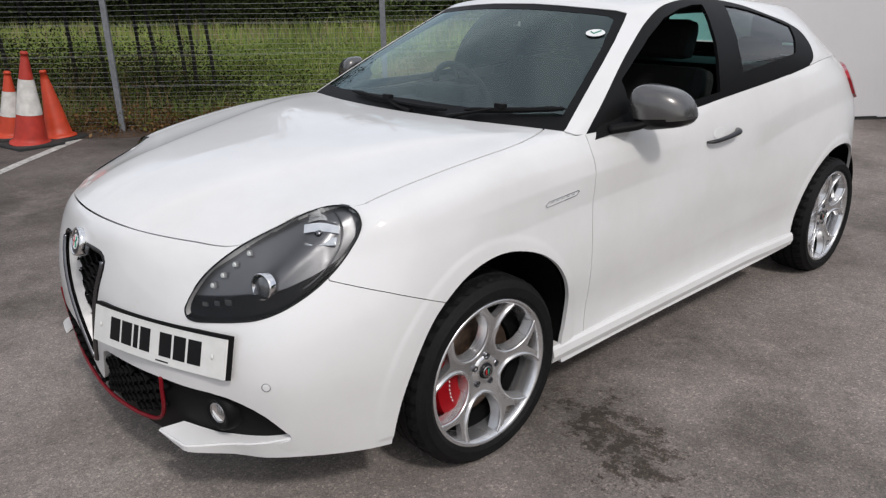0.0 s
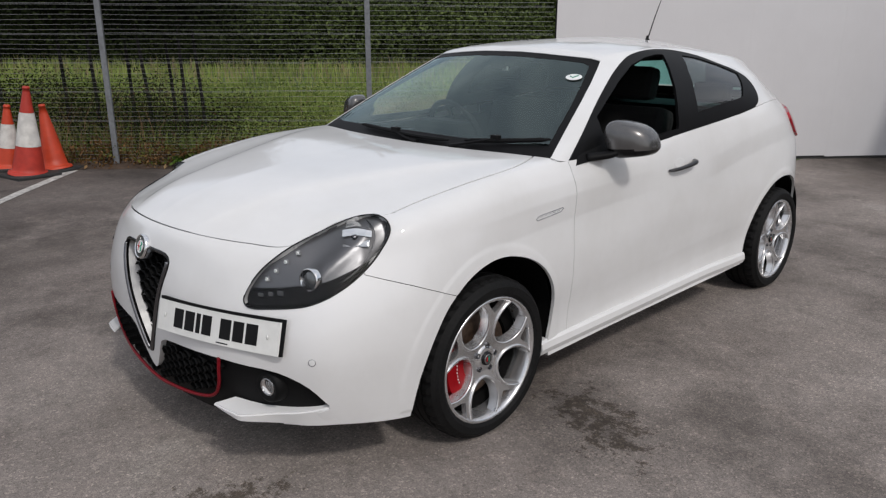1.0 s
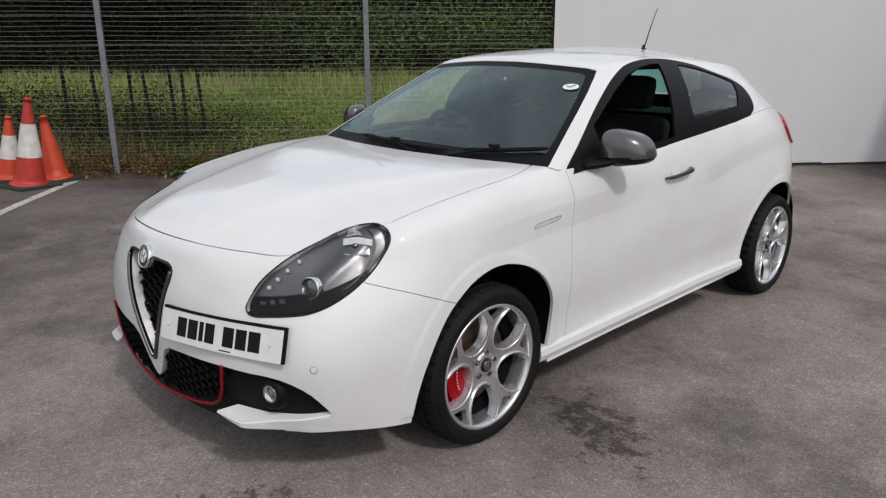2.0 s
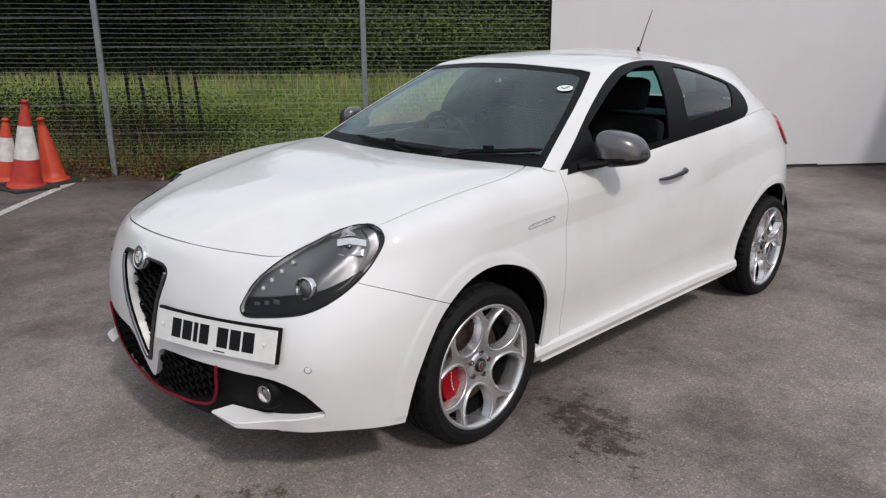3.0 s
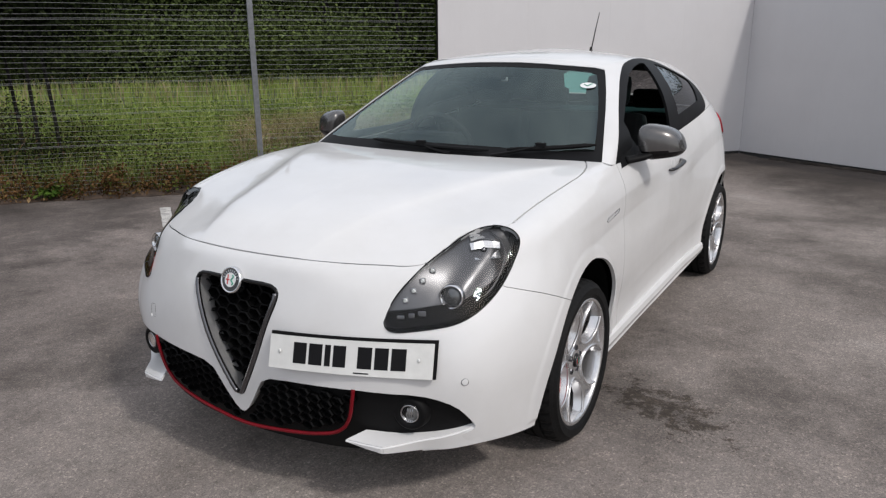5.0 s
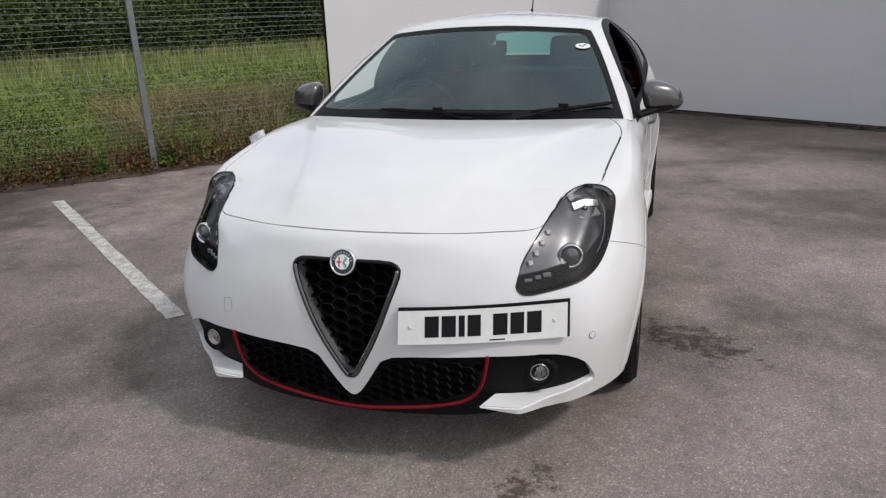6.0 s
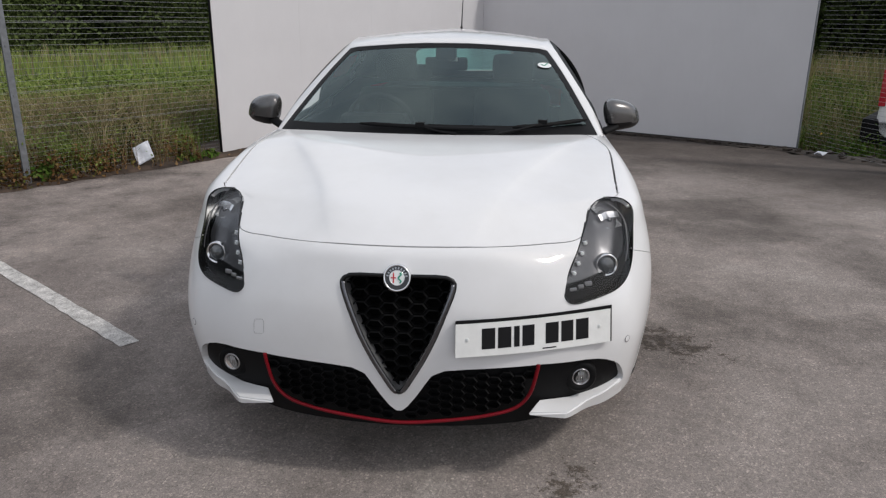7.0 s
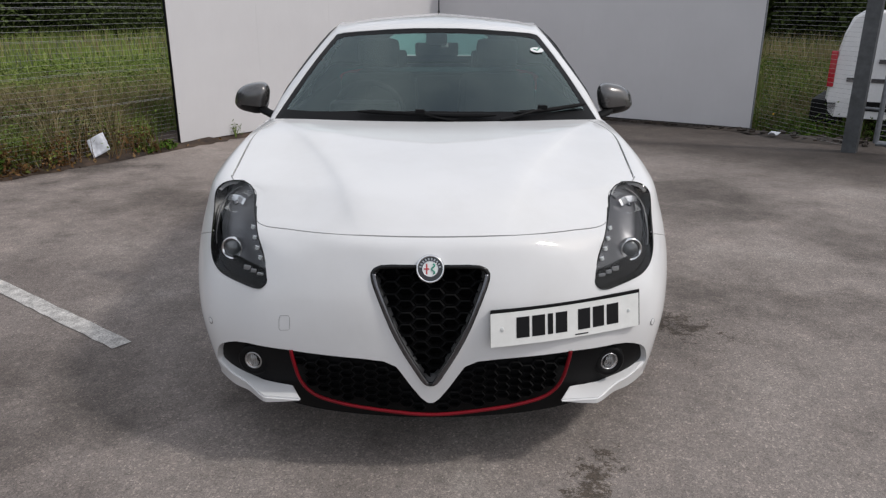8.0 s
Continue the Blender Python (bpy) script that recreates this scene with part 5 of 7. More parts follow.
both("window_trim", top.take("trim"), TRIM_BLACK, car, "satin black window surround", offset=-0.001, gap=0.0)
for ob in both("rear_side_window", top.take("open_r"), SIDE_GLASS, car, "tinted side window", gap=0.0, turn_in=0.0, offset=-0.006):
    ob.visible_shadow = False
panel("windscreen_border", weld_mirror(*top.take("windscreen")), TRIM_BLACK, car, "black printed windscreen border", gap=0.0, turn_in=0.006, offset=-0.003)
ws = panel("windscreen", weld_mirror(*top.take("glass")), WINDSCREEN, car, "raked laminated windscreen", gap=0.0, turn_in=0.0, offset=-0.004)
ws.visible_shadow = False
rg = panel("rear_window", weld_mirror(*top.take("rear_glass")), REAR_GLASS, car, "tinted rear window", gap=0.0, turn_in=0.0, offset=-0.004)
rg.visible_shadow = False
panel("roof", weld_mirror(*cover.take("rest")), PAINT, car, gap=0.0)


# corner pieces between hood, screen pillar and door
for s in (1, -1):
    a_, b_ = spline_rows(COWL, 420), spline_rows(BELT, 560)
    ca = even(a_[int(2.5 / 12 * 419): int(4.4 / 12 * 419)], 16)
    cb = even(b_[int(7.4 / 16 * 559): int(8.35 / 16 * 559)], 16)
    grid = np.stack([ca, ca * .6 + cb * .4 + (0, 0, .004), cb], 0) - (.004, 0, .005)
    p, q, n = net_mesh(grid)
    part("corner_piece", (p * (s, 1, 1), q.tolist()), PAINT, car, smooth=True)
    ca = even(a_[int(2.0 / 12 * 419): int(4.8 / 12 * 419)], 16)
    cb = even(b_[int(7.0 / 16 * 559): int(8.5 / 16 * 559)], 16)
    p, q, n = net_mesh(np.stack([ca, (ca + cb) / 2 + (0, 0, .003), cb], 0) - (.009, 0, .011))
    part("corner_filler", (p * (s, 1, 1), q.tolist()), PAINT, car, smooth=True)


def surface_x(y, z):
    """Half width of the lower body at a place along the side."""
    p = low.pts
    ok = (p[:, 0] > 0.5)
    d = (p[ok, 1] - y) ** 2 + (p[ok, 2] - z) ** 2
    return float(p[ok][d.argmin(), 0])


def surface_y(x, z):
    """Front face of the lower body."""
    p = low.pts
    ok = p[:, 1] < -0.3
    d = (p[ok, 0] - abs(x)) ** 2 + (p[ok, 2] - z) ** 2
    return float(p[ok][d.argmin(), 1])


def normal_at(point, shell=None):
    s = shell or low
    k = ((s.pts - np.array((abs(point[0]), point[1], point[2]))) ** 2).sum(1).argmin()
    n = s.nor[k].copy()
    if point[0] < 0:
        n[0] = -n[0]
    return n / np.linalg.norm(n)


# dark floor and bulkheads inside, so that no light leaks through the gaps
part("underbody", joined(*[(p, q) for p, q in [((np.array([(x, y, z) for x in (-.56, .56) for y in (-.42, 2.9) for z in (.23, .28)])), [(0, 1, 3, 2), (4, 6, 7, 5), (0, 4, 5, 1), (2, 3, 7, 6), (0, 2, 6, 4), (1, 5, 7, 3)])]]), LINER, car, "black underbody")

# ---- wheel arches ----
def arch_liner(cy, poly):
    poly = poly[poly[:, 1] > 0.20]
    c = np.array((cy, 0.30))
    k = np.argsort(np.arctan2(poly[:, 1] - c[1], poly[:, 0] - c[0]))
    poly = poly[k]
    ang = np.arctan2(poly[:, 1] - c[1], poly[:, 0] - c[0])
    cutat = np.argmax(np.r_[np.diff(ang), ang[0] + 2 * np.pi - ang[-1]])
    poly = np.roll(poly, -(cutat + 1), 0)
    pts, faces = [], []
    for x in (0.845, 0.56):
        grow = 1.01
        pts += [(x, *(c + (p - c) * grow)) for p in poly]
    n = len(poly)
    faces = [(k, k + 1, n + k + 1, n + k) for k in range(n - 1)]
    pts.append((0.56, cy, 0.2))
    faces += [(n + k, n + k + 1, 2 * n) for k in range(n - 1)]
    return np.array(pts), faces


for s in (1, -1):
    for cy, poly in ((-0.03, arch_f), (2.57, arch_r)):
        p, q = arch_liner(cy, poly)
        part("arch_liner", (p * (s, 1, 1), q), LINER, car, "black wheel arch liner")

# ---- side skirts ----
ys = np.linspace(0.292, 2.165, 30)
prof = [(-.03, .276), (.004, .277), (.013, .266), (.017, .240), (.008, .215), (-.03, .212)]
for s in (1, -1):
    pts, faces = [], []
    for k, y in enumerate(ys):
        base_x = 0.852 + 0.014 * ease((y - 1.6) / 0.6)
        flare = -0.004 * ease((y - 1.9) / 0.35)
        for dx, z in prof:
            pts.append((s * (base_x + dx + (flare if dx > 0 else 0)), y, z - 0.008 * ease((y - 1.7) / 0.5)))
    m_ = len(prof)
    for k in range(len(ys) - 1):
        faces += [(k * m_ + j, k * m_ + (j + 1) % m_, (k + 1) * m_ + (j + 1) % m_, (k + 1) * m_ + j) for j in range(m_)]
    faces += [tuple(range(m_)), tuple(range((len(ys) - 1) * m_, len(ys) * m_))]
    bm = bmesh.new()
    vs = [bm.verts.new(p) for p in pts]
    for f_ in faces:
        bm.faces.new([vs[i] for i in f_])
    bmesh.ops.recalc_face_normals(bm, faces=bm.faces)
    part("side_skirt", bm, PAINT, car)


# ---- wheels ----
def plate2d(outline, holes, step, lift, thick, rng_seed=1):
    """A flat plate with holes, meshed evenly, lifted to lift(r) and given thickness."""
    from mathutils import geometry
    rr = np.random.RandomState(rng_seed)
    lo, hi = outline.min(0), outline.max(0)
    gx, gy = np.meshgrid(np.arange(lo[0], hi[0], step), np.arange(lo[1], hi[1], step))
    grid = np.c_[gx.ravel(), gy.ravel()] + rr.uniform(-0.1, 0.1, (gx.size, 2)) * step
    ok = inside(grid, outline)
    for h in holes:
        ok &= ~inside(grid, h)
    for loop in (outline, *holes):
        ok &= np.min(np.linalg.norm(grid[:, None] - loop[None], axis=2), axis=1) > step * 0.6
    pts, edges = list(grid[ok]), []
    for loop in (outline, *holes):
        n = len(pts)
        pts += list(loop)
        edges += [(n + k, n + (k + 1) % len(loop)) for k in range(len(loop))]
    out = geometry.delaunay_2d_cdt([Vector(p) for p in pts], edges, [], 0, 1e-6)
    v = np.array([tuple(p) for p in out[0]])
    tri = np.array([f for f in out[2] if len(f) == 3])
    c = v[tri].mean(1)
    keep = inside(c, outline)
    for h in holes:
        keep &= ~inside(c, h)
    tri = tri[keep]
    area = np.cross(v[tri[:, 1]] - v[tri[:, 0]], v[tri[:, 2]] - v[tri[:, 0]])
    tri[area < 0] = tri[area < 0][:, ::-1]
    z = lift(v)
    n = len(v)
    e = np.concatenate([tri[:, [0, 1]], tri[:, [1, 2]], tri[:, [2, 0]]])
    key = np.sort(e, axis=1)
    _, inv, cnt = np.unique(key, axis=0, return_inverse=True, return_counts=True)
    rim = e[cnt[inv.ravel()] == 1]
    pts3 = np.vstack([np.c_[v, z], np.c_[v, z - thick]])
    faces = [tuple(t) for t in tri.tolist()] + [tuple(t) for t in (tri[:, ::-1] + n).tolist()] + [(int(b), int(a), int(a) + n, int(b) + n) for a, b in rim]
    return pts3, faces, v, rim


def wheel(name, at, side, front):
    """A wheel turned to face +x: local x out of the car."""
    w = new(name)
    w.empty_display_size = 0.2
    w.parent = car
    w.matrix_local = Matrix.Translation(at) @ (Matrix.Rotation(0, 4, "Z") if side > 0 else Matrix.Rotation(math.pi, 4, "Z"))
    R, RIM = 0.318, 0.243
    tyre_prof = [(RIM - .006, -.02), (RIM + .004, -.008), (RIM + .018, .002), (RIM + .045, .004), (R - .022, -.006), (R - .010, -.016), (R - .002, -.032)]
    ribs = [-.055, -.058, -.064, -.067, -.098, -.101, -.107, -.110, -.140, -.143, -.149, -.152]
    for k, h in enumerate(ribs):
        tyre_prof.append((R - .010 if k % 4 in (1, 2) else R, h))
    tyre_prof += [(R - .002, -.182), (R - .012, -.200), (R - .025, -.212), (RIM + .03, -.216), (RIM - .006, -.2)]
    p, q = lathe([(r, h + 0.012) for r, h in tyre_prof], 120, "X")
    ang = np.arctan2(p[:, 2], p[:, 1])
    rad = np.hypot(p[:, 1], p[:, 2])
    tread = (rad > R - .004)
    cutm = tread & ((np.round(ang / (2 * np.pi) * 120).astype(int) % 3) == 0) & ((p[:, 0] < -.16) | (p[:, 0] > -.045))
    scale = np.where(cutm, (R - .007) / R, 1.0)
    p[:, 1] *= scale
    p[:, 2] *= scale
    # the tyre stands flat on the ground
    floor = float(ground_z(at[0], at[1])) - at[2] + 0.001
    squash = p[:, 2] < floor
    p[squash, 2] = floor
    part("tyre", (p, q), RUBBER, w, "black low profile tyre")
    lip = [(RIM - .004, -.19), (RIM - .012, -.10), (RIM - .020, -.05), (RIM - .012, -.018), (RIM - .010, .000), (RIM - .002, .008), (RIM + .006, .006), (RIM + .007, -.002), (RIM + .001, -.010)]
    part("rim", lathe(lip, 96, "X"), ALLOY, w, smooth=True)
    # face with five round windows, each ringed, and five notches out at the lip
    circ = lambda r, n: np.array([(r * math.cos(2 * math.pi * k / n), r * math.sin(2 * math.pi * k / n)) for k in range(n)])
    holes, rings = [], []
    for k in range(5):
        a = 2 * math.pi * (k / 5) + radians(118)
        c = np.array((math.cos(a), math.sin(a)))
        t = np.array((-c[1], c[0]))
        half = lambda r: float(np.interp(r, (.0765, .079, .084, .092, .103, .116, .132, .15, .17, .19, .21, .24), (0, .018, .031, .043, .054, .0635, .0715, .077, .0785, .0765, .071, .060)))
        out_ = [.0765, .079, .084, .092, .103, .116, .132, .15, .17, .19, .21, .24]
        shape = [c * r + t * half(r) for r in out_[::-1]] + [c * r - t * half(r) for r in out_[1:]]
        holes.append(np.array(shape))
        stops_ = [.2285, .218, .207, .19, .17, .15, .132, .116, .103, .092, .084, .079]
        rings.append(np.array([c * r + t * (half(r) + .002) for r in stops_] + [c * .0745] + [c * r - t * (half(r) + .002) for r in stops_[::-1]]))
        b = a + radians(36)
        cb = np.array((math.cos(b), math.sin(b)))
        tb = np.array((-cb[1], cb[0]))
        holes.append(np.array([cb * 0.184, cb * 0.192 + tb * 0.012, cb * 0.206 + tb * 0.028, cb * 0.222 + tb * 0.044, cb * 0.245 + tb * 0.056, cb * 0.245 - tb * 0.056, cb * 0.222 - tb * 0.044, cb * 0.206 - tb * 0.028, cb * 0.192 - tb * 0.012]))
    lift = lambda v: -0.004 - 0.036 * np.clip(1 - np.hypot(v[:, 0], v[:, 1]) / 0.225, 0, 1) ** 1.2
    p, q, *_ = plate2d(circ(RIM - .012, 110), holes, 0.0095, lift, 0.026)
    p = np.c_[p[:, 2], p[:, 0], p[:, 1]]
    part("wheel_face", (p, q), ALLOY, w, "silver alloy face with five round windows and forked spokes")
    # raised edge round each window
    beads = []
    for shape in rings:
        loop = spline(np.c_[shape, 0 * shape[:, :1]], 60)[:, :2]
        z = lift(loop) + 0.001
        beads.append(tube(np.c_[z, loop], 0.0058, 8, flat=1.0))
        centre_ = shape[11:14].mean(0) / np.linalg.norm(shape[11:14].mean(0)) * 0.165
        inward = centre_ - loop
        inward /= np.linalg.norm(inward, axis=1)[:, None]
        rim_ = np.c_[z + .001, loop + inward * .003]
        foot_ = np.c_[z - .034, loop + inward * .015]
        nb = len(loop)
        beads.append((np.vstack([rim_, foot_]), [(k, k + 1, nb + k + 1, nb + k) for k in range(nb - 1)]))
    part("window_ring", joined(*beads), ALLOY, w, smooth=True)
    part("hub_dome", lathe([(.026, -.024), (.036, -.021), (.050, -.028), (.060, -.040)], 40, "X"), ALLOY, w, smooth=True)
    part("centre_cap", lathe([(0.0, -.014), (.021, -.0145), (.026, -.017), (.028, -.028)], 28, "X"), GLOSS_BLACK, w, "dark centre cap", smooth=True)
    part("cap_badge", lathe([(.013, -.0135), (.017, -.0125), (.019, -.0145)], 24, "X"), SATIN, w, "small round enamel badge", smooth=True)
    for lo_, mat_ in ((-.008, RED_FLAT), (.001, GREEN_FLAT)):
        part("badge_bar", boxed((-.0140, lo_, -.009), (-.0130, lo_ + .006, .009)), mat_, w)
    for k in range(5):
        a = 2 * math.pi * k / 5 + radians(118 + 36)
        part("bolt", placed(lathe([(0, -.003), (.006, -.003), (.0065, .0), (.0105, .002), (.011, -.004), (.011, -.03)], 14, "X"), Matrix.Translation((-.0235, .050 * math.cos(a), .050 * math.sin(a)))), DARK_CHROME, w, "dark recessed bolt")
    dr = 0.165 if front else 0.14
    part("brake_disc", lathe([(.06, -.095), (.075, -.085), (dr, -.085), (dr, -.112), (.05, -.112)], 48, "X"), DISC, w, "rusty steel brake disc")
    part("disc_hat", lathe([(0, -.06), (.072, -.06), (.074, -.09)], 32, "X"), DISC, w)
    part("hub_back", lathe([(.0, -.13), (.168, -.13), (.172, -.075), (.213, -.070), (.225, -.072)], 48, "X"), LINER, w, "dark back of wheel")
    # caliper: a curved block over the front edge of the disc
    pts, faces = [], []
    mid = radians(186) if front else radians(0)
    n = 15
    for k in range(n):
        a = mid + (k / (n - 1) - 0.5) * radians(86)
        end = 1 - 0.25 * abs(2 * k / (n - 1) - 1) ** 4
        for r, h in ((.100 + .02 * (1 - end), -.062), (.102 + .02 * (1 - end), -.046), (.150, -.034 - .012 * (1 - end)), (.190 * (0.94 + 0.06 * end), -.040), (.197 * (0.94 + 0.06 * end), -.066), (.195, -.12)):
            yy, zz = r * math.cos(a), r * math.sin(a)
            pts.append((h, yy if side > 0 else yy, zz))
    for k in range(n - 1):
        faces += [(k * 6 + j, k * 6 + j + 1, k * 6 + j + 7, k * 6 + j + 6) for j in range(5)]
    faces += [tuple(range(6)), tuple(range((n - 1) * 6, n * 6))[::-1]]
    cal = part("caliper", (np.array(pts) * ((1, 1, 1) if side > 0 else (1, -1, 1)), faces), CALIPER if front else DARK_CHROME, w, "red painted brake caliper" if front else "grey brake caliper", smooth=False)
    if front:
        bar = []
        for k in range(7):
            a = mid + radians(-17 + 5.6 * k)
            p0, p1 = 0.143, 0.150
            bar.append(tube([(-.0335, (0.147 + 0.002 * (k % 2)) * math.cos(a - .018), (0.147) * math.sin(a - .018)), (-.0335, 0.147 * math.cos(a + .022), 0.147 * math.sin(a + .022))], 0.0022, 4))
        p, q = joined(*bar)
        part("script_bar", (p * ((1, 1, 1) if side > 0 else (1, -1, 1)), q), WHITE_FLAT, cal, "pale unreadable script")
    return w


for side_ in (1, -1):
    wheel("front_wheel", (side_ * 0.874, -0.030, 0.306), side_, True)
    wheel("rear_wheel", (side_ * 0.870, 2.594, 0.264), side_, False)


# ---- headlamps ----
def at_skin(x, y, z, depth=0.0, shell=None):
    """The place on the body nearest to a point, sunk by depth; and the normal there."""
    s = shell or low
    k = ((s.pts - np.array((abs(x), y, z))) ** 2).sum(1).argmin()
    p, n = s.pts[k].copy(), s.nor[k].copy()
    p = p - n * depth
    if x < 0:
        p[0], n[0] = -p[0], -n[0]
    return p, n


def facing(p, n, spin=0.0):
    """A pose at p whose local z looks along n."""
    q = Vector(n).to_track_quat("Z", "Y").to_matrix().to_4x4()
    return Matrix.Translation(Vector(p)) @ q @ Matrix.Rotation(spin, 4, "Z")


def disc(r, thick, n=28, edge=0.25):
    return lathe([(0.0001, thick), (r * (1 - edge), thick), (r * (1 - edge * 0.3), thick * 0.8), (r, thick * 0.3), (r, 0)], n)


def hoop(r, bar, n=36):
    return tube([(r * math.cos(2 * math.pi * k / n), r * math.sin(2 * math.pi * k / n), 0) for k in range(n)], bar, 8, closed=True)


# the lamp's own smooth skin: depth over the slanted plane, from the body round it
lamp_pts = np.vstack([low.take("lamp")[0], cap.take("lamp")[0]])
lu, lz, ld = (lamp_pts[:, 0] + lamp_pts[:, 1]) * .70711, lamp_pts[:, 2], (lamp_pts[:, 0] - lamp_pts[:, 1]) * .70711
powers = lambda u, z: np.stack([(np.asarray(u) - .02) ** i * (np.asarray(z) - .78) ** j for i in range(5) for j in range(5 - i)], -1)
lamp_fit = np.linalg.lstsq(powers(lu, lz), ld, rcond=None)[0]


def lamp_at(u, z, depth=0.0):
    d = powers(u, z) @ lamp_fit - depth
    return np.stack([(np.asarray(u) + d) * .70711, (np.asarray(u) - d) * .70711, np.asarray(z) + 0 * d], -1)


def lamp_sheet(outline, depth, step=0.011):
    """A smooth skin over an outline, sunk by depth(points)."""
    p, q, v, rim = plate2d(np.asarray(outline), [], step, lambda v: 0 * v[:, 0], 0.001)
    n = len(v)
    return lamp_at(v[:, 0], v[:, 1], depth(v) if callable(depth) else depth), [f for f in q if max(f) < n]


for s in (1, -1):
    flip = (s, 1, 1)
    edge = lambda p, q: (np.asarray(p) * flip, q if s > 0 else [f[::-1] for f in q])
    grow = head.mean(0) + (head - head.mean(0)) * 1.004
    lamp = part("headlamp", edge(*lamp_sheet(grow, lambda v: .034 + .014 * np.clip((v[:, 1] - .70) / .1, 0, 1), 0.035)), LAMP_BLACK, car, "large drop shaped headlamp with clear lens and dark housing", smooth=True)
    lens = part("lens", edge(*lamp_sheet(grow, -0.0015)), LENS, lamp, "clear polycarbonate lens", smooth=True)
    lens.visible_shadow = False
    rim3 = lamp_at(grow[:, 0], grow[:, 1], 0.0)
    part("gasket", tube(rim3 * flip, 0.0024, 8, closed=True), GLOSS_BLACK, lamp, "black lamp gasket", smooth=True)
    deep3 = lamp_at(grow[:, 0], grow[:, 1], 0.05)
    nw = len(grow)
    part("housing_wall", (np.vstack([rim3, deep3]) * flip, [(k, (k + 1) % nw, nw + (k + 1) % nw, nw + k) for k in range(nw)]), GLOSS_BLACK, lamp, "black inner wall", smooth=True)
    inner = head.mean(0) + (head - head.mean(0)) * .955
    low_line = lambda u: np.interp(u, (-.22, -.10, .0, .06, .125, .20), (.694, .702, .714, .727, .752, .79))
    under = inner[inner[:, 1] < low_line(inner[:, 0])]
    under = under[np.argsort(np.arctan2(under[:, 1] - .76, under[:, 0]))]
    top_ = [(u, float(low_line(u))) for u in np.linspace(under[-1][0], under[0][0], 16)[1:-1]]
    part("lower_bezel", edge(*lamp_sheet(np.vstack([under, top_]), 0.022)), BLACK, lamp, "black lower bezel", smooth=True)
    fwd = np.array((0.20 * s, -0.97, 0.12))
    over = inner[inner[:, 1] >= low_line(inner[:, 0])]
    over = over[np.argsort(np.arctan2(over[:, 1] - .76, over[:, 0] - .02))]
    cut_ = int(np.argmax(np.linalg.norm(over - np.roll(over, 1, 0), axis=1)))
    over = np.roll(over, -cut_, 0)
    foot_line = [(u, float(low_line(u)) + .001) for u in np.linspace(over[-1][0], over[0][0], 18)[1:-1]]
    # a broad fold runs from the main reflector down to the projector
    fold = lambda v: .028 - .016 * np.exp(-(((v[:, 0] - .075) * .66 - (v[:, 1] - .785) * .75) / .030) ** 2) * np.clip((v[:, 0] + .05) / .08, 0, 1) + .024 * np.clip((v[:, 0] - .155) / .075, 0, 1)
    part("upper_housing", edge(*lamp_sheet(np.vstack([over, foot_line]), fold)), LAMP_GREY, lamp, "satin grey upper housing", smooth=True)
    m = facing(lamp_at(-.004, .733, .010) * flip, fwd)
    part("projector_ring", placed(lathe([(.030, .002), (.0335, .008), (.037, .009), (.039, .005), (.0395, -.012)], 40), m), CHROME, lamp, "bright projector ring", smooth=True)
    part("projector", placed(lathe([(0.0001, .010), (.014, .0090), (.024, .005), (.030, .000), (.032, -.012)], 36), m), PROJ_GLASS, lamp, "round projector lens", smooth=True)
    for k, (u0, u1, z0, z1, lean) in enumerate(((.096, .176, .868, .882, .010), (.088, .186, .847, .867, -.012), (.094, .180, .822, .846, .014))):
        us = np.linspace(u0, u1, 14)
        arch = .006 * np.sin(np.pi * (us - u0) / (u1 - u0))
        outline = np.vstack([np.c_[us, z0 + arch * (0.9 if k < 2 else 0.0) + .0006], np.c_[us, z1 + arch][::-1]])
        part("reflector_band", edge(*lamp_sheet(outline, lambda v: .010 + lean * (v[:, 1] - z0) / (z1 - z0) + .4 * np.abs(v[:, 0] - .13) ** 1.5 + .0035 * np.abs((v[:, 0] * 31 + 7 * z0) % 2 - 1), .006)), REFLECTOR, lamp, "bright chrome main beam reflector")
    part("bulb_cap", placed(lathe([(0.0001, .008), (.009, .005), (.011, -.01), (.010, -.03)], 18), facing(lamp_at(.128, .846, .014) * flip, fwd)), DARK_CHROME, lamp, smooth=True)
    for u, z in ((-.050, .805), (-.086, .780), (-.117, .754), (-.145, .728)):
        p = lamp_at(u, z, .020) * flip
        led = part("led", boxed((-.0085, -.0085, -.006), (.0085, .0085, .002), .002, facing(p, fwd, .2 * s)), REFLECTOR, lamp, "small square running light")
        part("led_dot", placed(disc(.006, .004, 12), facing(p + fwd * .002, fwd)), WHITE_FLAT, led)
    curve = [lamp_at(u, z, .010) * flip for u, z in ((.165, .893), (.190, .872), (.196, .838), (.176, .796), (.142, .756), (.10, .728))]
    part("light_guide", tube(spline(curve, 30), 0.0020, 8), LAMP_GREY, lamp, smooth=True)
    for u, z, w_, h_ in ((-.165, .681, .012, .006), (-.132, .685, .010, .007), (-.100, .689, .013, .008)):
        part("indicator", boxed((-w_, -h_, -.003), (w_, h_, .003), .003, facing(lamp_at(u, z, .019) * flip, fwd, .1 * s)), SATIN, lamp, "small chrome indicator reflector")


BADGE_DARK = plain("dark badge enamel", (0.012, 0.013, 0.016), 0.3, coat=0.5)
GRILLE_WALL = plain("satin grille metal", (0.34, 0.34, 0.345), 0.3, 0.7)
FOG_PALE = plain("pale fog lamp glass", (0.27, 0.26, 0.245), 0.25, coat=0.5)


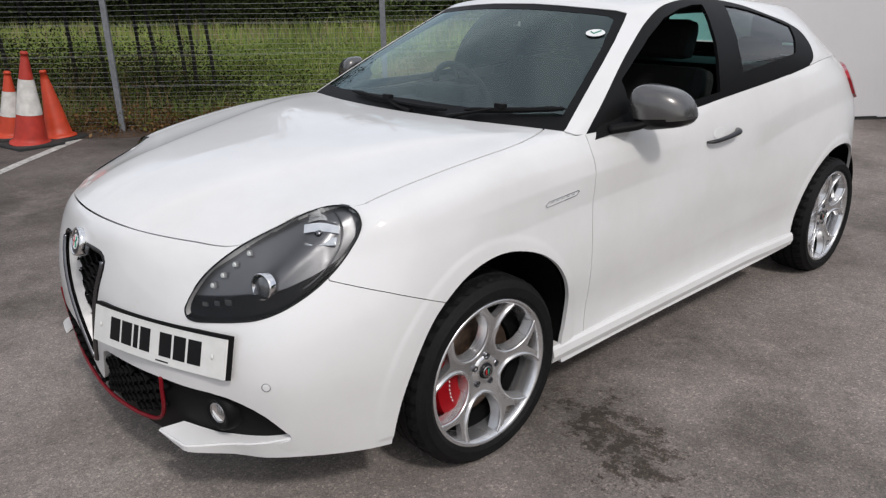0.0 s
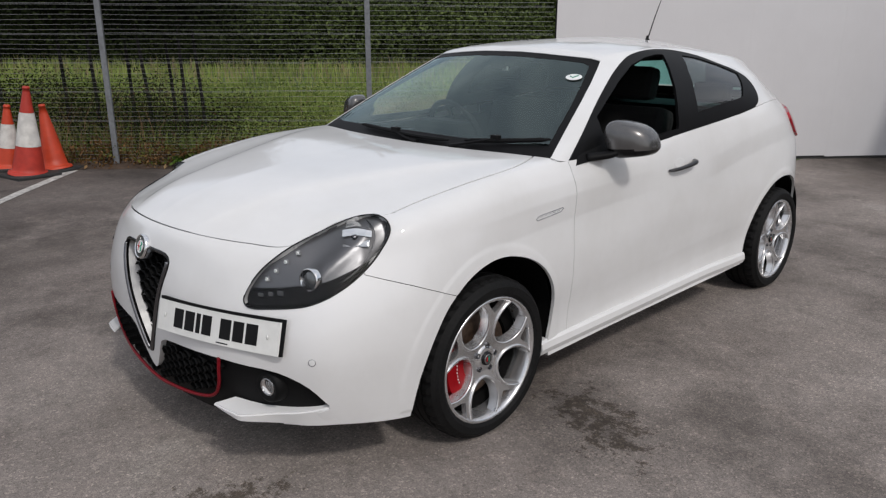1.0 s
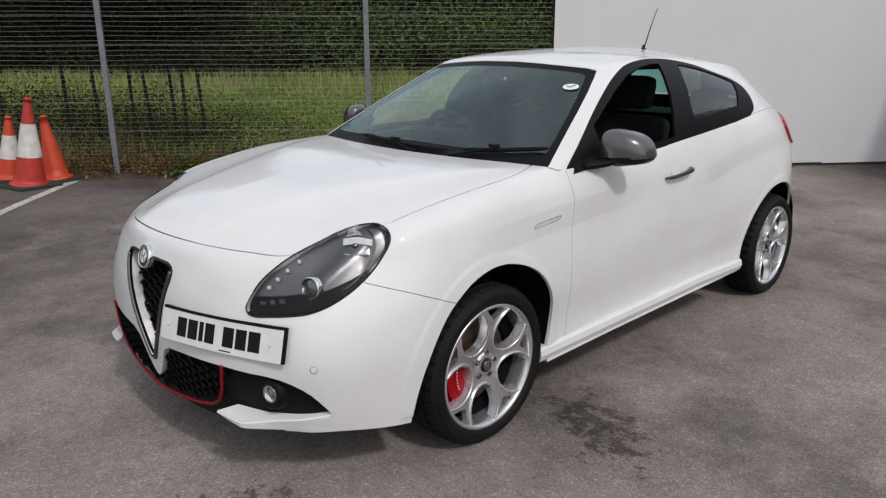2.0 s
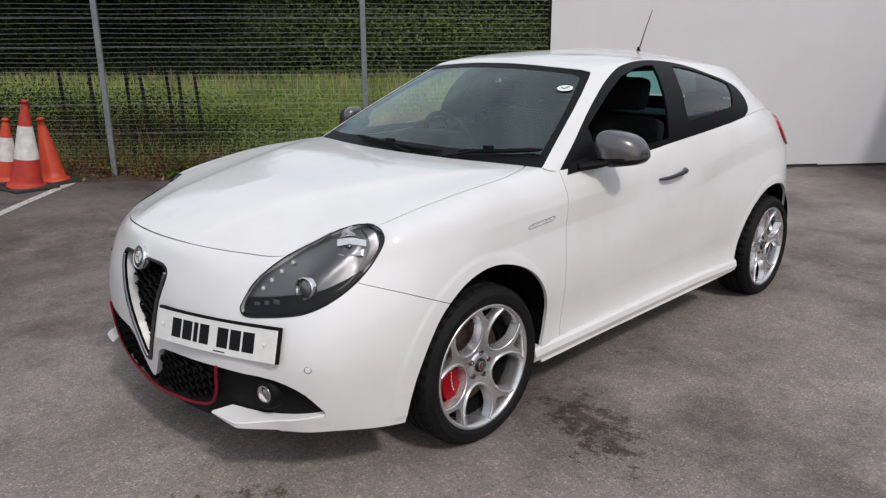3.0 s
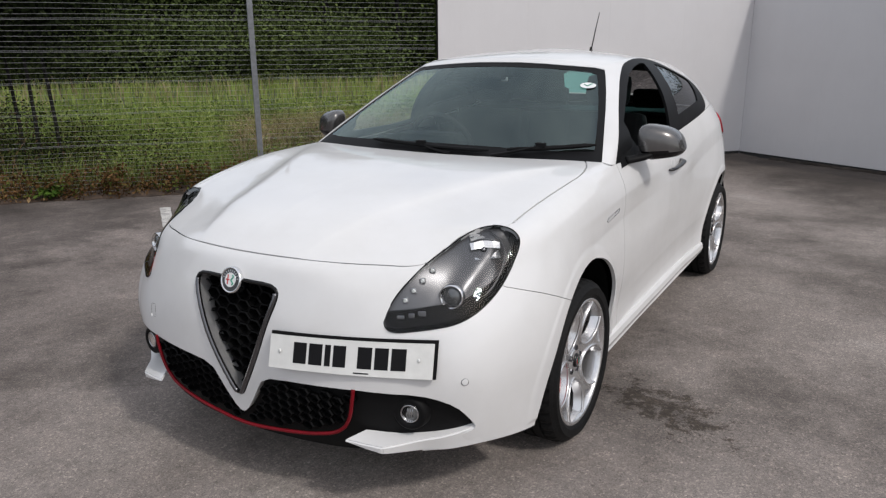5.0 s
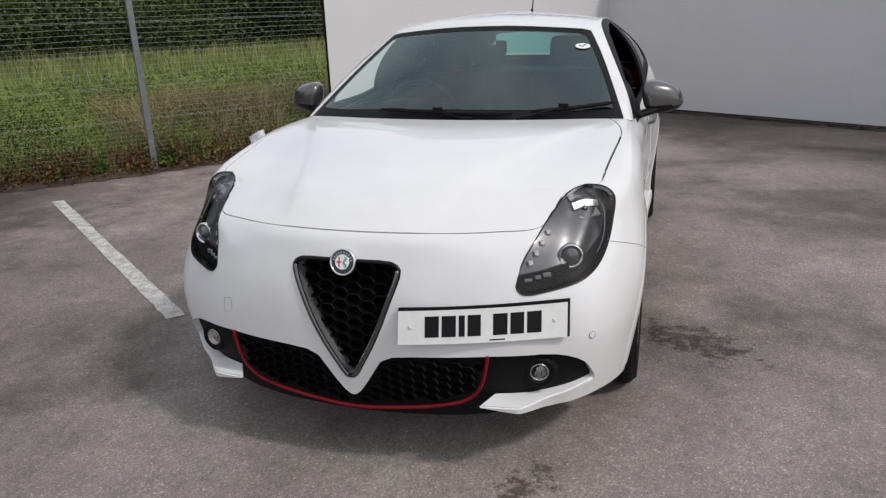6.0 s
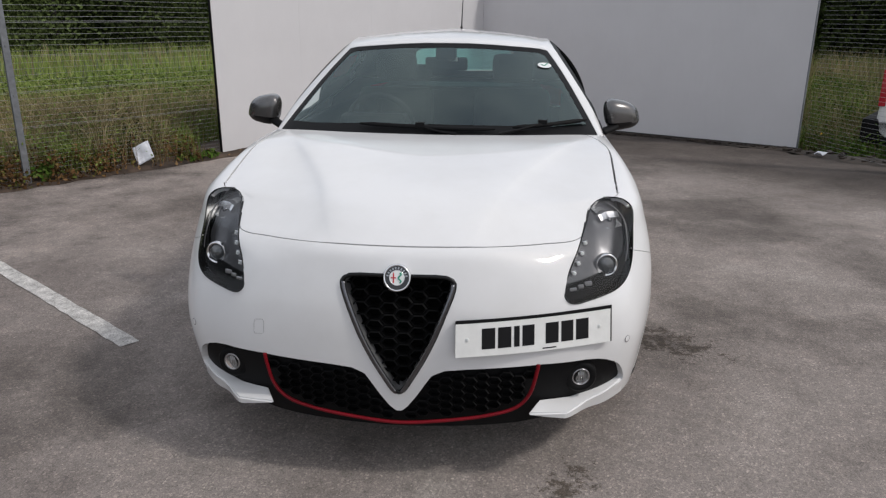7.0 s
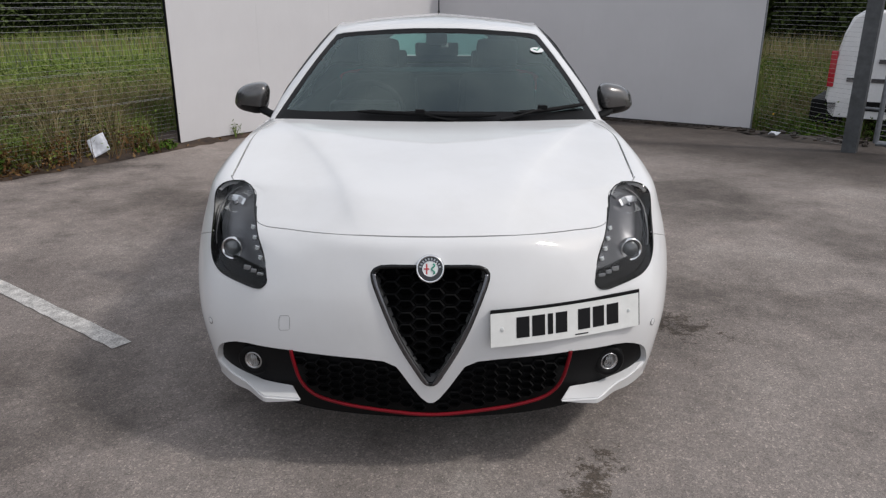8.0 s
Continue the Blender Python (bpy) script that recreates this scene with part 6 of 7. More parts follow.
# ---- grille, lower intake, fog lamps ----
def honeycomb(keep, x0, x1, z0, z1, w, h, depth, sink, bar=0.0038):
    """Open six-sided cells over a stretch of the nose, each a short tube."""
    pts, faces = [], []
    col = 0
    for i in range(int((x1 - x0) / (w * 0.75)) + 2):
        for j in range(int((z1 - z0) / h) + 2):
            cx, cz = x0 + i * w * 0.75, z0 + (j + 0.5 * (i % 2)) * h
            if not keep(cx, cz):
                continue
            y = surface_y(cx, cz)
            n = len(pts)
            for (grow, back) in ((1.0, 0.0), (1 - 2 * bar / h, -0.004), (1 - 2.6 * bar / h, depth), (1.0, depth)):
                for k in range(6):
                    a = math.pi / 3 * k
                    px, pz = cx + grow * w / 2 * math.cos(a), cz + grow * h / 2 / math.sin(math.pi / 3) * math.sin(a)
                    pts.append((px, y + sink + back, pz))
            for ring_ in range(3):
                for k in range(6):
                    a, b = n + ring_ * 6, n + ring_ * 6 + 6
                    faces.append((a + k, a + (k + 1) % 6, b + (k + 1) % 6, b + k))
    return np.array(pts), faces


both_grille = np.vstack([grille_out[grille_out[:, 0] > 0], (grille_out[grille_out[:, 0] > 0] * (-1, 1))[::-1]])
g_mid = both_grille.mean(0)
small = g_mid + (both_grille - g_mid) * 0.985
grille = part("grille", honeycomb(lambda x, z: bool(inside(np.array([(x, z)]), small)[0]), -0.2205, 0.23, 0.36, 0.77, 0.063, 0.040, 0.022, 0.038), MESH_BLACK, car, "black honeycomb shield grille")
# added black sheet stands in for the shade behind the mesh
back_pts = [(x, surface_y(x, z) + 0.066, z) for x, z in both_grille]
part("backing", (np.vstack([back_pts, [(0, -0.875, 0.60)]]), [(k, (k + 1) % len(back_pts), len(back_pts)) for k in range(len(back_pts))]), LINER, grille, "black sheet for shade behind grille")
ring_pts = np.array([(x, surface_y(x, z), z) for x, z in g_mid + (both_grille - g_mid) * 0.975])
loop = np.vstack([ring_pts, ring_pts[:1]])
length = np.r_[0, np.cumsum(np.linalg.norm(np.diff(loop, axis=0), axis=1))]
u = np.linspace(0, length[-1], 200, endpoint=False)
frame_path = np.stack([np.interp(u, length, loop[:, k]) for k in range(3)], 1)
frame_path[:, 1] += 0.004
part("grille_frame", tube(frame_path, 0.0075, 8, closed=True), GLOSS_BLACK, grille, "gloss black grille frame", smooth=True)
n_ = len(frame_path)
inner_ = frame_path.copy()
inner_[:, 0] *= 0.90
inner_[:, 2] = g_mid[1] + (inner_[:, 2] - g_mid[1]) * 0.93
inner_[:, 1] += 0.046
part("grille_wall", (np.vstack([frame_path, inner_]), [(k, (k + 1) % n_, n_ + (k + 1) % n_, n_ + k) for k in range(n_)]), GRILLE_WALL, grille, "satin metal inner wall", smooth=True)
sides = [p for p in frame_path if p[2] < 0.735]
left = sorted([p for p in sides if p[0] > 0.012], key=lambda p: -p[2])
for sg in (1, -1):
    part("frame_strip", tube([(p[0] * sg - 0.006 * sg, p[1] - 0.006, p[2]) for p in left], 0.008, 8), DARK_CHROME, grille, "satin metal inner strip", smooth=True)

p, n = at_skin(0.0, -0.925, 0.752, 0.0)
n = np.array((0.0, -0.96, 0.28))
m = facing(np.array((0.0, p[1] - 0.004, 0.752)), n)
badge = part("round_badge", placed(lathe([(.0375, .010), (.0395, .0125), (.0425, .0115), (.0445, .004), (.0445, -.02)], 44), m), CHROME, car, "round chrome badge", smooth=True)
part("badge_face", placed(lathe([(0.0001, .0095), (.038, .0095)], 36), m), BADGE_DARK, badge, "dark enamel ring")
part("inner_ring", placed(hoop(.0235, .0014, 36), m @ Matrix.Translation((0, 0, .0105))), CHROME, badge, smooth=True)
for k in range(10):
    a = radians(168 - 156 * k / 9)
    bm = boxed((-.0022, -.0034, 0), (.0022, .0034, .0012))
    bm.transform(m @ Matrix.Translation((.0305 * math.cos(a), .0305 * math.sin(a), .0094)) @ Matrix.Rotation(a - math.pi / 2, 4, "Z"))
    part("rim_bar", bm, SATIN, badge)
part("badge_disc", placed(lathe([(0.0001, .0112), (.0225, .0112), (.023, .009)], 32), m), WHITE_FLAT, badge)
for lo, hi, mat in (((-.0125, -.016, .0105), (-.0085, .016, .0122), RED_FLAT), ((-.019, -.002, .0105), (-.003, .002, .0124), RED_FLAT)):
    bm = boxed(lo, hi)
    bm.transform(m)
    part("badge_bar", bm, mat, badge)
wave = [(0.009 + 0.0045 * math.sin(k * 0.62), 0.016 - 0.0021 * k, 0.0122) for k in range(16)]
part("badge_wave", placed(tube(wave, 0.0022, 6), m), GREEN_FLAT, badge)

intake = lambda x, z: bool(inside(np.array([(abs(x), z)]), np.array([(0, .262), (.12, .270), (.27, .288), (.355, .306), (.395, .335), (.418, .37), (.432, .432), (.30, .436), (.17, .428), (.125, .405), (.085, .345), (.05, .30), (0, .27)]))[0])
for sg in (1, -1):
    part("lower_grille", honeycomb(lambda x, z: x * sg > 0.012 and intake(x, z), -0.468, 0.48, 0.25, 0.46, 0.052, 0.031, 0.02, 0.006, 0.003), MESH_BLACK, car, "black honeycomb lower intake")
strip = [(.453, .460), (.452, .448), (.445, .41), (.436, .369), (.424, .340), (.409, .318), (.388, .300), (.361, .287), (.32, .276), (.273, .267), (.2, .257), (.119, .248), (.05, .241), (0, .239)]
path = np.array([(x, surface_y(x, z) - 0.002, z) for x, z in strip])
path = spline(np.vstack([path, (path * (-1, 1, 1))[::-1][1:]]), 120)
path[:, 1] = np.convolve(np.pad(path[:, 1], 4, mode="edge"), np.ones(9) / 9, "valid")
part("red_strip", tube(path, 0.0062, 8), RED_TRIM, car, "thin red painted strip round lower intake", smooth=True)

for s in (1, -1):
    y0 = surface_y(0.60, 0.378)
    n = np.array((0.22 * s, -0.97, 0.0))
    m = facing((0.60 * s, y0 + 0.028, 0.378), n)
    fog = part("fog_lamp", placed(lathe([(.029, .004), (.033, .014), (.046, .018), (.054, .012), (.060, -.01), (.062, -.03)], 36), m), BLACK, car, "round fog lamp in black bezel", smooth=True)
    part("fog_reflector", placed(lathe([(0.0001, -.014), (.015, -.009), (.025, .002), (.029, .009)], 32), m), CHROME, fog, smooth=True)
    part("fog_ring", placed(hoop(.0285, .003), m @ Matrix.Translation((0, 0, .012))), SATIN, fog, smooth=True)
    part("fog_diffuser", placed(lathe([(0.0001, .007), (.018, .006), (.023, .002), (.025, -.005)], 28), m), FOG_PALE, fog, "pale ribbed diffuser", smooth=True)
    for k in (-1, 0, 1):
        part("fog_rib", placed(tube([(.008 * k, -.016, .0066), (.008 * k, .016, .0066)], .0018, 6), m), SATIN, fog, smooth=True)
    ob = part("fog_lens", placed(lathe([(0.0001, .018), (.017, .016), (.029, .012)], 28), m), LENS, fog, smooth=True)
    ob.visible_shadow = False
    p, n = at_skin(0.748 * s, -0.734, 0.490, -0.0012)
    sensor = part("parking_sensor", placed(disc(.0105, .0014, 20, 0.3), facing(p, n)), PAINT, car, "small round parking sensor", smooth=True)
    part("sensor_ring", placed(hoop(.0115, .0009, 24), facing(p, n)), SATIN, sensor)

# white blades under the fog lamps: a crisp wedge whose outer end runs out into the bumper
bx = (.60, .64, .68, .72, .76)
nose_hi, nose_lo = (np.polyfit(bx, [surface_y(x, z) for x in bx], 2) for z in (.31, .25))
on_hi = lambda x, z, push: (x, float(np.polyval(nose_hi, x)) - push, z)
on_lo = lambda x, z, push: (x, float(np.polyval(nose_lo, x)) - push, z)
back_top = np.array([(.464, -.862, .311), (.520, -.832, .303), (.570, -.806, .299), on_hi(.63, .301, -.042), on_hi(.69, .309, -.040), on_hi(.752, .322, -.034)])
front_top = np.array([(.424, -.930, .293), (.500, -.918, .291), (.556, -.905, .289), on_hi(.632, .292, .014), on_hi(.70, .300, .006), on_hi(.766, .316, -.004)])
front_low = np.array([(.428, -.926, .282), (.500, -.914, .270), (.554, -.902, .262), on_lo(.632, .246, .016), on_lo(.70, .238, .006), on_lo(.775, .240, -.006)])
back_low = np.array([(.470, -.866, .290), (.525, -.838, .276), (.570, -.812, .266), on_lo(.63, .248, -.03), on_lo(.69, .242, -.03), on_lo(.76, .244, -.03)])
for s in (1, -1):
    rows_ = []
    for row in (back_top, front_top, front_low, back_low):
        at_ = np.linspace(0, 5, 21)
        lin = np.stack([np.interp(at_, range(6), row[:, k]) for k in range(3)], 1)
        cur = spline_at(row, np.arange(6.0), at_)
        w_ = np.clip((at_ - 1.6) / 0.8, 0, 1)[:, None]
        rows_.append((lin * (1 - w_) + cur * w_) * (s, 1, 1))
    bm = bmesh.new()
    vs = [[bm.verts.new(p) for p in row] for row in rows_]
    for k in range(20):
        for j in range(4):
            bm.faces.new((vs[j][k], vs[j][k + 1], vs[(j + 1) % 4][k + 1], vs[(j + 1) % 4][k]))
    for k in (0, 20):
        bm.faces.new([vs[j][k] for j in range(4)])
    bmesh.ops.recalc_face_normals(bm, faces=bm.faces)
    for f_ in bm.faces:
        f_.smooth = True
    sharp_ = [e for e in bm.edges if len(e.link_faces) == 2 and e.calc_face_angle(0) > 0.45]
    bmesh.ops.bevel(bm, geom=sharp_, offset=0.005, segments=3, affect="EDGES")
    for e in bm.edges:
        if len(e.link_faces) == 2 and e.calc_face_angle(0) > 0.4:
            e.smooth = False
    part("bumper_blade", bm, PAINT, bump)

# thin joint round the towing eye cover
cover_line = [(surf_x, surface_y(surf_x, z) - .0006, z) for surf_x, z in ((-.456, .577), (-.483, .573), (-.488, .560), (-.490, .532), (-.486, .524), (-.459, .528), (-.453, .534), (-.451, .570))]
part("towing_eye_cover", tube(cover_line, 0.0006, 5, closed=True), SATIN, bump, "fine joint of towing eye cover")

# ---- number plate, with its characters as plain bars ----
tl, tr, bl, br = (np.array(v) for v in ((.190, -.961, .622), (.688, -.797, .630), (.192, -.986, .516), (.692, -.822, .520)))


def on_plate(u, v, lift=0.0):
    """A place on the plate: u along from 0 to 1, v up from 0 to 1."""
    p = (1 - u) * v * tl + u * v * tr + (1 - u) * (1 - v) * bl + u * (1 - v) * br
    out = np.array((-.30, -.92, .22))
    p = p + np.array((0, -1, 0)) * 0.016 * 4 * u * (1 - u) - 0.004
    return p + out / np.linalg.norm(out) * lift


def plate_slab(u0, u1, v0, v1, lift, thick, n=14):
    us = np.linspace(u0, u1, n)
    pts = [on_plate(u, v, l) for l in (lift, lift - thick) for v in (v0, v1) for u in us]
    f = []
    for k in range(n - 1):
        f += [(k, k + 1, n + k + 1, n + k), (2 * n + k + 1, 2 * n + k, 3 * n + k, 3 * n + k + 1), (k + 1, k, 2 * n + k, 2 * n + k + 1), (n + k, n + k + 1, 3 * n + k + 1, 3 * n + k)]
    f += [(0, n, 3 * n, 2 * n), (2 * n - 1, n - 1, 3 * n - 1, 4 * n - 1)]
    return np.array(pts), f


plate = part("number_plate", plate_slab(0.0, 1.0, 0.0, 0.965, 0.0, 0.004), PLATE_WHITE, car, "white number plate on bumper")
part("plate_holder", plate_slab(-0.004, 1.005, -0.006, 1.06, -0.004, 0.012), BLACK, plate, "black plate holder")
widths = [.072, .072, .030, .066, 0, .072, .068, .072]
u0 = 0.165
for w_ in widths:
    if w_ == 0:
        u0 += 0.055
        continue
    part("plate_bar", plate_slab(u0, u0 + w_ * 1.16, 0.20, 0.80, 0.0012, 0.002, 4), PLATE_BLACK, plate, "plain black bar")
    u0 += w_ * 1.16 + 0.018
part("plate_bar", plate_slab(0.55, 0.64, 0.055, 0.09, 0.0010, 0.002, 4), PLATE_BLACK, plate, "plain black bar")
for uu in (0.075, 0.925):
    p = on_plate(uu, 0.5, 0.001)
    part("plate_screw", placed(disc(.0065, .0035, 16), facing(p, (-.30, -.92, .22))), PLATE_WHITE, plate, smooth=True)

# ---- door handles, side badges, mirrors ----
for s, door in zip((1, -1), doors):
    path = [(surface_x(y, z) + out, y, z) for y, z, out in ((1.232, .864, .004), (1.26, .866, .022), (1.33, .871, .030), (1.40, .876, .030), (1.45, .881, .024), (1.48, .884, .004))]
    pp = spline(path, 30)
    rad = np.interp(np.linspace(0, 1, 30), (0, .12, .5, .8, 1), (.006, .0105, .0125, .016, .012))
    p, q = tube(pp, rad, 10, flat=0.75)
    part("door_handle", (p * (s, 1, 1), q), HANDLE, door, "dark satin door handle", smooth=True)
    p = np.array((surface_x(1.340, .888), 1.340, .886))
    n = normal_at(p)
    p, q = placed(lathe([(0.0001, -.001), (.020, .0005), (.036, .002), (.042, .0015), (.044, .0002)], 30), facing(p, n))
    p = (p - (0, 1.340, .886)) * (1, 1.15, .62) + (0, 1.340, .886)
    part("handle_cup", (p * (s, 1, 1), q), PAINT, door, smooth=True)
    bp = [(.222, .808), (.240, .817), (.395, .824), (.402, .820), (.384, .809), (.228, .800), (.222, .808)]
    outline = np.array([(surface_x(y, z) + .0015, y, z) for y, z in bp])
    dense = np.concatenate([np.linspace(a, b, 6)[:-1] for a, b in zip(outline[:-1], outline[1:])])
    p, q = tube(dense, 0.0014, 6, closed=True)
    sb = part("side_badge", (p * (s, 1, 1), q), SATIN, car, "slim chrome outline badge on front wing")
    for k in range(5):
        ya, yb = .247 + .028 * k, .263 + .028 * k
        p, q = tube([(surface_x(ya, .812) + .001, ya, .811 + .001 * k), (surface_x(yb, .812) + .001, yb, .812 + .001 * k)], 0.0010, 5)
        part("badge_script_bar", (p * (s, 1, 1), q), SATIN, sb)

    # mirror: domed cap over a dark lower shell, on a short arm
    nu, nv = 40, 24
    pts = []
    for i in range(nv + 1):
        th = math.pi * i / nv
        for j in range(nu):
            ph = 2 * math.pi * j / nu
            d = np.array((math.sin(th) * math.cos(ph), math.sin(th) * math.sin(ph), math.cos(th)))
            e = np.sign(d) * np.abs(d) ** 0.72
            x, y, z = e[0] * .092, e[1] * .082, e[2] * .087
            z = max(z, -0.078)
            x += -.016 * (z / .08)
            z *= 1.06 - 0.36 * (x + .09) / .18
            y = y if y < 0.035 else 0.035 + (y - 0.035) * 0.35
            y += 0.38 * x
            pts.append((0.920 + x, .778 + y, 1.058 + z))
    pts = np.array(pts) + ((0, 0, 0) if s > 0 else (.03, 0, 0))
    quads = [(i * nu + j, i * nu + (j + 1) % nu, (i + 1) * nu + (j + 1) % nu, (i + 1) * nu + j) for i in range(nv) for j in range(nu)]
    mid_z = lambda q: np.mean([pts[k][2] for k in q])
    cap_f = [q for q in quads if mid_z(q) > 1.028]
    low_f = [q for q in quads if mid_z(q) <= 1.036]
    flip = (s, 1, 1)
    mir = part("door_mirror", ((pts - (.92, .778, 1.058)) * 0.985 * flip + np.array((.92, .778, 1.058)) * flip, low_f), GLOSS_BLACK, car, "door mirror with titanium grey cap", smooth=True)
    part("mirror_cap", (pts * flip, cap_f), MIRROR_CAP, mir, "satin titanium grey cap", smooth=True)
    arm = [(.800, .62, .990), (.835, .66, .996), (.875, .705, 1.006), (.90, .745, 1.03)]
    p, q = tube(spline(arm, 12), np.linspace(.030, .026, 12), 10, flat=0.6)
    part("mirror_arm", (p * flip, q), BLACK, mir, smooth=True)
    p, q = (np.array([(.815, .50, .967), (.80, .545, .998), (.757, .74, 1.112), (.783, .785, 1.06), (.812, .785, 1.022), (.822, .70, .985)]) + (.004, 0, 0), [(0, 1, 2, 3, 4, 5)])
    part("mirror_foot", (p * flip, q), BLACK, mir)

# ---- wipers, aerial, screen sticker ----
def screen_z(x, y):
    k = ((top.pts[:, 0] - abs(x)) ** 2 + (top.pts[:, 1] - y) ** 2 + 4 * (top.pts[:, 1] > 1.4)).argmin()
    return float(top.pts[k, 2])


def wiper(name, blade, arm_, label):
    bl_ = np.array([(x, y, screen_z(x, y) + .013) for x, y in blade])
    w = part(name, tube(spline(bl_, 30), np.interp(np.linspace(0, 1, 30), (0, .1, .9, 1), (.004, .009, .009, .004)), 8, flat=1.1), BLACK, car, label)
    am = np.array([(x, y, max(screen_z(x, y), 1.0) + h) for x, y, h in arm_])
    part("wiper_arm", tube(spline(am, 20), np.linspace(.012, .006, 20), 8, flat=0.6), BLACK, w)
    part("wiper_clip", boxed(tuple(am[-1] - (.022, .012, .004)), tuple(am[-1] + (.022, .012, .014)), 0.003), BLACK, w)
    return w


wiper("wiper", [(.715, .490), (.58, .424), (.46, .374), (.36, .350)], [(.30, .318, .006), (.40, .342, .014), (.50, .392, .020)], "black flat wiper blade and arm")
wiper("wiper", [(.28, .330), (.05, .322), (-.15, .332), (-.36, .358)], [(.10, .306, .006), (.0, .312, .012), (-.07, .328, .019)], "long black flat wiper blade and arm")
cowl_pts, cowl_faces = [], []
for k in range(41):
    x = -.74 + 1.48 * k / 40
    yb = .315 + .19 * (abs(x) / .74) ** 2.2
    for dy, dz in ((-.01, -.012), (.03, -.004), (.075, .002)):
        cowl_pts.append((x, yb + dy, 1.03 - .03 * (abs(x) / .74) ** 2 + dz - 0.006))
    if k:
        cowl_faces += [(3 * k - 3 + j, 3 * k - 2 + j, 3 * k + 1 + j, 3 * k + j) for j in range(2)]
part("cowl", (cowl_pts, cowl_faces), BLACK, car, "black plastic scuttle panel", smooth=True)
ax, ay, az = 0.0, 2.386, 1.440
aer = part("aerial", tube([(ax, ay + .01, az + .02), (ax, ay + .07, az + .14), (ax + 0.002, ay + .135, az + .26)], (.0045, .0036, .0022), 6), BLACK, car, "thin black roof aerial")
part("aerial_foot", lathe([(.0001, .034), (.007, .032), (.010, .015), (.020, .004), (.021, -.02)], 18), BLACK, aer, smooth=True).location = (ax, ay, az)


def on_screen(x, z):
    ok = top.pts[:, 1] < 1.3
    d = (top.pts[:, 0] - abs(x)) ** 2 + (top.pts[:, 2] - z) ** 2 + 9 * ~ok
    k = d.argmin()
    n = top.nor[k] * (1 if x > 0 else -1, 1, 1)
    return top.pts[k] * (1 if x > 0 else -1, 1, 1), n


p, n = on_screen(.522, 1.294)
m = facing(p + n * .0015, n)
st = part("screen_sticker", placed(lathe([(0.0001, .0008), (.031, .0008), (.033, 0)], 32), m @ Matrix.Diagonal((1.15, .78, 1, 1))), WHITE_FLAT, car, "oval white sticker with green tick on glass")
part("sticker_tick", placed(tube([(-.018, .004, .002), (-.004, -.008, .002), (.020, .012, .002)], .0028, 5), m), GREEN_FLAT, st)

# ---- cabin ----
dash = bmesh.new()
box(dash, (-.70, .52, .62), (.70, 1.02, .955), 0.05)
box(dash, (-.58, .88, .90), (-.20, 1.06, 1.025), 0.04)
box(dash, (-.16, .86, .60), (.16, 1.10, .94), 0.04)
part("dashboard", dash, CABIN, car, "black moulded dashboard")
wm = Matrix.Translation((-.37, 1.03, .955)) @ Matrix.Rotation(radians(-66), 4, "X")
sw = part("steering_wheel", placed(hoop(.182, .016, 44), wm), CABIN, car, "black leather steering wheel", smooth=True)
part("wheel_boss", placed(lathe([(.0001, .03), (.06, .026), (.075, .0), (.07, -.05)], 24), wm), CABIN, sw, smooth=True)
for a in (0, 180, 270):
    part("wheel_spoke", placed(tube([(0.05 * math.cos(radians(a)), 0.05 * math.sin(radians(a)), .01), (.18 * math.cos(radians(a)), .18 * math.sin(radians(a)), 0)], .016, 8, flat=0.5), wm), CABIN, sw, smooth=True)


def seat(x, y, z, wide, tall, name="front_seat"):
    st_ = part(name, boxed((x - wide / 2, y - .25, z - .28), (x + wide / 2, y + .25, z - .08), 0.05), FABRIC, car, "black fabric seat with headrest")
    bk = bmesh.new()
    box(bk, (-wide / 2, -.06, 0), (wide / 2, .07, tall), 0.05)
    for v in bk.verts:
        v.co.x *= 1 - 0.22 * max(0, v.co.z / tall - 0.45)
    bk.transform(Matrix.Translation((x, y + .27, z - .1)) @ Matrix.Rotation(radians(-16), 4, "X"))
    part("backrest", bk, FABRIC, st_)
    hr = bmesh.new()
    box(hr, (-.13, -.05, tall + .03), (.13, .05, tall + .21), 0.045)
    hr.transform(Matrix.Translation((x, y + .27, z - .1)) @ Matrix.Rotation(radians(-14), 4, "X"))
    part("headrest", hr, FABRIC, st_)
    return st_


seat(-.37, 1.22, .60, .53, .63)
seat(.37, 1.22, .60, .53, .63)
bench = part("rear_bench", boxed((-.62, 2.1, .42), (.62, 2.5, .60), 0.05), FABRIC, car, "black fabric rear bench")
bb = boxed((-.62, 0, 0), (.62, .14, .52), 0.05)
bb.transform(Matrix.Translation((0, 2.44, .55)) @ Matrix.Rotation(radians(-18), 4, "X"))
part("backrest", bb, FABRIC, bench)
for x in (-.36, .36):
    part("headrest", boxed((x - .12, 2.58, 1.06), (x + .12, 2.66, 1.19), 0.03), FABRIC, bench)
part("cabin_floor", boxed((-.74, .5, .285), (.74, 2.9, .33)), CABIN, car, "black cabin floor")
part("parcel_shelf", boxed((-.60, 2.50, 1.02), (.60, 2.93, 1.04), 0.006), CABIN, car, "dark parcel shelf")
part("boot_liner", boxed((-.66, 2.72, .33), (.66, 2.86, .98), 0.02), CABIN, car)
for s in (1, -1):
    dt = boxed((-.02, .60, .30), (.02, 2.70, .985), 0.01)
    dt.transform(Matrix.Translation((s * .775, 0, 0)))
    part("door_trim", dt, CABIN, car, "black inner door trim")
part("bulkhead", boxed((-.72, .44, .30), (.72, .50, .93)), CABIN, car)
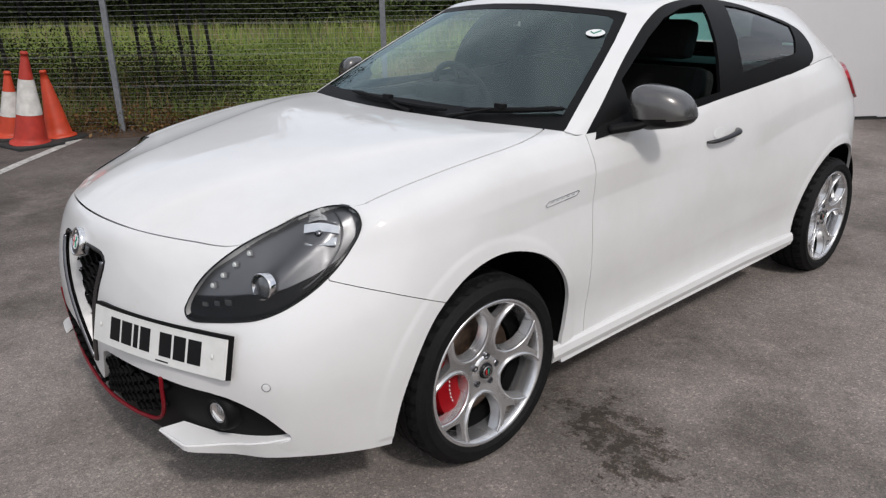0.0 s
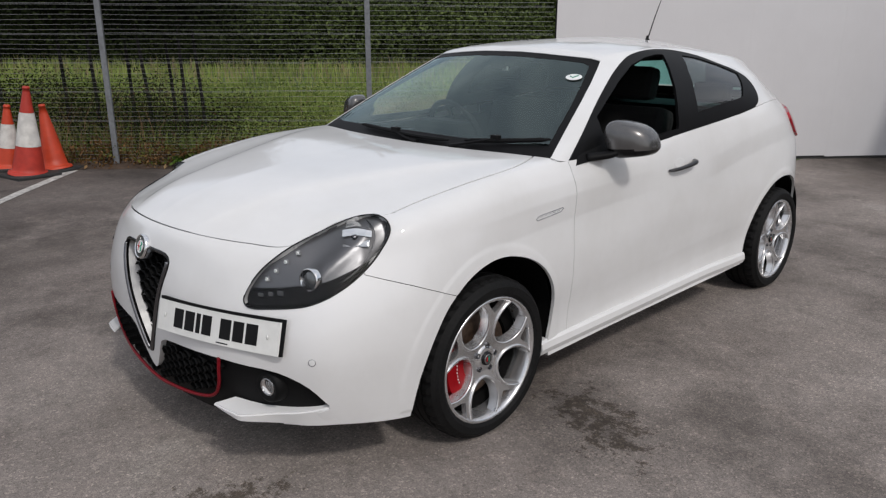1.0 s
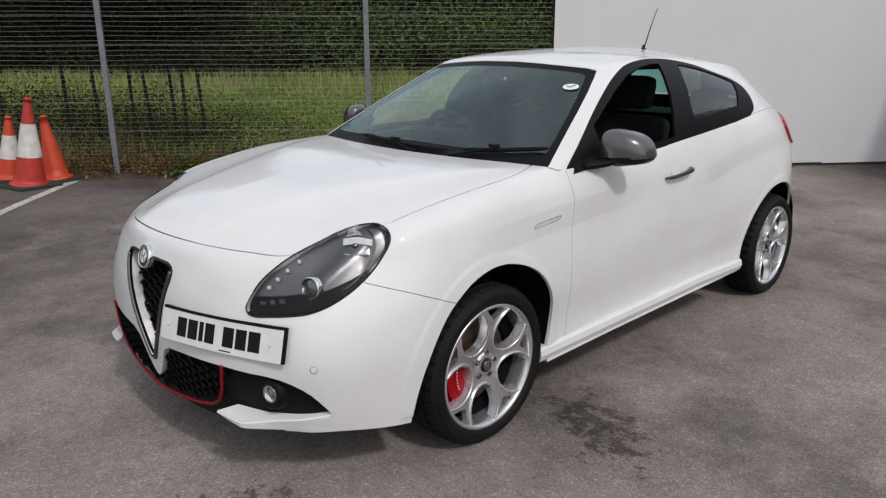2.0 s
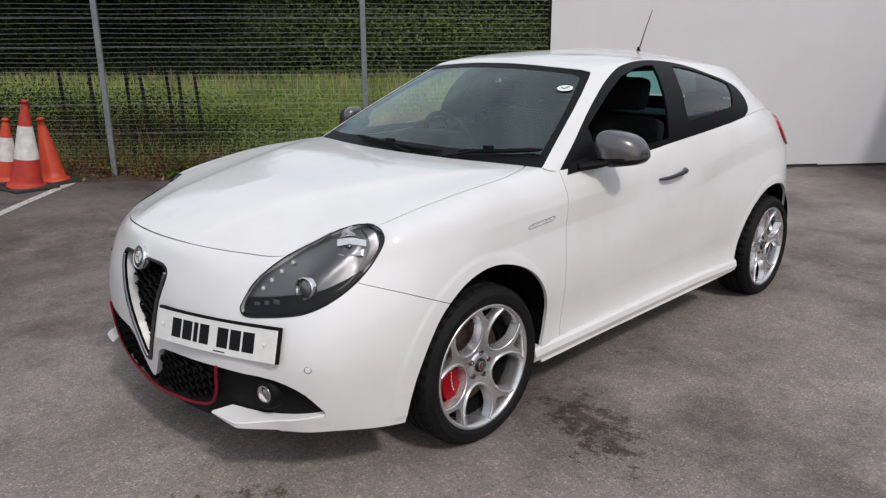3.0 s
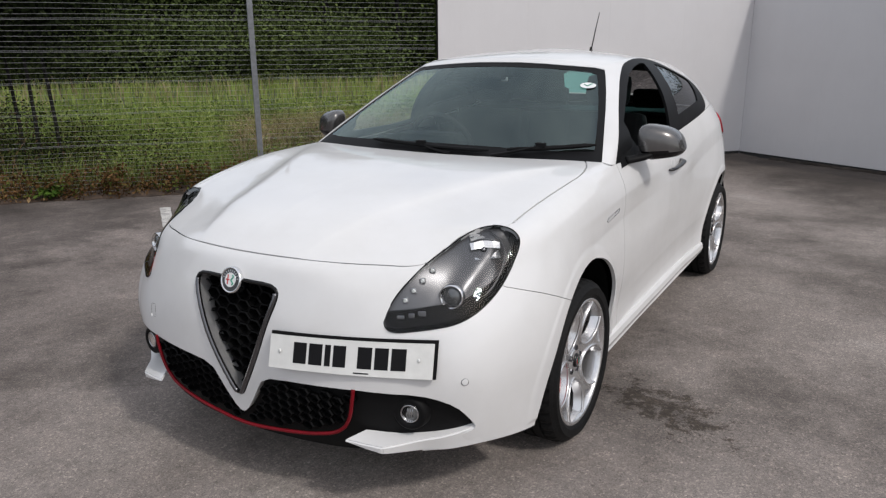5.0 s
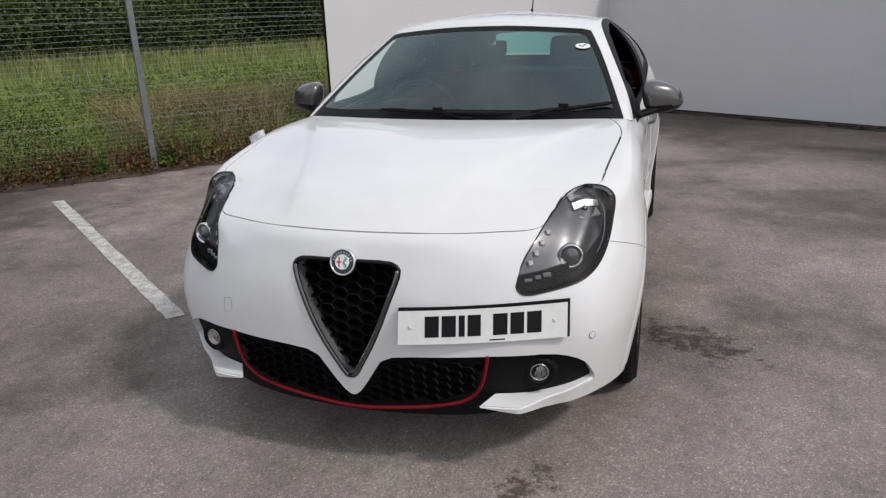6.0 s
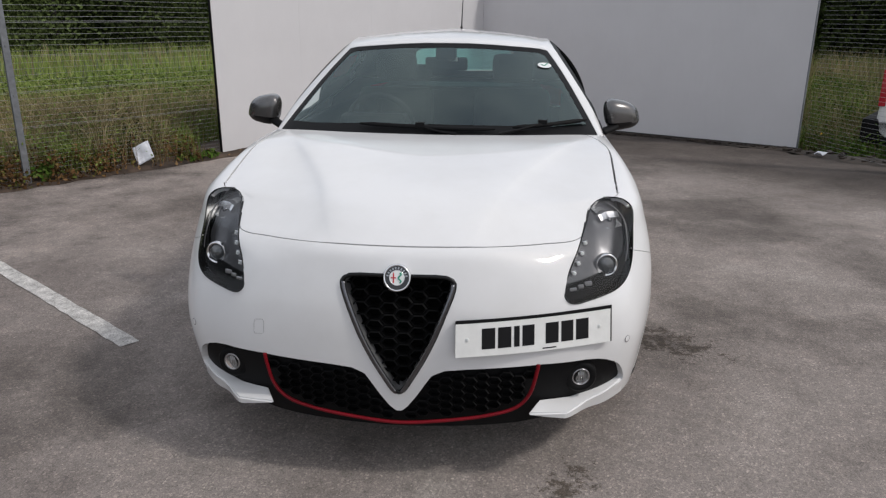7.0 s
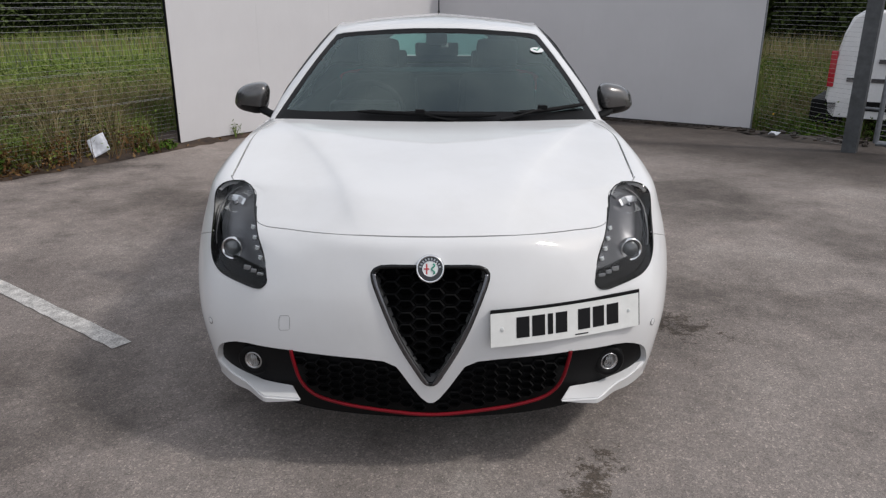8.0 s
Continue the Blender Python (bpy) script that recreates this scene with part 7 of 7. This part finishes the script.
# headlining just under the roof
hl = roof_net.reshape(-1, 3) - (0, 0, .035)
mm, nn = roof_net.shape[:2]
idx = np.arange(mm * nn).reshape(mm, nn)[::6, ::4]
pts = hl.reshape(mm, nn, 3)[::6, ::4]
a_, b_ = pts.shape[:2]
gi = np.arange(a_ * b_).reshape(a_, b_)
f_ = [(gi[i, j], gi[i, j + 1], gi[i + 1, j + 1], gi[i + 1, j]) for i in range(a_ - 1) for j in range(b_ - 1)]
p_ = pts.reshape(-1, 3)
part("headlining", joined((p_, f_), (p_ * (-1, 1, 1), [q[::-1] for q in f_])), CABIN, car, "dark headlining", smooth=True)
rv = part("rear_view_mirror", boxed((-.115, .985, 1.255), (.115, 1.015, 1.325), 0.014), CABIN, car, "black rear view mirror")
part("mirror_mount", boxed((-.055, .955, 1.31), (.055, 1.03, 1.385), 0.015), CABIN, rv)
part("toll_tag", boxed((.025, .965, 1.305), (.062, .972, 1.325), 0.002), WHITE_FLAT, rv, "small white label")

# ---- white van beyond the gate ----
van = thing("white_van", (5.10, 6.78, float(ground_z(5.10, 6.78))), "white panel van parked beyond gate", "van", turn=-34)
side_prof = [(.03, .46), (.0, .62), (.02, 1.0), (.10, 1.45), (.17, 1.66), (.28, 1.74), (2.6, 1.76), (3.0, 1.66), (3.5, 1.12), (4.15, 1.0), (4.3, .8), (4.3, .40), (.1, .40)]
n = len(side_prof)
pts = []
for y in (0.0, 0.05, 1.62, 1.67):
    tuck = 0.03 if y in (0.0, 1.67) else 0.0
    pts += [(x + (tuck if x < 2 else -tuck), y + (0.07 * max(0, z - 0.9) if y < 1 else -0.07 * max(0, z - 0.9)), z - (tuck if z > 1.6 else 0)) for x, z in side_prof]
faces = [tuple(range(n))[::-1], tuple(range(3 * n, 4 * n))]
for k in range(3):
    faces += [(k * n + j, k * n + (j + 1) % n, (k + 1) * n + (j + 1) % n, (k + 1) * n + j) for j in range(n)]
part("body", (pts, faces), VAN_WHITE, van)
part("bumper", boxed((-.16, .0, .30), (.18, 1.67, .62), 0.04), BLACK, van, "black plastic bumper")
part("side_moulding", boxed((.45, -.018, .50), (3.4, .012, .62), 0.008), BLACK, van)
for y in (-.012, 1.62):
    part("tail_lamp", boxed((-.005, y, .78), (.075, y + .06, 1.24), 0.012), TAIL_RED, van, "tall dark red tail lamp")
for x in (.98, 3.45):
    for y in (.02, 1.45):
        wl = part("wheel", placed(lathe([(.0001, 0), (.20, .0), (.215, -.01), (.30, -.012), (.315, .02), (.315, .18), (.0001, .2)], 30, "Y"), Matrix.Translation((x, y, .315))), RUBBER, van, "black tyre and steel wheel")
        part("rim", placed(lathe([(.0001, -.012), (.10, -.018), (.19, -.012), (.20, .0)], 24, "Y"), Matrix.Translation((x, y, .315))), ALLOY, wl)
part("side_logo", boxed((.62, -.001 + .03, 1.22), (.95, .06, 1.34), 0.01), plain("blue print", (0.05, 0.28, 0.55), 0.4), van, "blue logo patch")
for x0, x1, z0 in ((.55, .9, 1.10), (.22, .36, .86), (.50, .72, .86)):
    part("lettering_bar", boxed((x0, -.004, z0), (x1, .03, z0 + .05)), DARK_CHROME, van, "plain grey bar")
